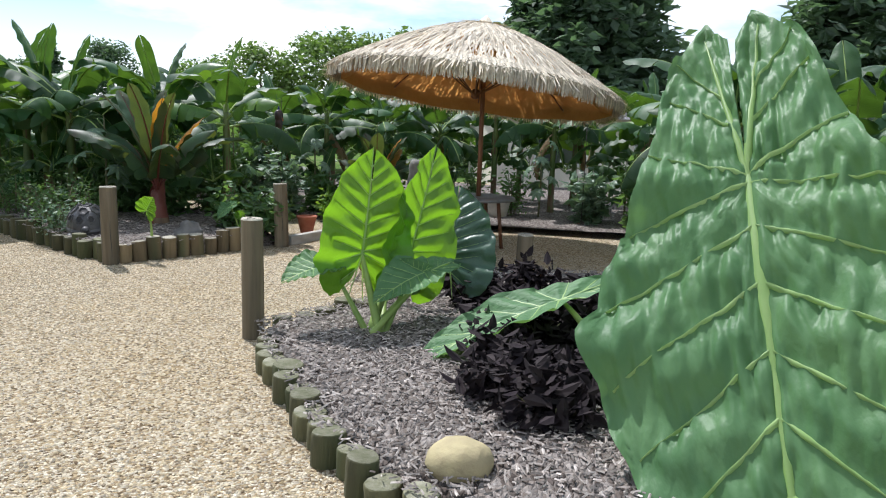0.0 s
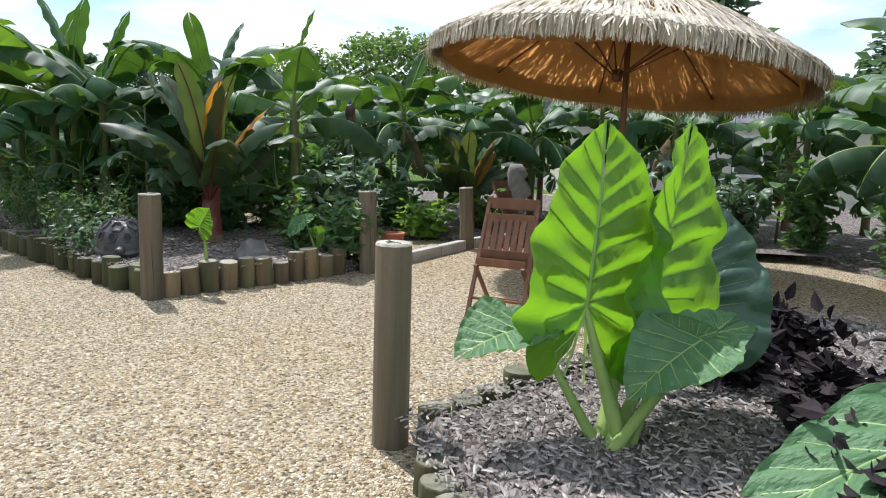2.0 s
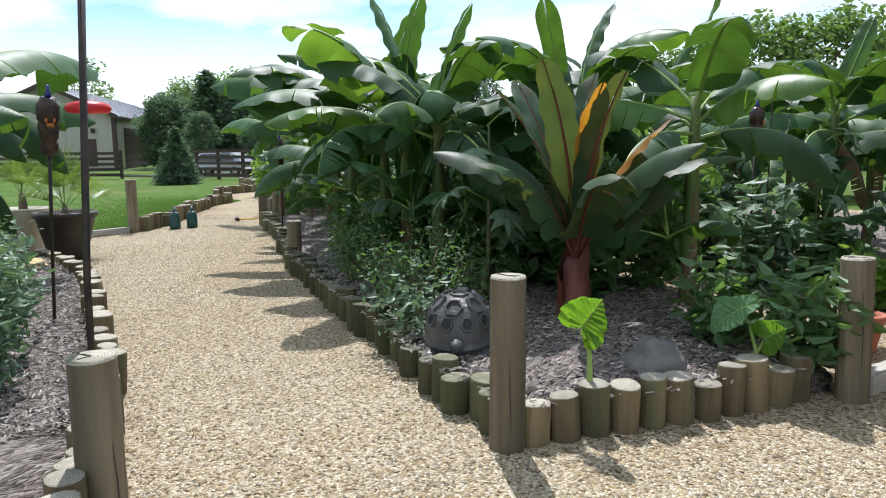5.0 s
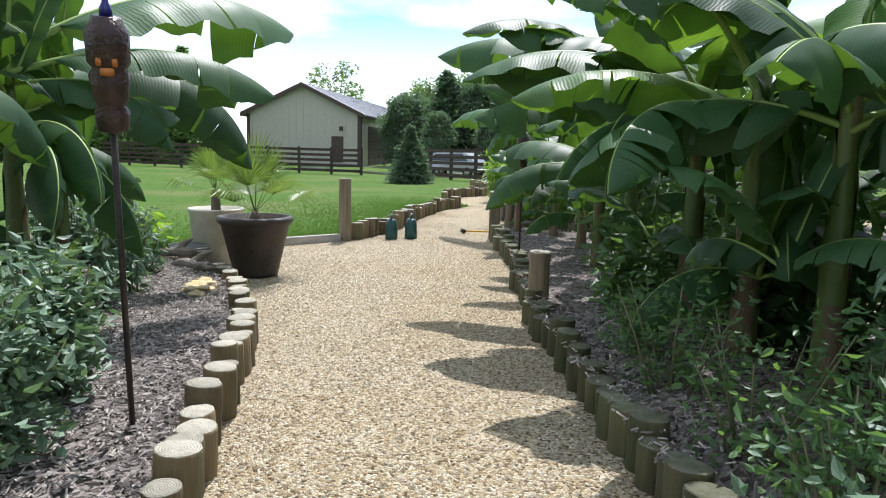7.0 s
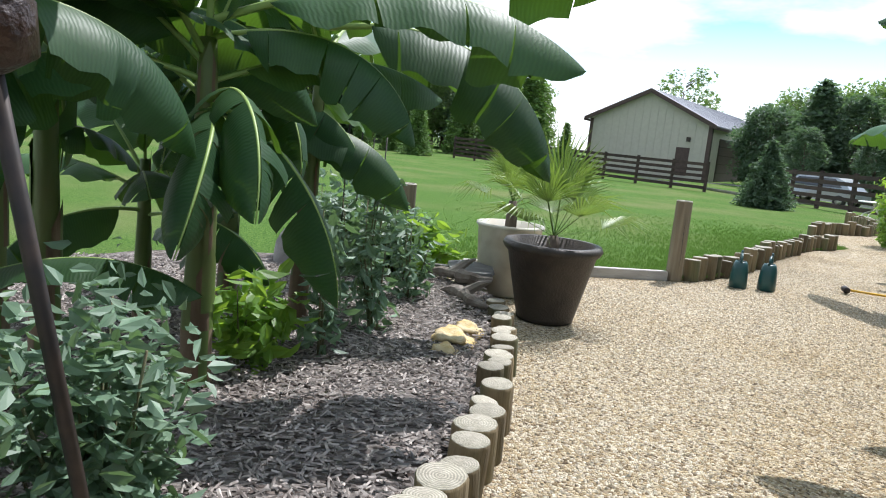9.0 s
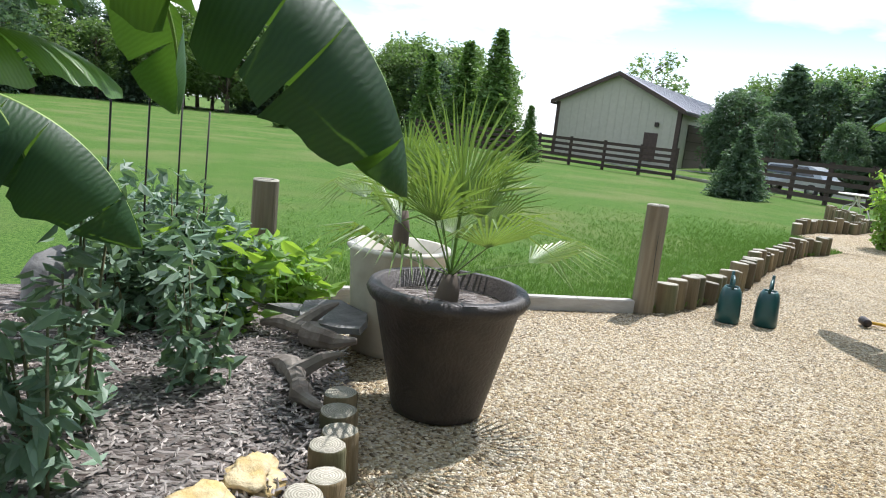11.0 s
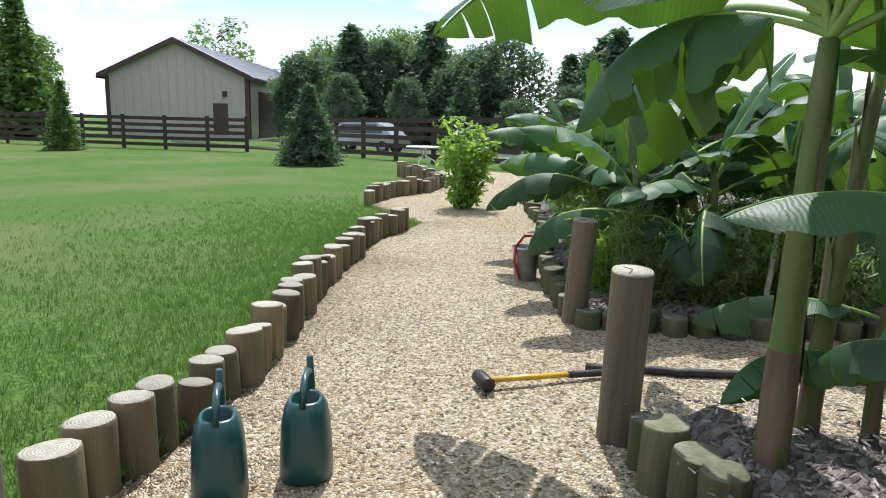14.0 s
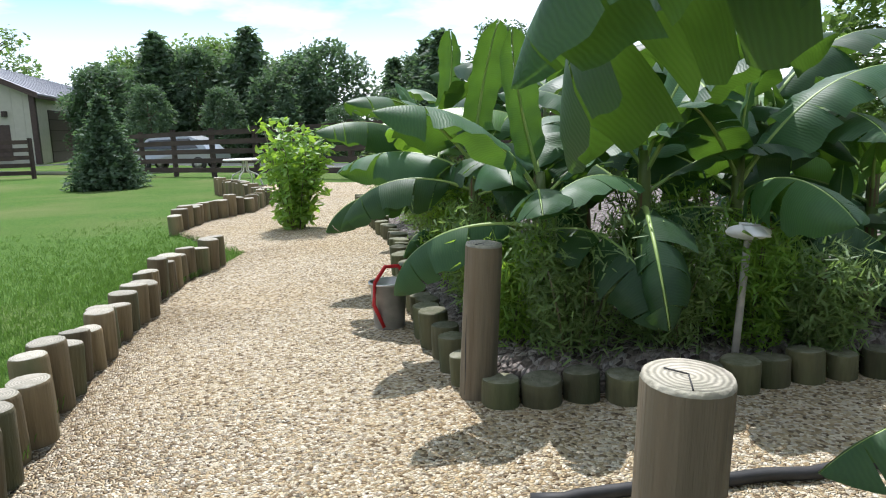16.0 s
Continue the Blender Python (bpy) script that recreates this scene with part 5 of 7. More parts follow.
def fence(points, label, rails=(0.28, 0.64, 1.00, 1.36, 1.72), step=2.6, hgt=1.9):
    t = thing("board_fence", pose(points[0][0], points[0][1], 0), label, "fence", "paddock fence")
    o = Vector((points[0][0], points[0][1], 0))
    pts = along(points, step) + [(*points[-1], 0)]
    bm0 = bmesh.new()
    box(bm0, 0, 0, hgt / 2 - 0.1, 0.16, 0.16, hgt + 0.2, 0.01)
    pm = mesh_of("post", bm0, M["fence"], False)
    for (x, y, a), (x1, y1, _) in zip(pts, pts[1:]):
        z = height(x, y)
        put("post", pm, t, Matrix.Translation(Vector((x, y, z)) - o))
        d = Vector((x1 - x, y1 - y, height(x1, y1) - z))
        for r in rails:
            bm = bmesh.new()
            mm = Matrix.Translation(Vector((x, y, z)) - o + d / 2 + Vector((0, 0, r))) @ d.to_track_quat("X", "Z").to_matrix().to_4x4()
            box(bm, 0, -0.10, 0, d.length, 0.035, 0.19, 0, mm)
            part("rail", bm, M["fence"], t, smooth=False)
    put("post", pm, t, Matrix.Translation(Vector((pts[-1][0], pts[-1][1], height(pts[-1][0], pts[-1][1]))) - o))


fence([(-66.5, 22.0), (-56.5, 27.5), (-46.5, 33.6)], "dark brown four-board paddock fence in front of the barn")
fence([(-42.5, 35.0), (-37.0, 34.0), (-31.0, 33.2), (-25.0, 31.8), (-17.0, 32.5)], "dark brown four-board paddock fence along the drive")
sheet("drive_pavement", [(-60, 36), (-46.0, 35.6), (-40, 37.2), (-28, 36.2), (-16, 37), (-16, 42), (-30, 41.5), (-46, 43), (-60, 46)], -0.32, M["asphalt"], 0, 6, 4, label="pale drive beyond the paddock fence", category="drive", kind="structure")


def car(x, y, rz, label):
    t = thing("parked_car", pose(x, y, -0.3, 0, 0, rz), label, "car")
    bm = bmesh.new()
    prof = [(-2.3, 0.45), (-2.35, 0.85), (-2.2, 1.0), (-1.7, 1.08), (-1.2, 1.62), (-0.6, 1.74), (0.9, 1.72), (1.55, 1.5), (1.95, 1.05), (2.25, 0.95), (2.3, 0.45)]
    ring = []
    for sgn in (-1, 1):
        ring.append([bm.verts.new((px, sgn * (0.9 if pz < 1.1 else 0.9 - 0.28 * (pz - 1.08)), pz)) for px, pz in prof])
    for i in range(len(prof)):
        j = (i + 1) % len(prof)
        bm.faces.new((ring[0][i], ring[0][j], ring[1][j], ring[1][i]))
    bm.faces.new(ring[0][::-1]), bm.faces.new(ring[1])
    bmesh.ops.recalc_face_normals(bm, faces=bm.faces[:])
    body = part("body", bm, M["carpaint"], t, "silver body", False)
    for sgn in (-1, 1):
        bm = bmesh.new()
        y0 = sgn * 0.91
        q = [bm.verts.new((px, y0 - sgn * 0.26 * (pz - 1.08), pz)) for px, pz in ((-1.5, 1.12), (-1.08, 1.55), (1.0, 1.60), (1.5, 1.12))]
        bm.faces.new(q)
        r = bmesh.ops.extrude_face_region(bm, geom=bm.faces[:])
        bmesh.ops.translate(bm, verts=[v for v in r["geom"] if isinstance(v, bmesh.types.BMVert)], vec=(0, -sgn * 0.03, 0))
        bmesh.ops.recalc_face_normals(bm, faces=bm.faces[:])
        part("window", bm, M["glass"], t, smooth=False)
    for wx in (-1.45, 1.45):
        for sgn in (-1, 1):
            bm = bmesh.new()
            lathe(bm, [(0.2, -0.1), (0.33, -0.11), (0.36, -0.06), (0.36, 0.06), (0.33, 0.11), (0.2, 0.1)], 18)
            w = part("wheel", bm, M["rubber"], t, m=pose(wx, sgn * 0.82, 0.36, 90, 0, 0))
            bm = bmesh.new()
            lathe(bm, [(0.05, -0.115), (0.2, -0.112), (0.2, 0.112), (0.05, 0.115)], 14)
            part("rim", bm, M["steel"], w)
    return t


car(-42.0, 38.3, 20, "silver estate car parked on the drive behind the fence")

# the house behind the terrace
def house():
    t = thing("house", pose(0.5, 22.3, 0, 0, 0, 8), "pale house wall with a window behind the plants", "house")
    bm = bmesh.new()
    box(bm, 6.0, 4.0, 1.1, 13.0, 8.0, 2.4)
    part("wall", bm, M["siding_lit"], t, smooth=False)
    for k in range(8):
        bm = bmesh.new()
        box(bm, 6.0, -0.012, 0.25 + k * 0.28, 13.0, 0.02, 0.26, 0.004)
        part("siding_board", bm, M["siding_lit"], t, smooth=False)
    bm = bmesh.new()
    for sgn in (-1, 1):
        vs = [bm.verts.new(v) for v in ((-0.9, 4 + sgn * 4.6, 2.25), (12.9, 4 + sgn * 4.6, 2.25), (12.9, 4, 3.3), (-0.9, 4, 3.3))]
        bm.faces.new(vs)
    bmesh.ops.solidify(bm, geom=bm.faces[:], thickness=0.15)
    part("roof", bm, M["roof"], t, "grey roof", False)
    for wx in (1.6, 4.8):
        bm = bmesh.new()
        box(bm, wx, -0.05, 1.35, 1.7, 0.08, 1.2, 0.01)
        w = part("window", bm, M["white"], t, "white window frame", False)
        for sgn in (-1, 1):
            bm = bmesh.new()
            box(bm, wx + sgn * 0.40, -0.095, 1.35, 0.72, 0.02, 1.02)
            part("pane", bm, M["glass"], w, smooth=False)


house()

# ======================= banana plants =======================
# bed behind the turtle, beside the path
banana(-7.55, 11.35, 1.85, 12, 1.8, 1, 0.10, 200, suckers=2)
banana(-6.85, 10.9, 1.8, 11, 1.65, 2, 0.09, 30, suckers=2)
banana(-8.35, 12.0, 1.75, 9, 1.75, 3, 0.10, 20, leaves=[(222, "flat", 2.0, 0.05, "b", -2), (196, "flat", 1.8, 0.18, "b", 2), (245, "mid", 1.7, 0.0, "b"), (265, "low", 1.5, -0.1, "b")], suckers=2)
banana(-9.3, 12.5, 1.85, 9, 1.7, 4, 0.08, 120, suckers=1, reach=[("flat", 0.1, (-11.04, 11.53, 2.45), "b", 0.78, 6), ("mid", 0.1, (-9.9, 10.9, 2.5), "b", 0.8, 0)])
banana(-10.35, 13.4, 1.45, 10, 1.55, 5, 0.08, 80, suckers=1)
banana(-11.4, 14.4, 1.25, 9, 1.35, 6, 0.08, 10, suckers=1)
banana(-6.0, 12.2, 2.05, 11, 1.65, 7, 0.09, 300, suckers=1)
banana(-5.5, 11.4, 1.85, 10, 1.5, 8, 0.08, 60, suckers=1)
banana(-4.3, 11.0, 1.8, 9, 1.45, 11, 0.08, 10, suckers=1)
# bed at the corner with the sledge hammer
banana(-13.30, 15.10, 1.56, 0, 1.5, 9, 0.068, 0, (0.03, 0.03),
       leaves=[(15, "flat", 1.5, 0.0, "b"), (330, "mid", 1.5, 0.0, "b"), (290, "up", 1.2, 0.0, "y"), (255, "up", 1.1, 0.0, "b")],
       reach=[("flat", 0.10, (-15.48, 15.40, 1.97), "b", 0.60, 8), ("low", 0.05, (-14.85, 16.40, 1.10), "b", 0.66, -14), ("low", 0.02, (-14.45, 15.45, 1.42), "b", 0.56, 4)])
banana(-13.30, 15.56, 1.5, 2, 1.3, 10, 0.052, 330, (0.10, 0.08), wide=1.1, leaves=[(265, "mid", 1.2, -0.1, "b")])
banana(-12.55, 15.15, 1.1, 7, 1.2, 12, 0.065, 20, suckers=1)
banana(-13.08, 15.66, 0.5, 4, 0.75, 13, 0.04, 150, reach=[("flat", 0.0, (-13.75, 15.35, 0.62), "b", 0.9, 10)])
# bed across the path
for i, (x, y, h, L) in enumerate(((-15.15, 17.5, 0.85, 1.05), (-14.65, 17.8, 0.95, 1.15), (-14.2, 18.15, 0.9, 1.1), (-15.9, 18.2, 1.0, 1.2), (-15.3, 18.8, 1.15, 1.3), (-14.2, 19.2, 1.2, 1.3), (-16.9, 19.6, 1.1, 1.2), (-13.5, 18.8, 0.8, 1.0),
                                  (-16.1, 20.2, 1.35, 1.4), (-13.0, 19.8, 1.0, 1.2), (-12.2, 20.6, 1.1, 1.2), (-14.8, 21.2, 1.4, 1.4), (-17.8, 21.6, 1.2, 1.2), (-11.4, 22.3, 1.2, 1.3), (-10.6, 21.0, 1.1, 1.2), (-16.6, 18.9, 0.9, 1.0))):
    banana(x, y, h + 0.08, 9, L * 1.05, 20 + i, 0.055, dead=1, wide=1.05, suckers=1 if i > 3 else 0)
# torch bed
banana(-10.85, 7.70, 1.72, 5, 1.5, 40, 0.085, 170, wide=0.95, leaves=[(75, "low", 1.25, 0.0, "b"), (5, "up", 1.4, 0.0, "b"), (330, "mid", 1.4, -0.1, "b"), (300, "low", 1.4, -0.2, "b"), (20, "low", 1.3, -0.3, "b")],
       reach=[("low", -0.30, (-10.2, 8.25, 0.72), "b", 0.65, 10), ("flat", 0.08, (-10.6, 9.50, 1.90), "b", 0.7, 8), ("flat", 0.20, (-11.4, 10.1, 2.55), "b", 0.7, 0)])
banana(-10.5, 6.9, 1.95, 11, 1.5, 41, 0.085, 10, suckers=1)
banana(-12.20, 8.22, 1.72, 0, 1.5, 42, 0.075, 200, (-0.06, 0.06), wide=0.95, leaves=[(30, "up", 1.3, 0.1, "b"), (330, "mid", 1.5, 0.0, "b"), (250, "mid", 1.4, 0.0, "b"), (200, "up", 1.2, 0.0, "y"), (180, "flat", 1.4, -0.05, "b")],
       reach=[("low", 0.30, (-11.95, 9.90, 1.28), "b", 1.05, 6), ("arch", 0.02, (-14.1, 9.05, 1.43), "b", 0.75, -5)])
banana(-12.35, 7.72, 1.6, 8, 1.45, 43, 0.075, 330, leaves=[(30, "low", 1.3, 0.0, "b", -8), (80, "low", 1.2, -0.05, "b", -10), (345, "low", 1.3, 0.0, "b", -8), (5, "mid", 1.2, -0.1, "b", -10)])
banana(-12.0, 7.22, 1.05, 9, 1.1, 48, 0.06, 60, suckers=1)
banana(-11.2, 6.9, 2.15, 11, 1.5, 44, 0.085, 150)
banana(-9.35, 7.05, 1.75, 0, 1.3, 47, 0.08, 0, leaves=[(150, "mid", 1.5, 0.0, "b"), (190, "flat", 1.4, 0.0, "b"), (110, "up", 1.4, 0.05, "b"), (230, "mid", 1.4, 0.0, "b"), (280, "low", 1.2, -0.1, "b"), (130, "low", 1.2, -0.15, "b"), (60, "up", 1.2, 0.1, "y")])
banana(-7.9, 5.9, 1.65, 9, 1.5, 45, 0.085, 60)
banana(-6.75, 5.25, 1.7, 8, 1.6, 46, 0.085, 20)
# behind: beds round the terrace and the house
brnd = random.Random(9)
for i, (x, y) in enumerate(((-3.4, 14.0), (-2.3, 14.8), (-1.2, 15.2), (0.0, 15.0), (1.2, 14.6), (-4.6, 14.6), (-5.8, 15.6), (-7.2, 16.8), (-3.0, 16.2), (-1.0, 17.0), (1.8, 16.0), (2.9, 13.4), (3.4, 11.6), (3.9, 10.2), (4.7, 9.4),
                            (3.2, 14.8), (4.8, 12.2), (5.8, 10.8), (-8.6, 18.4), (-6.4, 18.2), (-4.2, 18.0), (5.2, 8.9), (6.6, 9.6), (-9.4, 16.8), (-10.4, 18.9), (4.2, 8.6), (6.0, 8.7), (0.6, 17.0), (2.4, 17.6), (4.4, 14.6), (3.2, 9.4), (2.9, 8.9))):
    banana(x, y, brnd.uniform(1.7, 2.25), 11, brnd.uniform(1.35, 1.75), 60 + i, 0.075, dead=1, suckers=2 if i % 2 else 1)
# red bananas
RL = [(20, "mid", 1.5, 0.0, "r", 6), (75, "up", 1.5, 0.0, "r", 4), (120, "mid", 1.4, 0.0, "r", 8), (165, "mid", 1.35, -0.05, "r", 14), (205, "mid", 1.45, 0.0, "r", 10), (250, "up", 1.55, 0.0, "r"), (15, "up", 1.15, 0.1, "o", -14), (325, "up", 1.25, 0.15, "o", -4), (310, "mid", 1.4, 0.0, "r", 4), (345, "mid", 1.4, 0.0, "r", 14),
      (230, "mid", 1.25, -0.05, "r", 16), (190, "up", 1.4, 0.05, "r", -4), (330, "up", 1.45, 0.05, "r", -6), (140, "up", 1.5, 0.05, "r", -4)]
banana(-4.95, 9.95, 0.5, 0, 1.45, 90, 0.17, 20, red=True, wide=0.84, dead=0, leaves=[(a, k, L * 1.06, dz, lib, *q) for a, k, L, dz, lib, *q in RL])
banana(-2.2, 13.3, 0.4, 0, 1.15, 91, 0.15, 120, red=True, wide=1.1, dead=0, leaves=[(a + 40, k, L * 0.8, dz, lib, *q) for a, k, L, dz, lib, *q in RL])

# ======================= elephant ears =======================
ear_plant(-0.88, 5.12, [((-1.00, 5.30, 0.73), (-0.92, 5.40, 1.50), (0.65, -0.88, 0.12), 0.72, EARS_LIT[0], 0.030, 1.30),
                       ((-0.67, 5.62, 0.68), (-0.42, 5.80, 1.62), (0.80, -0.65, 0.10), 0.68, EARS_LIT[1], 0.030, 1.55),
                       ((-0.36, 6.05, 0.56), (-0.31, 6.35, 1.25), (0.05, -1.0, 0.1), 0.72, EARS_DARK[0], 0.028, 1.15),
                       ((-0.96, 6.15, 0.52), (-1.06, 6.32, 0.95), (-0.3, -0.9, 0.2), 0.42, EARS_LIT[0], 0.022, 1.15),
                       ((-1.22, 5.26, 0.62), (-1.67, 4.86, 0.68), (-0.20, -0.40, 1.0), 0.46, EARS[1], 0.022),
                       ((-0.45, 5.30, 0.62), (-0.86, 4.90, 0.54), (0.10, -0.30, 1.0), 0.46, EARS[1], 0.024, 1.3),
                       ((-0.66, 5.35, 0.52), (-0.52, 5.2, 0.64), (0.1, -0.9, 0.4), 0.3, EARS[1], 0.02)],
          "elephant ear with huge upright ribbed leaves in mulch")
ear_plant(0.95, 4.0, [((1.28, 3.62, 1.51), (1.24, 3.02, 0.78), (-0.50, -0.55, 0.65), 1.60, EARS[0], 0.045, 1.60),
                      ((0.52, 4.86, 0.54), (-0.72, 4.56, 0.14), (-0.05, -0.12, 1.0), 0.54, EARS[1], 0.032, 2.5),
                      ((2.25, 3.9, 1.35), (2.45, 3.7, 0.4), (0.1, -1.0, 0.3), 0.95, EARS[2], 0.04),
                      ((1.9, 4.2, 0.9), (2.5, 3.9, 0.4), (0.2, -0.7, 0.7), 0.8, EARS[1], 0.035)],
          "giant elephant ear with quilted green leaves in mulch")
ear_plant(-4.30, 8.30, [((-4.25, 8.24, 0.62), (-4.0, 8.05, 0.95), (0.2, -1.0, 0.3), 0.26, EARS_LIT[0], 0.016)], "young elephant ear with one bright upright leaf")
ear_plant(-3.55, 9.35, [((-3.6, 9.3, 0.58), (-3.85, 9.2, 0.42), (-0.3, -0.7, 0.6), 0.26, EARS[1], 0.012), ((-3.45, 9.25, 0.42), (-3.3, 9.1, 0.55), (0.2, -1, 0.4), 0.2, EARS_LIT[0], 0.010)], "small elephant ear beside the corner post")

# ======================= castor plants with star-shaped leaves =======================
def palmate_leaf(mats, seed):
    """A star-shaped leaf of about 1 m across in the xy plane, eight pointed lobes round the stalk joint, each with a raised rib."""
    rnd = random.Random(seed)
    verts, faces, slots = [Vector((0, 0, 0))], [], []
    lobes = 8
    for k in range(lobes):
        a = radians(-150 + 300 * k / (lobes - 1))
        L = (0.56 - 0.16 * abs(k - 3.5) / 3.5) * rnd.uniform(0.9, 1.08)
        d, n = Vector((math.sin(a), math.cos(a), 0)), Vector((math.cos(a), -math.sin(a), 0))
        b = len(verts)
        for f, w in ((0.28, 0.085), (0.52, 0.105), (0.78, 0.065)):
            droop = -0.16 * f * f
            verts += [d * L * f - n * w + Vector((0, 0, droop)), d * L * f + Vector((0, 0, droop + 0.028)), d * L * f + n * w + Vector((0, 0, droop))]
        verts.append(d * L + Vector((0, 0, -0.2)))
        faces += [(0, b + 1, b), (0, b + 2, b + 1), (b, b + 1, b + 4, b + 3), (b + 1, b + 2, b + 5, b + 4), (b + 3, b + 4, b + 7, b + 6), (b + 4, b + 5, b + 8, b + 7), (b + 6, b + 7, b + 9), (b + 7, b + 8, b + 9)]
        slots += [0] * 8
        c = len(verts)
        for f, w in ((0.02, 0.007), (0.5, 0.005), (0.95, 0.002)):
            z = -0.16 * f * f + 0.028 * min(1.0, f / 0.28) + 0.003
            verts += [d * L * f - n * w + Vector((0, 0, z)), d * L * f + n * w + Vector((0, 0, z))]
        faces += [(c, c + 1, c + 3, c + 2), (c + 2, c + 3, c + 5, c + 4)]
        slots += [1, 1]
    return data_mesh("leaf", verts, faces, mats, False, slots)


STAR = [palmate_leaf([M["bluegreen"], M["vein"]], 5), palmate_leaf([M["herb"], M["vein"]], 6)]


def castor(x, y, h, n, size, seed, mesh, label):
    rnd = random.Random(seed)
    t = thing("castor_bean", pose(x, y, bed_level(x, y)), label, "plant", "castor plants")
    bm = bmesh.new()
    tube(bm, [(0, 0, -0.1), (0.02, 0.01, h * 0.5), (0.0, 0.04, h)], [0.022, 0.018, 0.010], 8)
    part("stem", bm, M["twig"], t)
    for k in range(n):
        f = k / max(1, n - 1)
        az, z = radians(137.5 * k + rnd.uniform(-20, 20)), h * (0.98 - 0.62 * f)
        out = size * rnd.uniform(0.5, 0.8)
        hub = Vector((out * math.cos(az), out * math.sin(az), z + 0.14 - 0.1 * f))
        bm = bmesh.new()
        tube(bm, [(0, 0, z), hub * 0.5 + Vector((0, 0, 0.5 * z + 0.05)), hub], [0.007, 0.006, 0.004], 6)
        part("stalk", bm, M["petiole"], t)
        m = Matrix.Translation(hub) @ Matrix.Rotation(az - math.pi / 2, 4, "Z") @ Matrix.Rotation(radians(-rnd.uniform(25, 60)), 4, "X") @ Matrix.Scale(size * rnd.uniform(0.8, 1.15), 4)
        put("leaf", mesh, t, m)
    return t


CL = "castor plant with pale star-shaped leaves in mulch"
for i, (x, y, h, n, sz) in enumerate(((-5.95, 10.30, 1.60, 7, 0.46), (-4.55, 11.9, 1.7, 8, 0.44), (-3.5, 13.4, 1.5, 8, 0.44), (-5.2, 13.2, 1.9, 8, 0.46), (0.9, 13.7, 1.3, 8, 0.42), (3.4, 10.0, 1.5, 8, 0.44), (2.4, 12.9, 1.2, 7, 0.40))):
    castor(x, y, h, n, sz, 300 + i, STAR[i % 2], CL)

# ======================= thatched umbrella =======================
def umbrella(x, y):
    t = thing("thatched_umbrella", pose(x - 0.28, y - 0.2, 0, -4, 6, 0), "round palm-thatched patio umbrella with orange canvas lining", "umbrella")
    R, rim, apex = 2.02, 2.42, 3.26
    bm = bmesh.new()
    turn = pose(0, 0, 0, -4, 6, 0).to_3x3()
    head = turn @ Vector((0, 0, apex))
    tube(bm, [turn.inverted() @ Vector((head.x, head.y, 0.0)), (0, 0, apex + 0.05)], 0.035, 12)
    part("pole", bm, M["redwood"], t, "reddish brown wooden pole")
    seg = 8
    def prof(f):      # radius share to height
        return apex - (apex - rim) * (f ** 1.5)
    bm = bmesh.new()
    rows = []
    for k in range(9):
        f = 0.03 + 0.97 * k / 8
        rows.append([bm.verts.new((R * f * math.cos(a) * (1 - 0.06 * f * abs(math.sin(seg / 2 * a))), R * f * math.sin(a) * (1 - 0.06 * f * abs(math.sin(seg / 2 * a))), prof(f) - 0.03 - 0.05 * f * abs(math.sin(seg / 2 * a))))
                     for a in (2 * math.pi * j / 64 for j in range(64))])
    low = [bm.verts.new((v.co.x * 0.995, v.co.y * 0.995, v.co.z - 0.16)) for v in rows[-1]]
    rows.append(low)
    for a, b in zip(rows, rows[1:]):
        for j in range(64):
            bm.faces.new((a[j], a[(j + 1) % 64], b[(j + 1) % 64], b[j]))
    part("canopy", bm, M["canvas"], t, "orange canvas lining")
    for j in range(seg):
        a = 2 * math.pi * j / seg
        bm = bmesh.new()
        tube(bm, [(R * f * math.cos(a), R * f * math.sin(a), prof(f) - 0.06) for f in (0.03, 0.3, 0.6, 0.85, 0.99)], 0.012, 6)
        part("rib", bm, M["redwood"], t)
        bm = bmesh.new()
        tube(bm, [(0.05 * math.cos(a), 0.05 * math.sin(a), rim - 0.15), (R * 0.5 * math.cos(a), R * 0.5 * math.sin(a), prof(0.5) - 0.07)], 0.010, 6)
        part("strut", bm, M["redwood"], t)
    bm = bmesh.new()
    lathe(bm, [(0.03, rim - 0.22), (0.06, rim - 0.2), (0.06, rim - 0.1), (0.03, rim - 0.08)], 14)
    part("hub", bm, M["redwood"], t)
    # thatch in layers, then the hanging fringe
    rs = np.random.RandomState(4)
    def strands(n, f0, f1, length, droop, jitter, wid=0.010):
        v, fc = [], []
        for _ in range(n):
            a, f = rs.uniform(0, 2 * math.pi), rs.uniform(f0, f1)
            u = np.array((math.cos(a), math.sin(a), 0.0))
            side = np.array((-math.sin(a), math.cos(a), 0.0))
            p = u * R * f
            p[2] = prof(min(f, 1.0)) + rs.uniform(0.0, 0.03)
            L = length * rs.uniform(0.6, 1.2)
            slope = -(apex - rim) * 1.5 * f ** 0.5 / R
            d1 = u * 1.0 + np.array((0, 0, slope)) + side * rs.normal(0, jitter)
            d1 /= np.linalg.norm(d1)
            d2 = d1 * (1 - droop) + np.array((0, 0, -1.0)) * droop + side * rs.normal(0, jitter)
            q = p + d1 * L * 0.45
            e = q + d2 / np.linalg.norm(d2) * L * 0.55
            w = wid * rs.uniform(0.5, 1.3)
            b = len(v)
            v += [p - side * w, p + side * w, q + side * w, q - side * w, e + side * w * 0.3, e - side * w * 0.3]
            fc += [(b, b + 1, b + 2, b + 3), (b + 3, b + 2, b + 4, b + 5)]
        return [tuple(map(float, q)) for q in v], fc
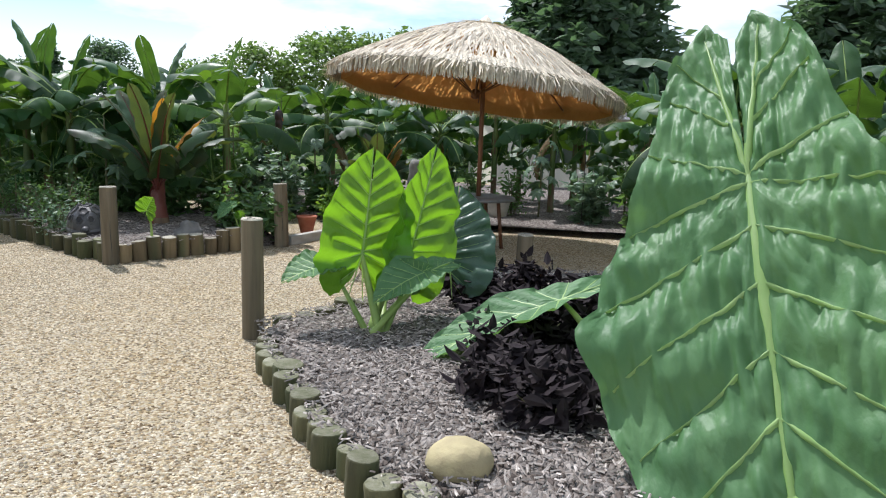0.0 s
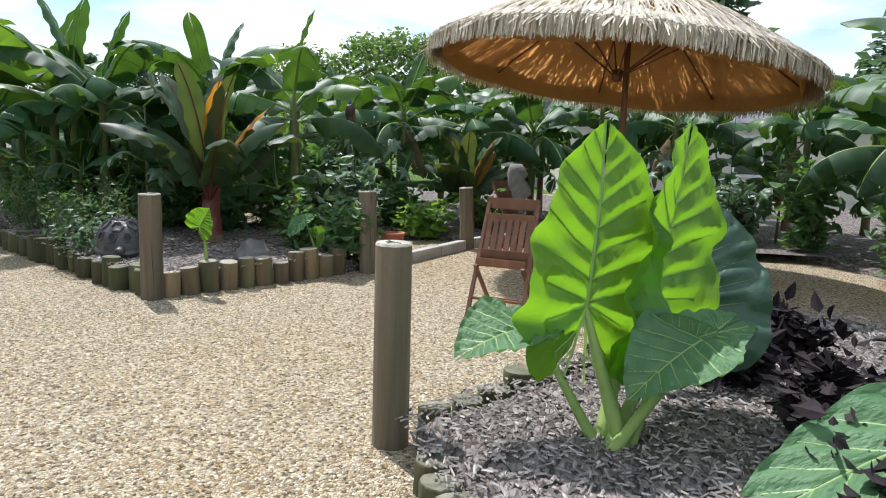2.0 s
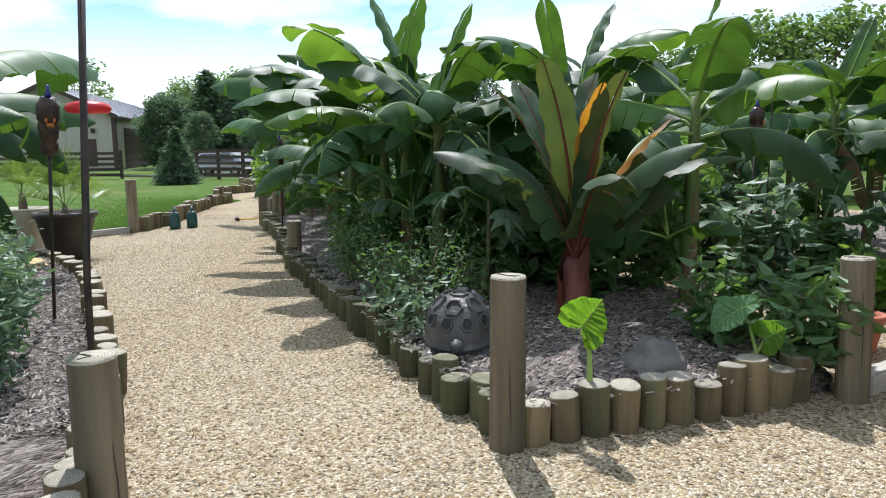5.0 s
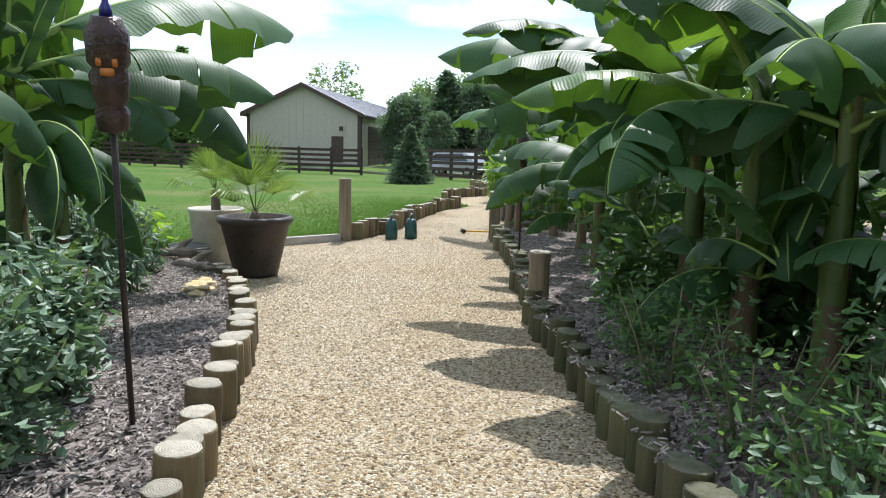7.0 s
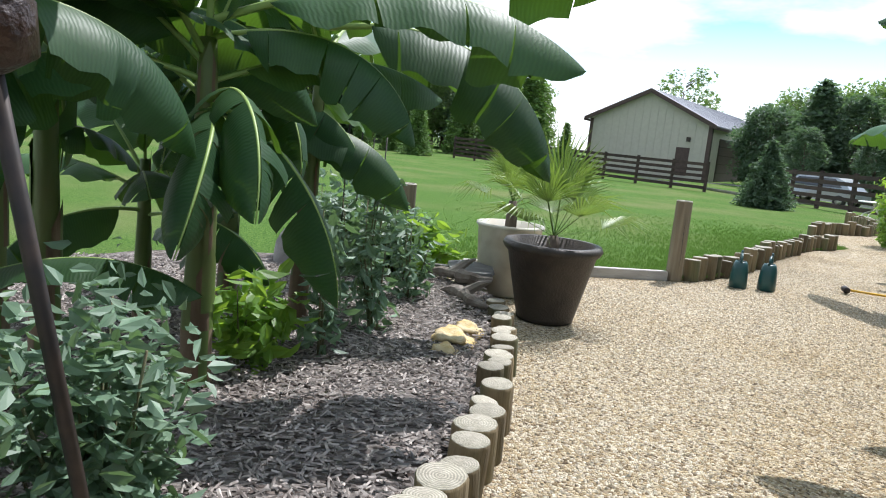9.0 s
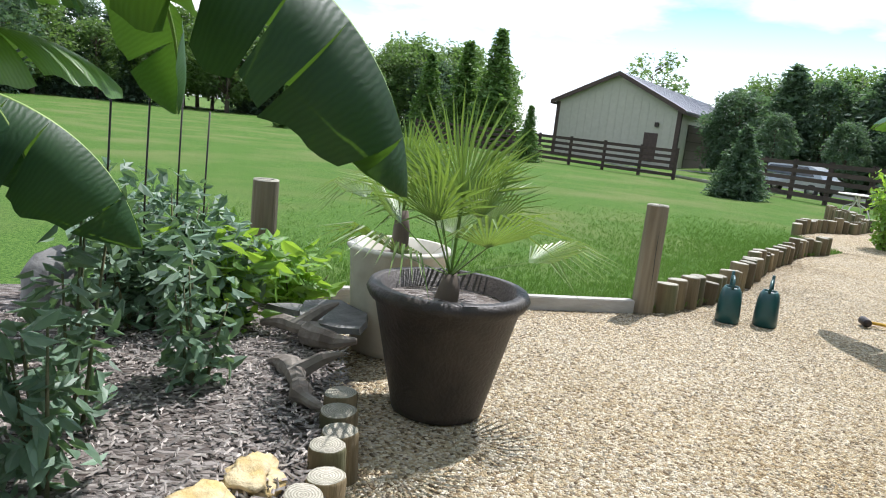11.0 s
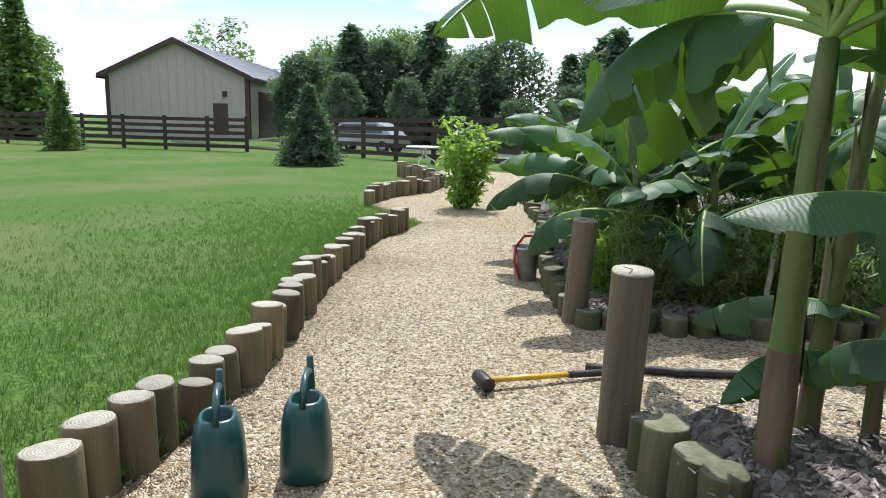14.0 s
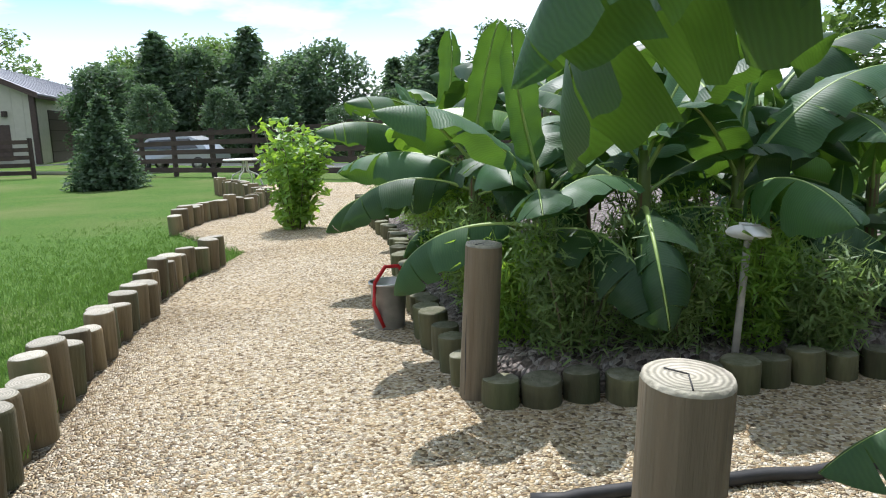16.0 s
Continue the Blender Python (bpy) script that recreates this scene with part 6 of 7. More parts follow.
    for n, f0, f1, L, dr, lab in ((9000, 0.0, 0.97, 0.42, 0.10, "top"), (7500, 0.955, 1.01, 0.32, 0.97, "fringe")):
        v, fc = strands(n, f0, f1, L, dr, 0.16 if lab == "top" else 0.10, 0.012)
        put("thatch" if lab == "top" else "fringe", data_mesh("thatch", v, fc, M["thatch"], False), t, None, "sun-bleached straw thatch" if lab == "top" else "hanging straw fringe", kind="stuff")
    part("finial", bm_finial(apex), M["thatch"], t, "straw finial")
    return t


def bm_finial(z):
    bm = bmesh.new()
    lathe(bm, [(0.16, z - 0.03), (0.10, z + 0.05), (0.04, z + 0.12), (0.01, z + 0.14)], 14, 0.08, random.Random(3))
    return bm


umbrella(-0.28, 10.5)


def patio_table(x, y):
    t = thing("patio_table", pose(x, y, 0, 0, 0, 20), "round grey-topped wooden patio table under the umbrella", "table")
    bm = bmesh.new()
    lathe(bm, [(0.0 + 0.05, 0.70), (0.60, 0.70), (0.62, 0.715), (0.62, 0.735), (0.60, 0.75), (0.05, 0.75)], 32)
    part("tabletop", bm, M["table_top"], t, "grey weathered tabletop")
    for k in range(4):
        a = radians(45 + 90 * k)
        bm = bmesh.new()
        tube(bm, [(0.48 * math.cos(a), 0.48 * math.sin(a), 0), (0.40 * math.cos(a), 0.40 * math.sin(a), 0.70)], 0.03, 8)
        part("leg", bm, M["redwood"], t)


patio_table(-0.28, 10.5)


def folding_chair(x, y, rz, label):
    t = thing("folding_chair", pose(x, y, 0, 0, 0, rz), label, "chair", "chairs round the table")
    def stick(nm, a, b, w=0.035, d=0.022, lab=""):
        a, b = Vector(a), Vector(b)
        bm = bmesh.new()
        L = (b - a).length
        mm = Matrix.Translation((a + b) / 2) @ (b - a).to_track_quat("Z", "Y").to_matrix().to_4x4()
        box(bm, 0, 0, 0, w, d, L, 0.004, mm)
        part(nm, bm, M["redwood"], t, lab, False)
    for s in (-1, 1):
        stick("back_leg", (s * 0.23, 0.30, 0.0), (s * 0.21, -0.13, 0.98))
        stick("front_leg", (s * 0.20, -0.26, 0.0), (s * 0.20, 0.20, 0.47))
    for z, y0 in ((0.20, 0.21), (0.12, -0.20)):
        stick("stretcher", (-0.21, y0, z), (0.21, y0, z), 0.03, 0.02)
    stick("top_rail", (-0.23, -0.12, 0.95), (0.23, -0.12, 0.95), 0.022, 0.09)
    stick("back_rail", (-0.21, -0.06, 0.84), (0.21, -0.06, 0.84), 0.02, 0.06)
    stick("back_rail", (-0.21, 0.06, 0.55), (0.21, 0.06, 0.55), 0.02, 0.07)
    for k in range(7):
        xx = -0.174 + 0.058 * k
        stick("back_slat", (xx, 0.052, 0.56), (xx, -0.058, 0.83), 0.048, 0.012)
    for k in range(6):
        yy = -0.22 + 0.075 * k
        stick("seat_slat", (-0.21, yy, 0.45 + 0.008 * k), (0.21, yy, 0.45 + 0.008 * k), 0.018, 0.066)
    return t


folding_chair(-1.42, 7.85, 163, "reddish brown slatted folding chair standing on gravel")
folding_chair(-1.5, 10.9, 250, "reddish brown slatted folding chair at the table")


def moai(x, y, rz):
    bm = bmesh.new()
    prof = [(0.0, 0.30, 0.24, 0.0), (0.28, 0.30, 0.24, 0.0), (0.45, 0.24, 0.20, 0.0), (0.60, 0.25, 0.24, 0.05), (0.74, 0.26, 0.26, 0.07), (0.80, 0.25, 0.22, 0.02), (0.92, 0.25, 0.29, 0.10), (1.06, 0.24, 0.27, 0.08), (1.20, 0.23, 0.21, 0.02), (1.28, 0.24, 0.24, 0.06), (1.40, 0.22, 0.21, 0.02), (1.48, 0.14, 0.14, 0)]
    rings = []
    for z, rx, ry, push in prof:
        ring = []
        for k in range(18):
            a = 2 * math.pi * k / 18
            nose = push * max(0, -math.sin(a)) ** 6 * 1.4
            ring.append(bm.verts.new((rx * 0.72 * math.cos(a), ry * 0.72 * math.sin(a) - nose, z)))
        rings.append(ring)
    for a, b in zip(rings, rings[1:]):
        for k in range(18):
            bm.faces.new((a[k], a[(k + 1) % 18], b[(k + 1) % 18], b[k]))
    bm.faces.new(rings[0][::-1]), bm.faces.new(rings[-1])
    put("stone_head_statue", mesh_of("statue", bm, M["greystone"]), None, pose(x, y, bed_level(x, y) - 0.02, 0, 0, rz) @ Matrix.Scale(0.8, 4), "grey stone long-faced head statue in the bed", "statue")


moai(-1.45, 12.95, 60)


def carved_post(x, y):
    bm = bmesh.new()
    rnd = random.Random(8)
    prof = [(0.10, -0.1), (0.105, 0.15), (0.085, 0.22), (0.11, 0.32), (0.115, 0.55), (0.09, 0.62), (0.105, 0.74), (0.10, 0.95), (0.085, 1.02), (0.10, 1.10), (0.10, 1.22), (0.075, 1.32), (0.03, 1.37)]
    lathe(bm, prof, 20, 0.05, rnd)
    put("carved_tiki_post", mesh_of("carving", bm, M["tikiwood"]), None, pose(x, y, 0, 0, 6, 0), "glossy brown carved wooden tiki post with rounded top", "carving")


carved_post(1.72, 7.15)


# ======================= turtle, stones =======================
def turtle(x, y, rz):
    bm = bmesh.new()
    rings = []
    for k in range(10):
        f = k / 9
        z, q = 0.08 + 0.27 * math.sin(f * math.pi / 2), math.cos(f * math.pi / 2) ** 0.75
        rings.append([bm.verts.new((0.30 * q * math.cos(a) * (1 + 0.02 * math.cos(6 * a)), 0.36 * q * math.sin(a), z)) for a in (2 * math.pi * j / 28 for j in range(28))])
    low = [bm.verts.new((v.co.x * 1.06, v.co.y * 1.06, 0.05)) for v in rings[0]]
    foot = [bm.verts.new((v.co.x * 0.92, v.co.y * 0.92, -0.03)) for v in rings[0]]
    rings = [foot, low] + rings
    for a, b in zip(rings, rings[1:]):
        for j in range(28):
            bm.faces.new((a[j], a[(j + 1) % 28], b[(j + 1) % 28], b[j]))
    # shell plates: raised ridges round sunk dark openings
    dark = []
    plates = [(0.0, 0.0)] + [(0.62, 60 * k + 20) for k in range(6)] + [(0.90, 36 * k) for k in range(10)]
    for q, deg in plates:
        a0 = radians(deg)
        sx, sy = 0.30 * q * math.cos(a0), 0.36 * q * math.sin(a0)
        el = math.acos(min(1.0, q ** (1 / 0.75)))
        z = 0.08 + 0.27 * math.sin(el)
        nrm = Vector((math.cos(a0) * q * 1.1, math.sin(a0) * q, math.sin(el))).normalized()
        mm = Matrix.Translation((sx, sy, z)) @ nrm.to_track_quat("Z", "Y").to_matrix().to_4x4()
        r = 0.088 if q < 0.8 else 0.062
        rows = [[bm.verts.new(mm @ Vector((r * f * math.cos(t), r * f * math.sin(t), h))) for t in (math.pi / 3 * i for i in range(6))] for f, h in ((1.0, -0.012), (0.93, 0.012), (0.74, 0.014), (0.66, 0.0))]
        for c, d in zip(rows, rows[1:]):
            for i in range(6):
                bm.faces.new((c[i], c[(i + 1) % 6], d[(i + 1) % 6], d[i]))
        f = bm.faces.new(rows[-1])
        if q > 0.3 and (q > 0.8 or int(deg) % 120 < 40):
            f.material_index = 1
    # small blunt head and flippers close to the shell
    for cx, cy, cz, rx, ry, rz2 in ((0, -0.385, 0.09, 0.06, 0.075, 0.05), (0.23, -0.27, 0.0, 0.05, 0.09, 0.03), (-0.23, -0.27, 0.0, 0.05, 0.09, 0.03)):
        bmesh.ops.create_uvsphere(bm, u_segments=14, v_segments=8, radius=1, matrix=Matrix.Translation((cx, cy, cz)) @ Matrix.Diagonal((rx, ry, rz2, 1)))
    me = mesh_of("turtle", bm, [M["turtle"], M["rubber"]], False)
    put("turtle_statue", me, None, pose(x, y, bed_level(x, y) + 0.03, 4, 0, rz) @ Matrix.Diagonal((0.80, 0.88, 0.98, 1)), "grey plastic garden turtle with hexagon shell plates on mulch", "statue")


turtle(-5.36, 8.80, 27)


def stone(name, x, y, sx, sy, sz, seed, mat, label, z=None, rz=0, rough=0.28, category="stone"):
    bm = bmesh.new()
    bmesh.ops.create_icosphere(bm, subdivisions=3, radius=1)
    for v in bm.verts:
        d = 1 + rough * noise.noise(v.co * 1.3 + Vector((seed, 0, 0))) + 0.4 * rough * noise.noise(v.co * 3.5 + Vector((0, seed, 0)))
        v.co = Vector((v.co.x * sx * d, v.co.y * sy * d, v.co.z * sz * d))
    put(name, mesh_of(name, bm, mat, True), None, pose(x, y, (bed_level(x, y) if z is None else z) + sz * 0.35, 0, 0, rz), label, category)


stone("boulder", -4.06, 8.95, 0.17, 0.14, 0.17, 2.2, M["stone"], "pale grey broken boulder standing in mulch", rough=0.6)
stone("boulder", -0.10, 3.02, 0.155, 0.13, 0.11, 4.4, M["yellowstone"], "cracked yellow fieldstone lying in mulch", rough=0.12)
stone("boulder", -14.2, 8.2, 0.26, 0.18, 0.26, 6.1, M["stone"], "grey flat-sided boulder in the mulch")
stone("boulder", -0.35, 7.6, 0.2, 0.2, 0.1, 7.7, M["stone"], "dark half-buried stone in mulch")
for i, (x, y, s) in enumerate(((1.0, 4.9, 0.07), (1.35, 5.3, 0.09), (0.6, 2.6, 0.05))):
    stone("field_stone", x, y, s * 1.3, s, s * 0.6, 9 + i, M["yellowstone"], "small yellow fieldstone lying in mulch")


def slate(x, y, z, rx, rz, w, d, label):
    bm = bmesh.new()
    rnd = random.Random(int(rz * 7))
    n = 11
    ring = [(w * rnd.uniform(0.8, 1.1) * math.cos(2 * math.pi * k / n), d * rnd.uniform(0.8, 1.1) * math.sin(2 * math.pi * k / n)) for k in range(n)]
    a, b = [bm.verts.new((p, q, 0)) for p, q in ring], [bm.verts.new((p * 0.96, q * 0.96, 0.035)) for p, q in ring]
    bm.faces.new(a[::-1]), bm.faces.new(b)
    for k in range(n):
        bm.faces.new((a[k], a[(k + 1) % n], b[(k + 1) % n], b[k]))
    put("slate_slab", mesh_of("slab", bm, M["stone"], False), None, pose(x, y, z, rx, 0, rz), label, "stone")


slate(-13.75, 9.9, 0.26, 6, 20, 0.34, 0.2, "pale flat stone slab lying on logs")
slate(-14.05, 9.75, 0.20, -8, 70, 0.26, 0.18, "pale flat stone slab lying on logs")


def driftwood(x, y, z, rz, L, label):
    bm = bmesh.new()
    rnd = random.Random(int(L * 100))
    pts, rad = [], []
    for k in range(12):
        f = k / 11
        pts.append((L * (f - 0.5), 0.05 * math.sin(6 * f) + rnd.uniform(-0.015, 0.015), 0.03 * math.sin(4 * f + 1) + rnd.uniform(-0.01, 0.01)))
        rad.append(0.062 * math.sin(math.pi * (0.12 + 0.8 * f)) * rnd.uniform(0.6, 1.3))
    tube(bm, pts, rad, 9)
    tube(bm, [pts[4], (pts[4][0] + 0.1, 0.16, 0.1), (pts[4][0] + 0.16, 0.24, 0.13)], [0.05, 0.035, 0.01], 7)
    put("driftwood", mesh_of("driftwood", bm, M["driftwood"], False), None, pose(x, y, z, 0, -8, rz), label, "driftwood")


driftwood(-12.85, 9.62, 0.20, 20, 0.75, "weathered grey driftwood lying along the log edging")
driftwood(-13.5, 9.72, 0.25, 50, 0.7, "gnarled dark driftwood under stone slabs")
for x, y, s in ((-11.75, 9.25, 0.13), (-12.0, 9.42, 0.10), (-11.5, 9.15, 0.08)):
    stone("fungus_clump", x, y, s * 1.3, s, s * 0.45, x, M["fungus"], "pale yellow crusty fungus on mulch", rough=0.7, category="fungus")

# ======================= pots =======================
def tub(name, x, y, r0, r1, h, mat, label, lip=0.03, soil=True, group="", thick=0.025, z=0.0):
    t = thing(name, pose(x, y, z), label, "plant pot", group)
    bm = bmesh.new()
    lathe(bm, [(r0 * 0.9, 0.0), (r0, 0.012), (r0 * 1.03, 0.05), (r1 * 0.985, h - lip * 2.2), (r1 + lip * 0.6, h - lip * 1.6), (r1 + lip, h - lip * 0.8), (r1 + lip * 0.6, h), (r1 - thick, h), (r1 - thick * 1.4, h - 0.12), (r0 * 0.9, h - 0.13)], 40, close=False)
    part("body", bm, mat, t)
    if soil:
        bm = bmesh.new()
        c = bm.verts.new((0, 0, h - 0.07))
        ring = [bm.verts.new(((r1 - thick * 0.9) * math.cos(a), (r1 - thick * 0.9) * math.sin(a), h - 0.10)) for a in (2 * math.pi * k / 30 for k in range(30))]
        for k in range(30):
            bm.faces.new((ring[k], ring[(k + 1) % 30], c))
        part("soil", bm, M["mulch"], t, "bark mulch filling")
    return t


tub("planter_pot", -12.97, 10.40, 0.25, 0.395, 0.70, M["pot_brown"], "large dark brown resin pot with a rolled rim on gravel", 0.045, True)
tub("planter_pot", -13.95, 10.32, 0.27, 0.33, 0.72, M["white_pot"], "stained cream plastic tub on gravel", 0.02, True)
tub("terracotta_pot", -2.95, 10.85, 0.10, 0.15, 0.30, M["terracotta"], "red plastic terracotta-coloured pot on gravel", 0.015, True)
tub("planter_pot", 0.1, 13.6, 0.16, 0.25, 0.42, M["white_pot"], "pale tapered pot beside the statue", 0.02, True)


def fan_palm(x, y, z, trunk, fr, n, seed, label):
    rnd = random.Random(seed)
    t = thing("fan_palm", pose(x, y, z), label, "palm", "potted fan palms")
    bm = bmesh.new()
    lathe(bm, [(0.05, -0.08), (0.065, 0.02), (0.06, trunk * 0.6), (0.04, trunk)], 10, 0.18, rnd)
    part("trunk", bm, M["bark"], t)
    for k in range(n):
        f = k / (n - 1)
        az, el = k * 137.5 + rnd.uniform(-15, 15), 86 - 66 * f
        L = fr * rnd.uniform(0.85, 1.1)
        d = Vector((math.cos(radians(az)) * math.cos(radians(el)), math.sin(radians(az)) * math.cos(radians(el)), math.sin(radians(el))))
        base = Vector((0, 0, trunk * 0.9))
        hub = base + d * L * 0.50 + Vector((0, 0, -0.04 * f))
        verts, faces = [], []
        side = d.cross(Vector((0, 0, 1))).normalized()
        up = side.cross(d)
        # stalk
        for q, w in ((base, 0.007), (hub, 0.005)):
            verts += [q - side * w, q + side * w, q + up * w]
        faces += [(0, 1, 4, 3), (1, 2, 5, 4), (2, 0, 3, 5)]
        m = 21
        for j in range(m):
            a = radians(-72 + 144 * j / (m - 1))
            e = (d * math.cos(a) + side * math.sin(a)).normalized()
            SL = L * 0.62 * (0.75 + 0.25 * math.cos(a)) * rnd.uniform(0.9, 1.1)
            wd = e.cross(up).normalized() * 0.009
            p1 = hub + e * SL * 0.55 + up * 0.03
            p2 = hub + e * SL + Vector((0, 0, -SL * (0.02 + 0.34 * f * f) * rnd.uniform(0.5, 1.6)))
            b = len(verts)
            verts += [hub - wd * 0.3, hub + wd * 0.3, p1 + wd, p1 - wd, p1 + up * -0.006, p2]
            faces += [(b, b + 1, b + 2, b + 4), (b, b + 4, b + 3), (b + 4, b + 2, b + 5), (b + 3, b + 4, b + 5)]
        put("frond", data_mesh("frond", verts, faces, M["palm"], False), t)
    return t


fan_palm(-12.97, 10.40, 0.60, 0.16, 0.82, 12, 3, "potted fan palm with spiky yellow-green fronds")
fan_palm(-13.95, 10.32, 0.65, 0.30, 0.6, 8, 4, "potted fan palm with drooping fronds in a cream tub")


# ======================= watering cans, hammer, hose, bucket =======================
def watering_can(x, y, rz):
    t = thing("watering_can", pose(x, y, 0, 0, 0, rz), "dark green plastic watering can standing on gravel", "watering can", "watering cans")
    bm = bmesh.new()
    rings = []
    for z, rx, ry in ((0.0, 0.095, 0.115), (0.015, 0.108, 0.13), (0.12, 0.105, 0.128), (0.24, 0.098, 0.122), (0.30, 0.086, 0.108), (0.33, 0.070, 0.088), (0.338, 0.062, 0.078), (0.33, 0.054, 0.068), (0.20, 0.056, 0.070), (0.19, 0.01, 0.01)):
        rings.append([bm.verts.new((rx * math.copysign(abs(math.cos(a)) ** 0.75, math.cos(a)), ry * math.copysign(abs(math.sin(a)) ** 0.75, math.sin(a)), z)) for a in (2 * math.pi * k / 24 for k in range(24))])
    for a, b in zip(rings, rings[1:]):
        for k in range(24):
            bm.faces.new((a[k], a[(k + 1) % 24], b[(k + 1) % 24], b[k]))
    bm.faces.new(rings[0][::-1])
    part("body", bm, M["green_plastic"], t)
    bm = bmesh.new()
    tube(bm, [(0, -0.10, 0.07), (0, -0.17, 0.16), (0, -0.17, 0.30), (0, -0.15, 0.46)], [0.03, 0.025, 0.02, 0.014], 10)
    part("spout", bm, M["green_plastic"], t)
    bm = bmesh.new()
    tube(bm, [(0, 0.082, 0.32), (0, 0.07, 0.385), (0, 0.01, 0.425), (0, -0.08, 0.42), (0, -0.15, 0.39)], [0.017, 0.015, 0.014, 0.014, 0.012], 8)
    part("handle", bm, M["green_plastic"], t)


watering_can(-14.90, 13.72, 236)
watering_can(-14.80, 14.06, 226)


def sledge(x, y, rz):
    t = thing("sledge_hammer", pose(x, y, 0.035, 0, 0, rz), "sledge hammer with yellow handle lying on gravel", "hammer")
    bm = bmesh.new()
    tube(bm, [(0, 0, 0.02), (0.56, 0, 0.005)], 0.016, 10)
    part("handle", bm, M["yellow"], t, "yellow fibreglass handle")
    bm = bmesh.new()
    tube(bm, [(0.52, 0, 0.006), (0.80, 0, -0.005)], [0.02, 0.022], 10)
    part("grip", bm, M["rubber"], t, "black rubber grip")
    bm = bmesh.new()
    tube(bm, [(0, -0.085, 0.02), (0, -0.075, 0.02), (0, 0.075, 0.02), (0, 0.085, 0.02)], [0.036, 0.042, 0.042, 0.036], 12)
    part("head", bm, M["iron"], t, "steel head")


sledge(-14.86, 15.30, 60)
bm = bmesh.new()
hose_pts = [(-14.62, 15.98), (-14.3, 16.22), (-13.9, 16.50), (-13.4, 16.92), (-12.6, 17.6), (-11.5, 18.5), (-10.2, 19.6)]
hp = [Vector((p[0] + 0.05 * math.sin(3 * i), p[1], 0.025)) for i, p in enumerate(hose_pts)]
tube(bm, [hp[0].lerp(hp[1], 0)] + [a.lerp(b, q) + Vector((0.03 * math.sin(9 * q), 0.03 * math.cos(7 * q), 0)) for a, b in zip(hp, hp[1:]) for q in (0.25, 0.5, 0.75, 1.0)], 0.026, 9)
put("drain_hose", mesh_of("hose", bm, M["rubber"]), None, None, "black ribbed hose lying across the gravel", "hose")
bm = bmesh.new()
tube(bm, [(-3.1, 12.3, 0.02), (-2.3, 12.6, 0.02), (-1.5, 12.1, 0.02), (-0.8, 11.9, 0.02), (0.2, 12.0, 0.02)], 0.016, 8)
put("garden_hose", mesh_of("hose", bm, M["rubber"]), None, None, "black garden hose lying on gravel", "hose")


def bucket(x, y):
    t = thing("bucket", pose(x, y, 0), "grey bucket with a looped red hose over its rim", "bucket")
    bm = bmesh.new()
    lathe(bm, [(0.10, 0.0), (0.105, 0.01), (0.125, 0.30), (0.135, 0.305), (0.135, 0.32), (0.118, 0.32), (0.10, 0.03)], 28, close=False)
    part("body", bm, M["steel"], t, "galvanised body")
    bm = bmesh.new()
    tube(bm, [(0.02, -0.10, 0.02), (-0.03, -0.14, 0.18), (-0.02, -0.13, 0.33), (0.02, -0.06, 0.43), (0.06, 0.04, 0.42), (0.10, 0.08, 0.34), (0.08, 0.06, 0.20)], 0.014, 8)
    part("hose_loop", bm, M["red"], t, "red hose")


bucket(-16.35, 17.75)


# ======================= torches, poles, feeder =======================
def tiki_torch(x, y, h, rz, label, lean=0.0, side=0.0):
    t = thing("tiki_torch", pose(x, y, bed_level(x, y), lean, side, rz), label, "torch", "tiki torches")
    bm = bmesh.new()
    tube(bm, [(0, 0, -0.1), (0, 0, h - 0.32)], 0.014, 8)
    part("pole", bm, M["iron"], t, "thin dark pole")
    bm = bmesh.new()
    lathe(bm, [(0.02, h - 0.45), (0.058, h - 0.43), (0.066, h - 0.36), (0.05, h - 0.34), (0.068, h - 0.31), (0.074, h - 0.22), (0.06, h - 0.195), (0.076, h - 0.17), (0.08, h - 0.06), (0.06, h - 0.03), (0.05, h)], 16, 0.06, random.Random(2))
    hd = part("head", bm, M["tiki_paint"], t, "carved brown face bowl")
    for z in (-0.16,):
        bm = bmesh.new()
        for s in (-1, 1):
            box(bm, s * 0.028, -0.072, h + z, 0.02, 0.012, 0.03, 0.003, Matrix.Rotation(radians(70), 4, "Z"))
        box(bm, 0, -0.076, h + z - 0.035, 0.05, 0.012, 0.03, 0.003, Matrix.Rotation(radians(70), 4, "Z"))
        part("face_paint", bm, M["tiki_orange"], hd, "orange painted face")
    bm = bmesh.new()
    lathe(bm, [(0.025, h), (0.022, h + 0.03), (0.012, h + 0.05), (0.012, h + 0.09)], 12)
    part("wick_cap", bm, M["blue_glass"], t, "blue wick cap")


tiki_torch(-8.75, 7.83, 1.9, 0, "tiki torch with carved face on a dark pole in mulch", 5, 15)
tiki_torch(-11.6, 13.4, 1.55, 20, "tiki torch beside the mossy log edging")
tiki_torch(-4.1, 13.1, 1.9, 20, "tiki torch standing among the bananas")
tiki_torch(1.3, 5.9, 0.95, 20, "short tiki torch in the bed")


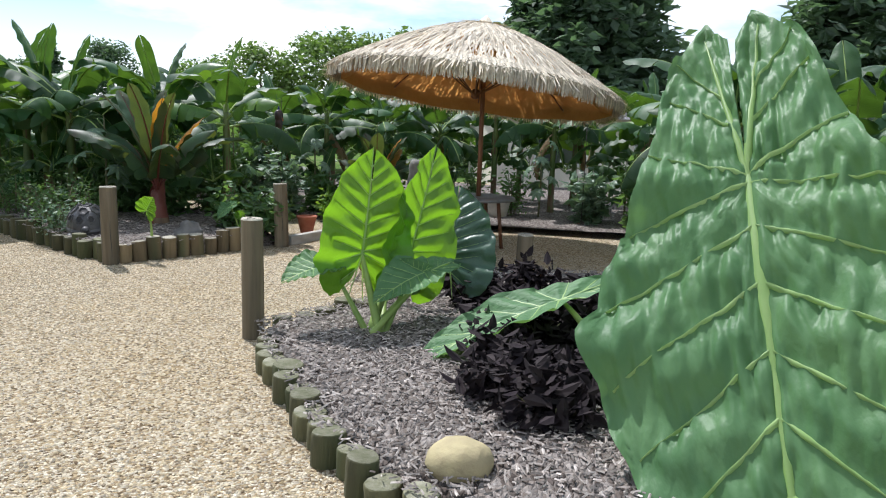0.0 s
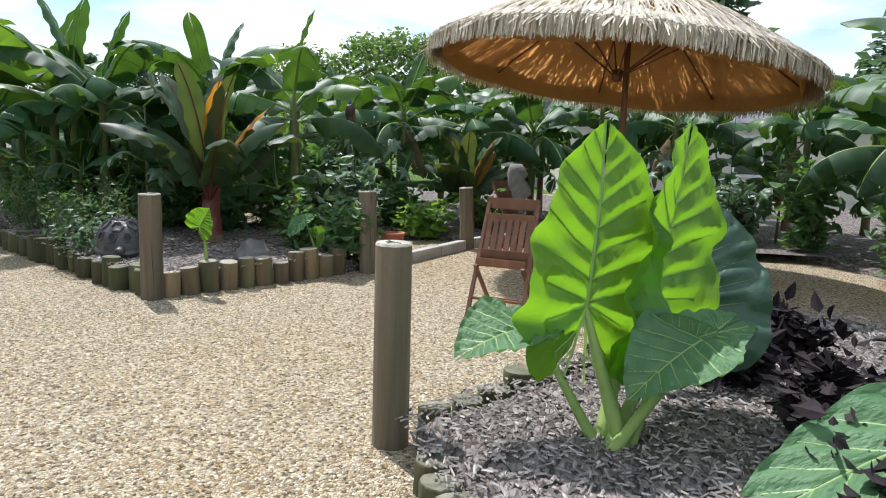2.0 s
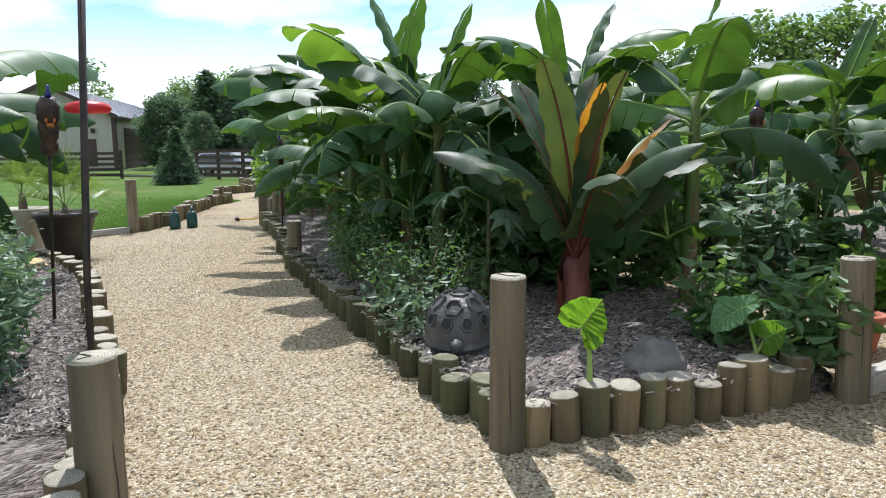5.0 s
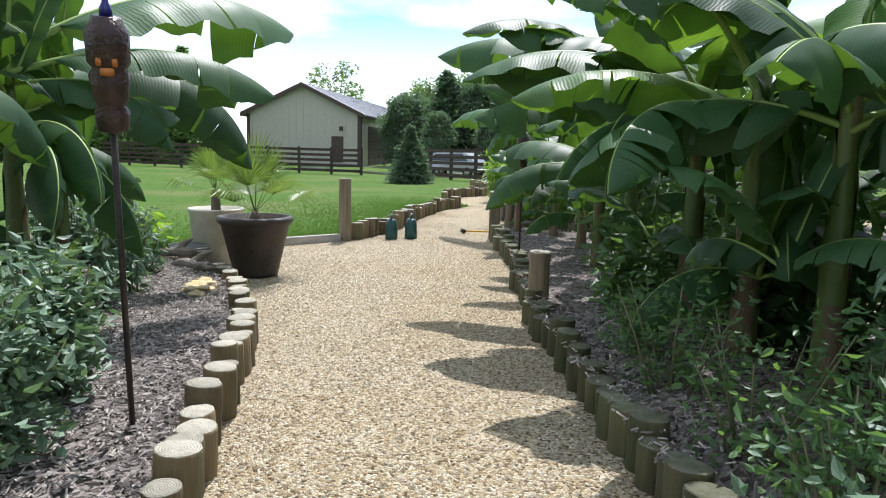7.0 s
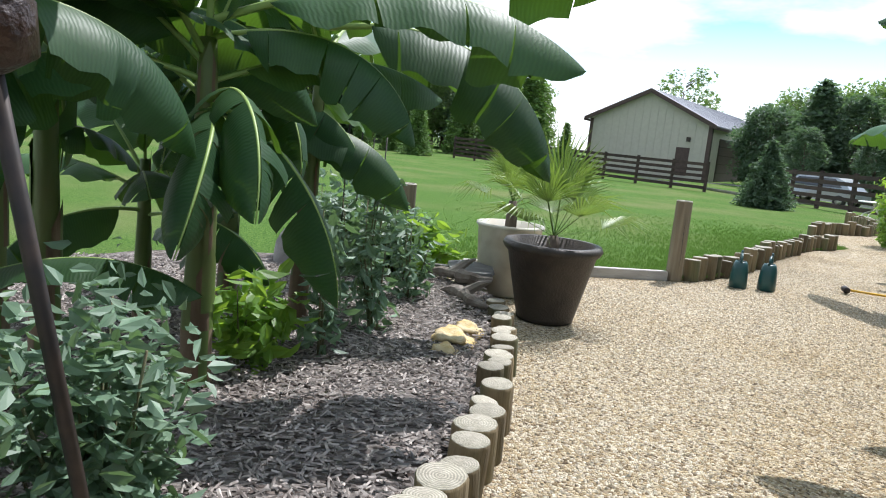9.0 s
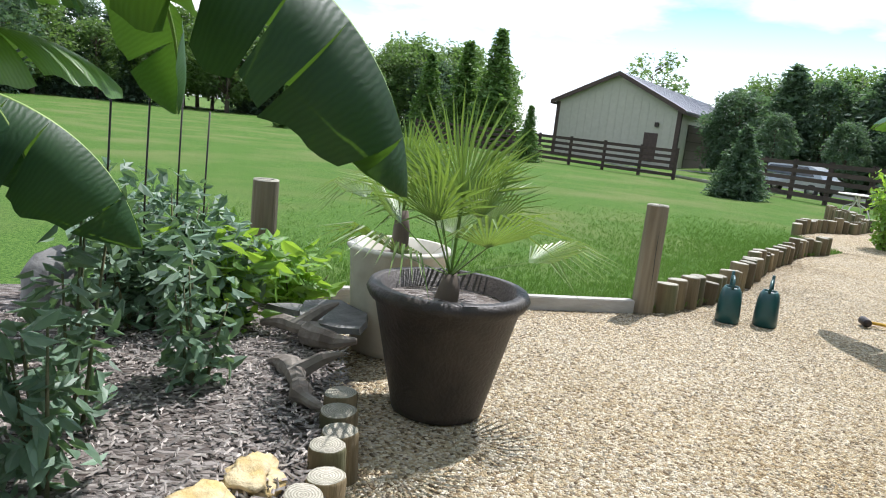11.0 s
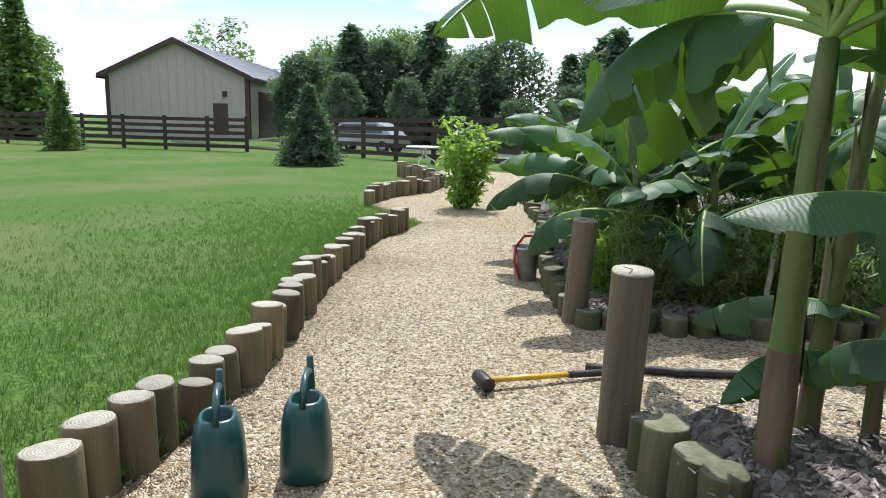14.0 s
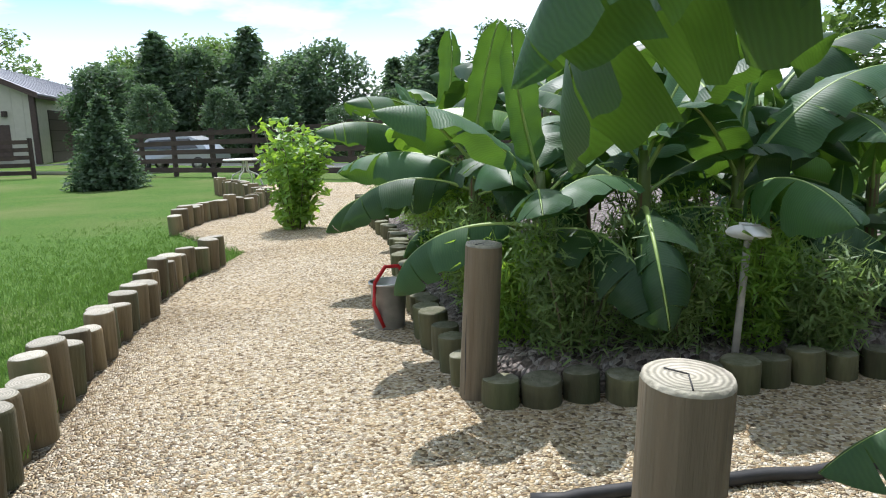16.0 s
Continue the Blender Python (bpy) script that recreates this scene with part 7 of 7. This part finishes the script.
def feeder_pole(x, y):
    t = thing("feeder_pole", pose(x, y, 0.1), "rusty iron garden pole beside the log edging", "pole")
    bm = bmesh.new()
    tube(bm, [(0, 0, -0.1), (-0.02, 0.03, 0.9), (0.02, 0.1, 2.4)], 0.016, 8)
    part("pole", bm, M["iron"], t)
    t2 = thing("hummingbird_feeder", pose(x - 0.12, y + 0.16, 1.78), "red plastic hummingbird feeder hanging from a pole", "bird feeder")
    bm = bmesh.new()
    lathe(bm, [(0.02, -0.035), (0.085, -0.03), (0.10, -0.01), (0.085, 0.012), (0.03, 0.025)], 20)
    part("dish", bm, M["red"], t2, "red nectar dish")
    bm = bmesh.new()
    tube(bm, [(0, 0, 0.02), (0, 0, 0.5)], 0.002, 5)
    part("wire", bm, M["iron"], t2)


feeder_pole(-5.88, 6.42)
# plant stakes
def stake(x, y, h, r=0.006, label="thin plant stake pushed into mulch", mat=None):
    bm = bmesh.new()
    tube(bm, [(0, 0, -0.1), (0.01, 0, h * 0.6), (0.0, 0.01, h)], r, 6)
    put("plant_stake", mesh_of("stake", bm, mat or M["iron"]), None, pose(x, y, bed_level(x, y)), label, "stake", "plant stakes")


for x, y, h in ((-13.9, 8.75, 1.35), (-14.2, 8.9, 1.45), (-13.6, 8.6, 1.4), (-14.4, 9.05, 1.3), (-3.9, 12.6, 2.4), (1.6, 12.6, 2.0), (-13.0, 16.6, 2.3)):
    stake(x, y, h)


def bird_stake(x, y):
    t = thing("seagull_whirligig", pose(x, y, bed_level(x, y), 0, 4, 30), "small white bird on a weathered wooden stake", "garden ornament")
    bm = bmesh.new()
    box(bm, 0, 0, 0.25, 0.035, 0.02, 0.7, 0.003)
    part("stake", bm, M["timber"], t, "grey wooden stake")
    bm = bmesh.new()
    bmesh.ops.create_uvsphere(bm, u_segments=12, v_segments=8, radius=1, matrix=Matrix.Translation((0, 0, 0.63)) @ Matrix.Diagonal((0.12, 0.04, 0.04, 1)))
    part("body", bm, M["white"], t, "white painted bird body")
    for s in (-1, 1):
        bm = bmesh.new()
        box(bm, 0.0, s * 0.10, 0.645, 0.09, 0.18, 0.008, 0.003, Matrix.Rotation(radians(s * 14), 4, "X"))
        part("wing", bm, M["white"], t)


bird_stake(-14.12, 17.55)


def garden_table(x, y):
    t = thing("garden_table", pose(x, y, 0), "small white wrought-iron garden table on gravel", "table")
    bm = bmesh.new()
    lathe(bm, [(0.02, 0.68), (0.55, 0.68), (0.57, 0.70), (0.55, 0.72), (0.02, 0.72)], 28)
    part("tabletop", bm, M["white"], t)
    for k in range(4):
        a = radians(90 * k + 20)
        bm = bmesh.new()
        tube(bm, [(0.06 * math.cos(a), 0.06 * math.sin(a), 0.68), (0.10 * math.cos(a), 0.10 * math.sin(a), 0.40), (0.36 * math.cos(a), 0.36 * math.sin(a), 0.28), (0.48 * math.cos(a), 0.48 * math.sin(a), 0.0)], 0.022, 8)
        part("leg", bm, M["white"], t)


garden_table(-27.6, 28.0)

# ======================= small plants =======================
for i, (x, y, h) in enumerate(((-7.2, 12.0, 1.1), (-6.5, 11.6, 1.0), (-8.1, 12.7, 1.1), (-5.8, 12.0, 1.2), (-7.7, 11.9, 0.8), (-9.1, 13.2, 0.9), (-6.6, 12.9, 1.2), (-5.3, 10.9, 0.9), (-4.9, 11.6, 1.1), (-10.0, 13.9, 0.8))):
    herb("broadleaf_plant", x, y, h, 0.5, "shaded broad-leaved green plant beneath the bananas", M["herb"], 220 + i, 9, 13, 0.17, "plant", "undergrowth of the turtle bed", spread=0.26)
T = "sprawling grey-green tomato-like plant beside the log edging"
# turtle bed: the darker herb leaf puts the bed's shade into the colour
for i, (x, y, h, r) in enumerate(((-6.1, 9.25, 0.55, 0.35), (-6.7, 9.8, 0.6, 0.35), (-7.4, 10.25, 0.65, 0.4), (-6.3, 10.0, 0.7, 0.35), (-5.75, 9.7, 0.55, 0.3), (-8.0, 10.8, 0.4, 0.25))):
    herb("tomato_plant", x, y, h, r, T, M["herb"], 10 + i, 8, 14, 0.052, "plant", "leafy plants along the path", spread=0.2)
for i, (x, y, h, r) in enumerate(((-8.0, 6.9, 0.75, 0.4), (-8.7, 7.2, 0.7, 0.4), (-9.4, 7.6, 0.75, 0.4), (-9.0, 6.6, 0.9, 0.45), (-7.4, 6.5, 0.8, 0.4))):
    herb("tomato_plant", x, y, h, r, T, M["bluegreen"], 30 + i, 12, 30, 0.075, "plant", "leafy plants along the path", spread=0.2)
for i, (x, y, h, r) in enumerate(((-12.45, 8.70, 0.95, 0.20), (-12.9, 9.15, 0.6, 0.18), (-11.35, 8.35, 0.85, 0.2), (-11.9, 8.75, 0.6, 0.15))):
    herb("pepper_plant", x, y, h, r, "upright leafy pepper plant in mulch", M["bluegreen"], 50 + i, 5, 9, 0.10, "plant", "pepper plants", spread=0.13, droop=0.5)
for i, (x, y, h, r) in enumerate(((-13.75, 8.75, 0.75, 0.3), (-14.3, 8.9, 0.75, 0.35), (-14.6, 8.5, 0.75, 0.3), (-13.9, 9.15, 0.55, 0.25))):
    herb("collard_plant", x, y, h, r, "blue-green leafy vegetable plant in mulch", M["bluegreen"], 60 + i, 8, 14, 0.11, "plant", "vegetables by the lawn", spread=0.17)
for i, (x, y, h, r, s) in enumerate(((-14.7, 9.7, 0.5, 0.3, 0.16), (-11.2, 7.9, 0.45, 0.22, 0.14), (-13.95, 9.2, 0.55, 0.28, 0.15))):
    herb("okra_plant", x, y, h, r, "bright green lobed-leaf vegetable plant", M["lime"], 70 + i, 6, 9, s, "plant", "vegetables by the lawn", spread=0.18)
for i, (x, y, h, r) in enumerate(((-15.3, 17.35, 0.5, 0.3), (-14.9, 17.3, 0.6, 0.3), (-14.5, 17.55, 0.6, 0.3), (-14.1, 17.85, 0.6, 0.3), (-13.75, 18.0, 0.45, 0.25), (-15.6, 17.8, 0.6, 0.3), (-16.0, 18.4, 0.7, 0.35), (-16.6, 19.2, 0.75, 0.4), (-17.4, 20.3, 0.8, 0.45), (-18.3, 21.5, 0.8, 0.5), (-19.3, 22.8, 0.9, 0.5), (-20.4, 24.0, 0.9, 0.5), (-14.6, 18.3, 0.8, 0.4))):
    herb("cosmos_plant", x, y, h, r, "feathery green flowering plant behind log edging", M["fern"] if i % 3 else M["lime"], 80 + i, 14, 64, 0.075, "plant", "feathery plants of the far bed", spread=0.17, flat=0.9, droop=0.0, shape="blade")
herb("hibiscus_bush", -20.35, 21.5, 1.38, 0.46, "upright light green leafy shrub planted in gravel", M["lime"], 120, 20, 18, 0.13, "shrub", spread=0.19, z=0.0)
for i, (x, y, s) in enumerate(((-13.2, 19.0, 0.22), (-12.4, 19.2, 0.24), (-11.8, 19.8, 0.22), (-13.0, 18.7, 0.2))):
    herb("artichoke_plant", x, y, 0.5, 0.3, "silvery broad-leaved plant in mulch", M["bluegreen"], 130 + i, 6, 10, s, "plant", "silvery plants", spread=0.2)
for i, (x, y, h, s, mt) in enumerate(((-3.3, 9.75, 0.5, 0.13, "herb"), (-3.75, 9.9, 0.45, 0.12, "herb"), (-3.4, 13.2, 0.6, 0.2, "herb"), (-3.9, 12.7, 1.0, 0.2, "bluegreen"), (-4.6, 13.6, 1.2, 0.2, "bluegreen"), (-5.2, 14.0, 1.2, 0.22, "herb"),
                                      (-1.9, 13.4, 0.5, 0.14, "lime"), (-0.4, 14.0, 0.9, 0.12, "herb"), (0.4, 13.9, 0.8, 0.1, "herb"), (1.8, 12.9, 1.0, 0.2, "bluegreen"), (2.6, 12.2, 1.1, 0.2, "herb"), (3.0, 10.4, 1.1, 0.2, "herb"),
                                      (2.7, 9.6, 0.9, 0.16, "lime"), (3.6, 9.0, 0.9, 0.15, "herb"), (4.4, 8.5, 0.8, 0.14, "lime"), (-2.8, 12.6, 0.4, 0.14, "lime"), (-6.0, 11.0, 0.9, 0.22, "herb"), (-8.9, 12.0, 0.6, 0.15, "herb"), (-5.9, 9.0, 0.35, 0.07, "bluegreen"))):
    herb("castor_plant", x, y, h, 0.3, "large-lobed leafy green plant in the bed", M[mt], 150 + i, 7, 12, s, "plant", "leafy plants round the terrace", spread=0.24)
# dark clumps, some added only to darken mulch where shadow falls
for i, (x, y) in enumerate(((-0.1, 6.2), (0.4, 6.7), (-0.4, 6.9), (0.9, 6.0), (0.7, 5.2), (0.2, 5.6), (0.10, 5.0), (0.40, 5.1), (0.12, 4.45), (0.18, 3.95), (0.65, 4.85), (0.30, 4.25), (0.55, 4.05), (0.40, 3.65))):
    herb("black_taro_shade", x, y, 0.16 if y < 5 else 0.22, 0.24, "low purple-black plant, also standing in for shadow on the mulch", M["dark_leaf"], 180 + i, 8, 14, 0.12, "plant", "purple-black plants", spread=0.16)
herb("lavender_clump", -4.80, 5.30, 0.34, 0.13, "tuft of thin grassy herb beside logs", M["herb"], 190, 34, 5, 0.06, "plant", spread=0.05, flat=2.0)


# ======================= grass, chips, pebbles =======================
def scatter(name, n, region, mat, seed, make, label, category, test):
    rs = np.random.RandomState(seed)
    x0, x1, y0, y1 = region
    v, f = [], []
    k = 0
    while k < n:
        x, y = rs.uniform(x0, x1), rs.uniform(y0, y1)
        if not test(x, y):
            continue
        make(rs, x, y, v, f)
        k += 1
    put(name, data_mesh(name, v, f, mat, False), None, None, label, category, kind="stuff")


def pebble(rs, x, y, v, f):
    a, s = rs.uniform(0, 6.28), rs.uniform(0.006, 0.014)
    e, h, b = s * rs.uniform(0.5, 0.9), s * rs.uniform(0.5, 0.9), len(v)
    ca, sa = math.cos(a), math.sin(a)
    for q, w in ((s, 0), (0, e), (-s, 0), (0, -e)):
        v.append((x + q * ca - w * sa, y + q * sa + w * ca, -0.001 + h * 0.35))
    v.append((x + 0.2 * e, y, h + 0.001))
    for i in range(4):
        f.append((b + i, b + (i + 1) % 4, b + 4))


def chip(rs, x, y, v, f):
    a, L, w = rs.uniform(0, 6.28), rs.uniform(0.010, 0.032), rs.uniform(0.003, 0.008)
    tz, z, b = rs.uniform(-0.4, 0.4), bed_level(x, y) + 0.012 + rs.uniform(0, 0.014), len(v)
    ca, sa = math.cos(a), math.sin(a)
    for q, u, dz in ((-L, -w, 0), (L, -w, 0), (L, w, 0), (-L, w, 0), (-L * 0.9, 0, 0.006), (L * 0.9, 0, 0.006)):
        v.append((x + q * ca - u * sa, y + q * sa + u * ca, z + q * tz + dz))
    f += [(b, b + 1, b + 5, b + 4), (b + 4, b + 5, b + 2, b + 3)]


def tuft(rs, x, y, v, f):
    z = height(x, y)
    for _ in range(4):
        a, h, b = rs.uniform(0, 6.28), rs.uniform(0.015, 0.05), len(v)
        dx, dy = 0.5 * h * math.cos(a), 0.5 * h * math.sin(a)
        px, py = x + rs.uniform(-0.03, 0.03), y + rs.uniform(-0.03, 0.03)
        v += [(px - 0.003 * math.sin(a), py + 0.003 * math.cos(a), z - 0.01), (px + 0.003 * math.sin(a), py - 0.003 * math.cos(a), z - 0.01), (px + dx * 0.4, py + dy * 0.4, z + h * 0.7), (px + dx, py + dy, z + h)]
        f += [(b, b + 1, b + 2), (b + 1, b + 3, b + 2)]


BEDS = (BED_A, BED_B, BED_H, BED_L, BED_D)
on_path = lambda x, y: inside((x, y), GRAVEL) and not any(inside((x, y), q) for q in BEDS)
scatter("gravel_stones", 26000, (-5.0, 1.0, 1.0, 8.5), M["pebble"], 1, pebble, "loose buff and tan pea gravel stones", "gravel", on_path)
scatter("gravel_stones", 26000, (-16.5, -4.5, 6.5, 16.5), M["pebble"], 2, pebble, "loose buff and tan pea gravel stones", "gravel", on_path)
scatter("bark_chips", 16000, (-2.0, 2.5, 1.8, 8.0), M["chip"], 3, chip, "loose grey-brown shredded bark chips", "mulch", lambda x, y: inside((x, y), BED_A))
scatter("bark_chips", 12000, (-14.0, -3.0, 7.8, 16.0), M["chip"], 4, chip, "loose grey-brown shredded bark chips", "mulch", lambda x, y: inside((x, y), BED_B))
scatter("bark_chips", 26000, (-14.0, -6.5, 6.2, 10.0), M["chip"], 5, chip, "loose grey-brown shredded bark chips", "mulch", lambda x, y: inside((x, y), BED_L))
def lawn_edge(x, y):
    if inside((x, y), GRAVEL) or x > -15.16:
        return False
    d = min(math.hypot(x - q[0], y - q[1]) for q in EDGE_PTS)
    return random.random() < max(math.exp(-d / 0.3), 0.45 * math.exp(-d / 1.3))


EDGE_PTS = [(q[0], q[1]) for q in along([(-15.15, 9.6), (-15.15, 12.9)] + LAWN_1, 0.3)]
random.seed(3)
scatter("grass_blades", 15000, (-24.0, -15.1, 8.0, 23.0), M["blade"], 6, tuft, "short mown grass blades at the edge of the lawn", "grass", lawn_edge)
